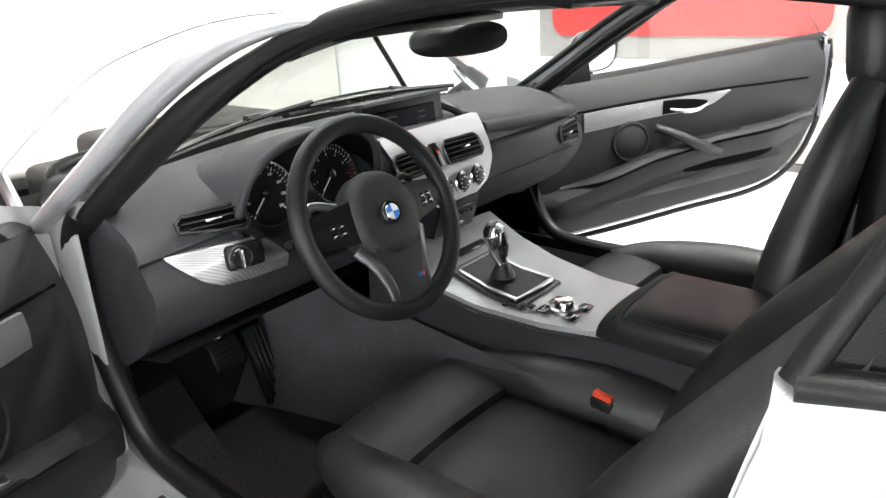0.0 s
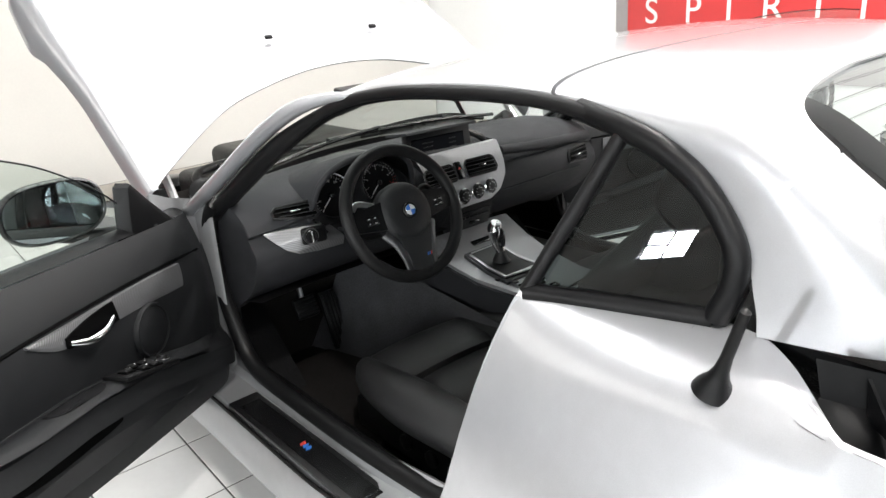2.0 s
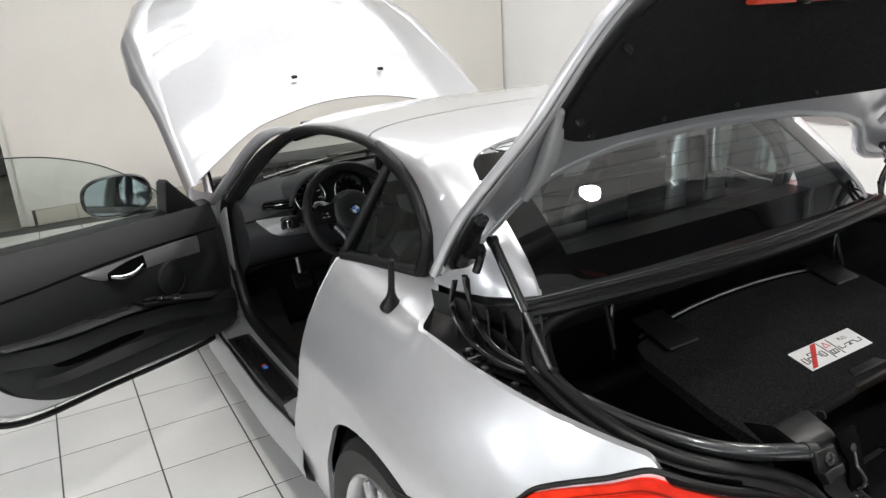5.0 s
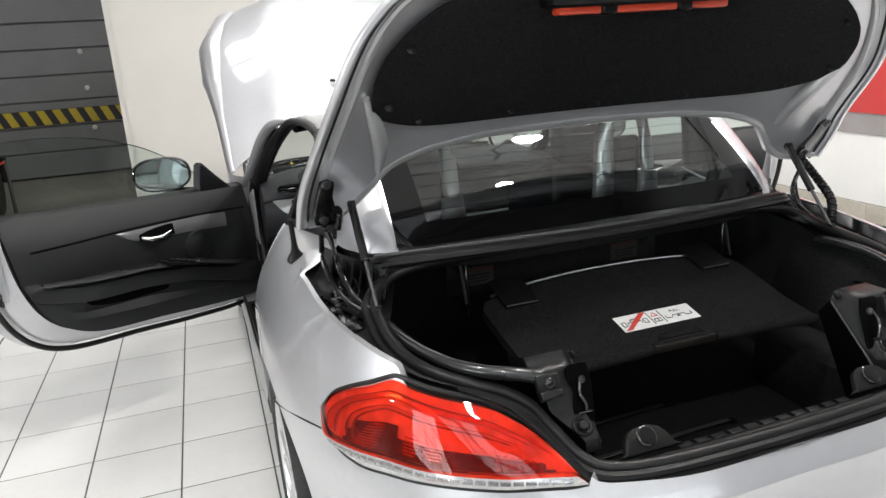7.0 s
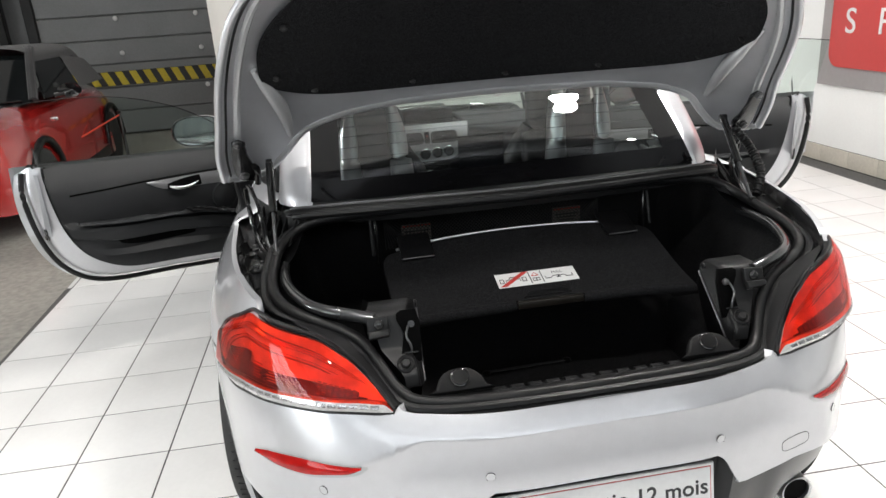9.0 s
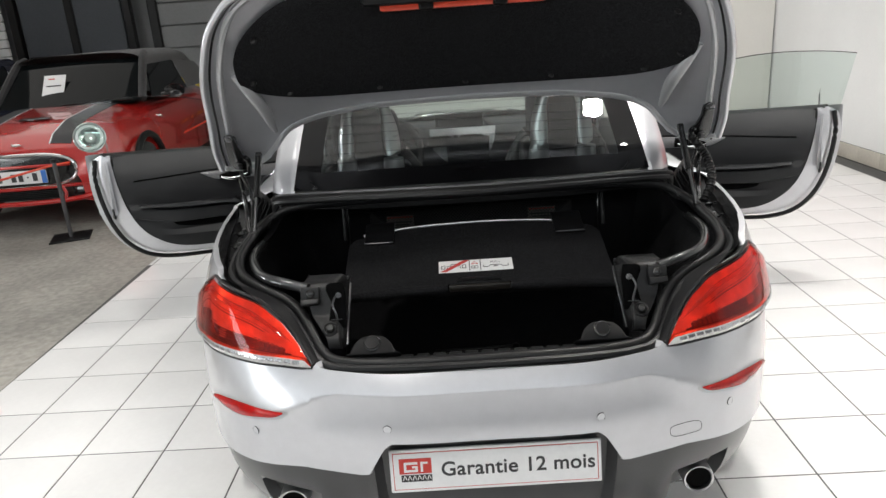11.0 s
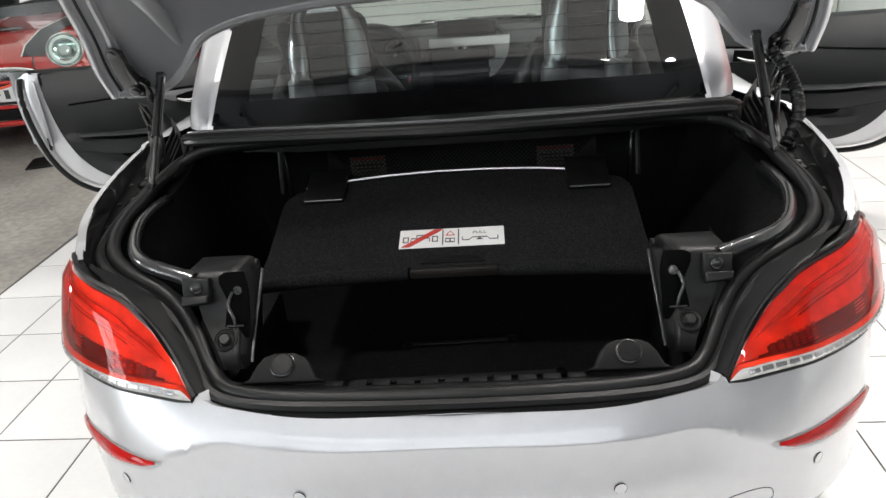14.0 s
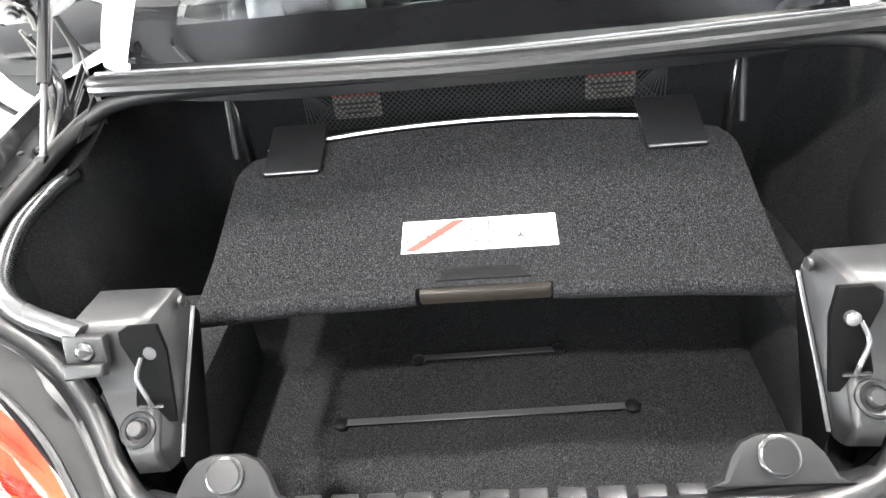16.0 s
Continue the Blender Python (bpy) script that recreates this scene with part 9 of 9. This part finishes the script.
# ---- floor and skirting tiles, last ----
def tile_mesh(name, sx, sy, h, mat):
    v, f = box(sx, sy, h, 0.0008, 1)
    me = bpy.data.meshes.new(name)
    me.from_pydata(v, [], f)
    me.materials.append(mat)
    return me


STEP, SLANT = 0.333, radians(-1.03)
tile_data = tile_mesh("tile", STEP - 0.006, STEP - 0.006, 0.008, TILE)
ca, sa = math.cos(SLANT), math.sin(SLANT)
near, rest = [], []
for i in range(-3, 19):
    for j in range(-23, 20):
        c, r = i + 0.5, j + 0.5
        x, y = -1.905 + STEP * (c * ca - r * sa), 1.01 + STEP * (c * sa + r * ca)
        if not (EDGE_X + 0.145 < x < WALL_X - 0.10 and BACK_Y + 0.2 < y < WALL_Y - 0.17):
            continue
        (near if (-2.3 < x < -0.55 and -0.6 < y < 4.6) or (0.55 < x < 3.0 and -0.6 < y < 4.2) else rest).append((x, y))
random.Random(3).shuffle(near)
near.sort(key=lambda p: abs(p[0]) + abs(p[1] - 1.5) * 0.5)
rest += near[300:]
for x, y in near[:300]:
    ob = new("tile", tile_data)
    ob.parent, ob.matrix_basis = floor, pose(x, y, -0.0046, 0, 0, math.degrees(SLANT))
far = Form()
piece = box(STEP - 0.006, STEP - 0.006, 0.008, 0.0008, 1)
for x, y in rest:
    far.add(*piece, pose(x, y, -0.0046, 0, 0, math.degrees(SLANT)))
# cut tiles along the border of the tiled floor
for j in range(-20, 18):
    y = 1.01 + STEP * (j + 0.5)
    x1 = -1.905 - STEP + 0.006 * j
    while x1 - EDGE_X > STEP:
        x1 -= STEP
    if x1 - EDGE_X > 0.03 and BACK_Y + 0.2 < y < WALL_Y - 0.17:
        far.add(*box(x1 - EDGE_X - 0.006, STEP - 0.006, 0.008, 0.0008, 1, ((x1 + EDGE_X) / 2, y, -0.0046)))
tagged(far.out("tile_field", TILE, floor, smooth=False), kind="stuff")
skirt_data = tile_mesh("skirting_tile", 0.009, STEP - 0.004, 0.135, SKIRT)
for j in range(38):
    ob = new("skirting_tile", skirt_data)
    ob.parent, ob.matrix_basis = skirt_e, pose(WALL_X + 0.011, -5.8 + STEP * j, 0.07)
skirt_data_n = tile_mesh("skirting_tile", STEP - 0.004, 0.009, 0.135, SKIRT)
for j in range(15):
    ob = new("skirting_tile", skirt_data_n)
    ob.parent, ob.matrix_basis = skirt_n, pose(-1.3 + STEP * j, WALL_Y + 0.011, 0.07)
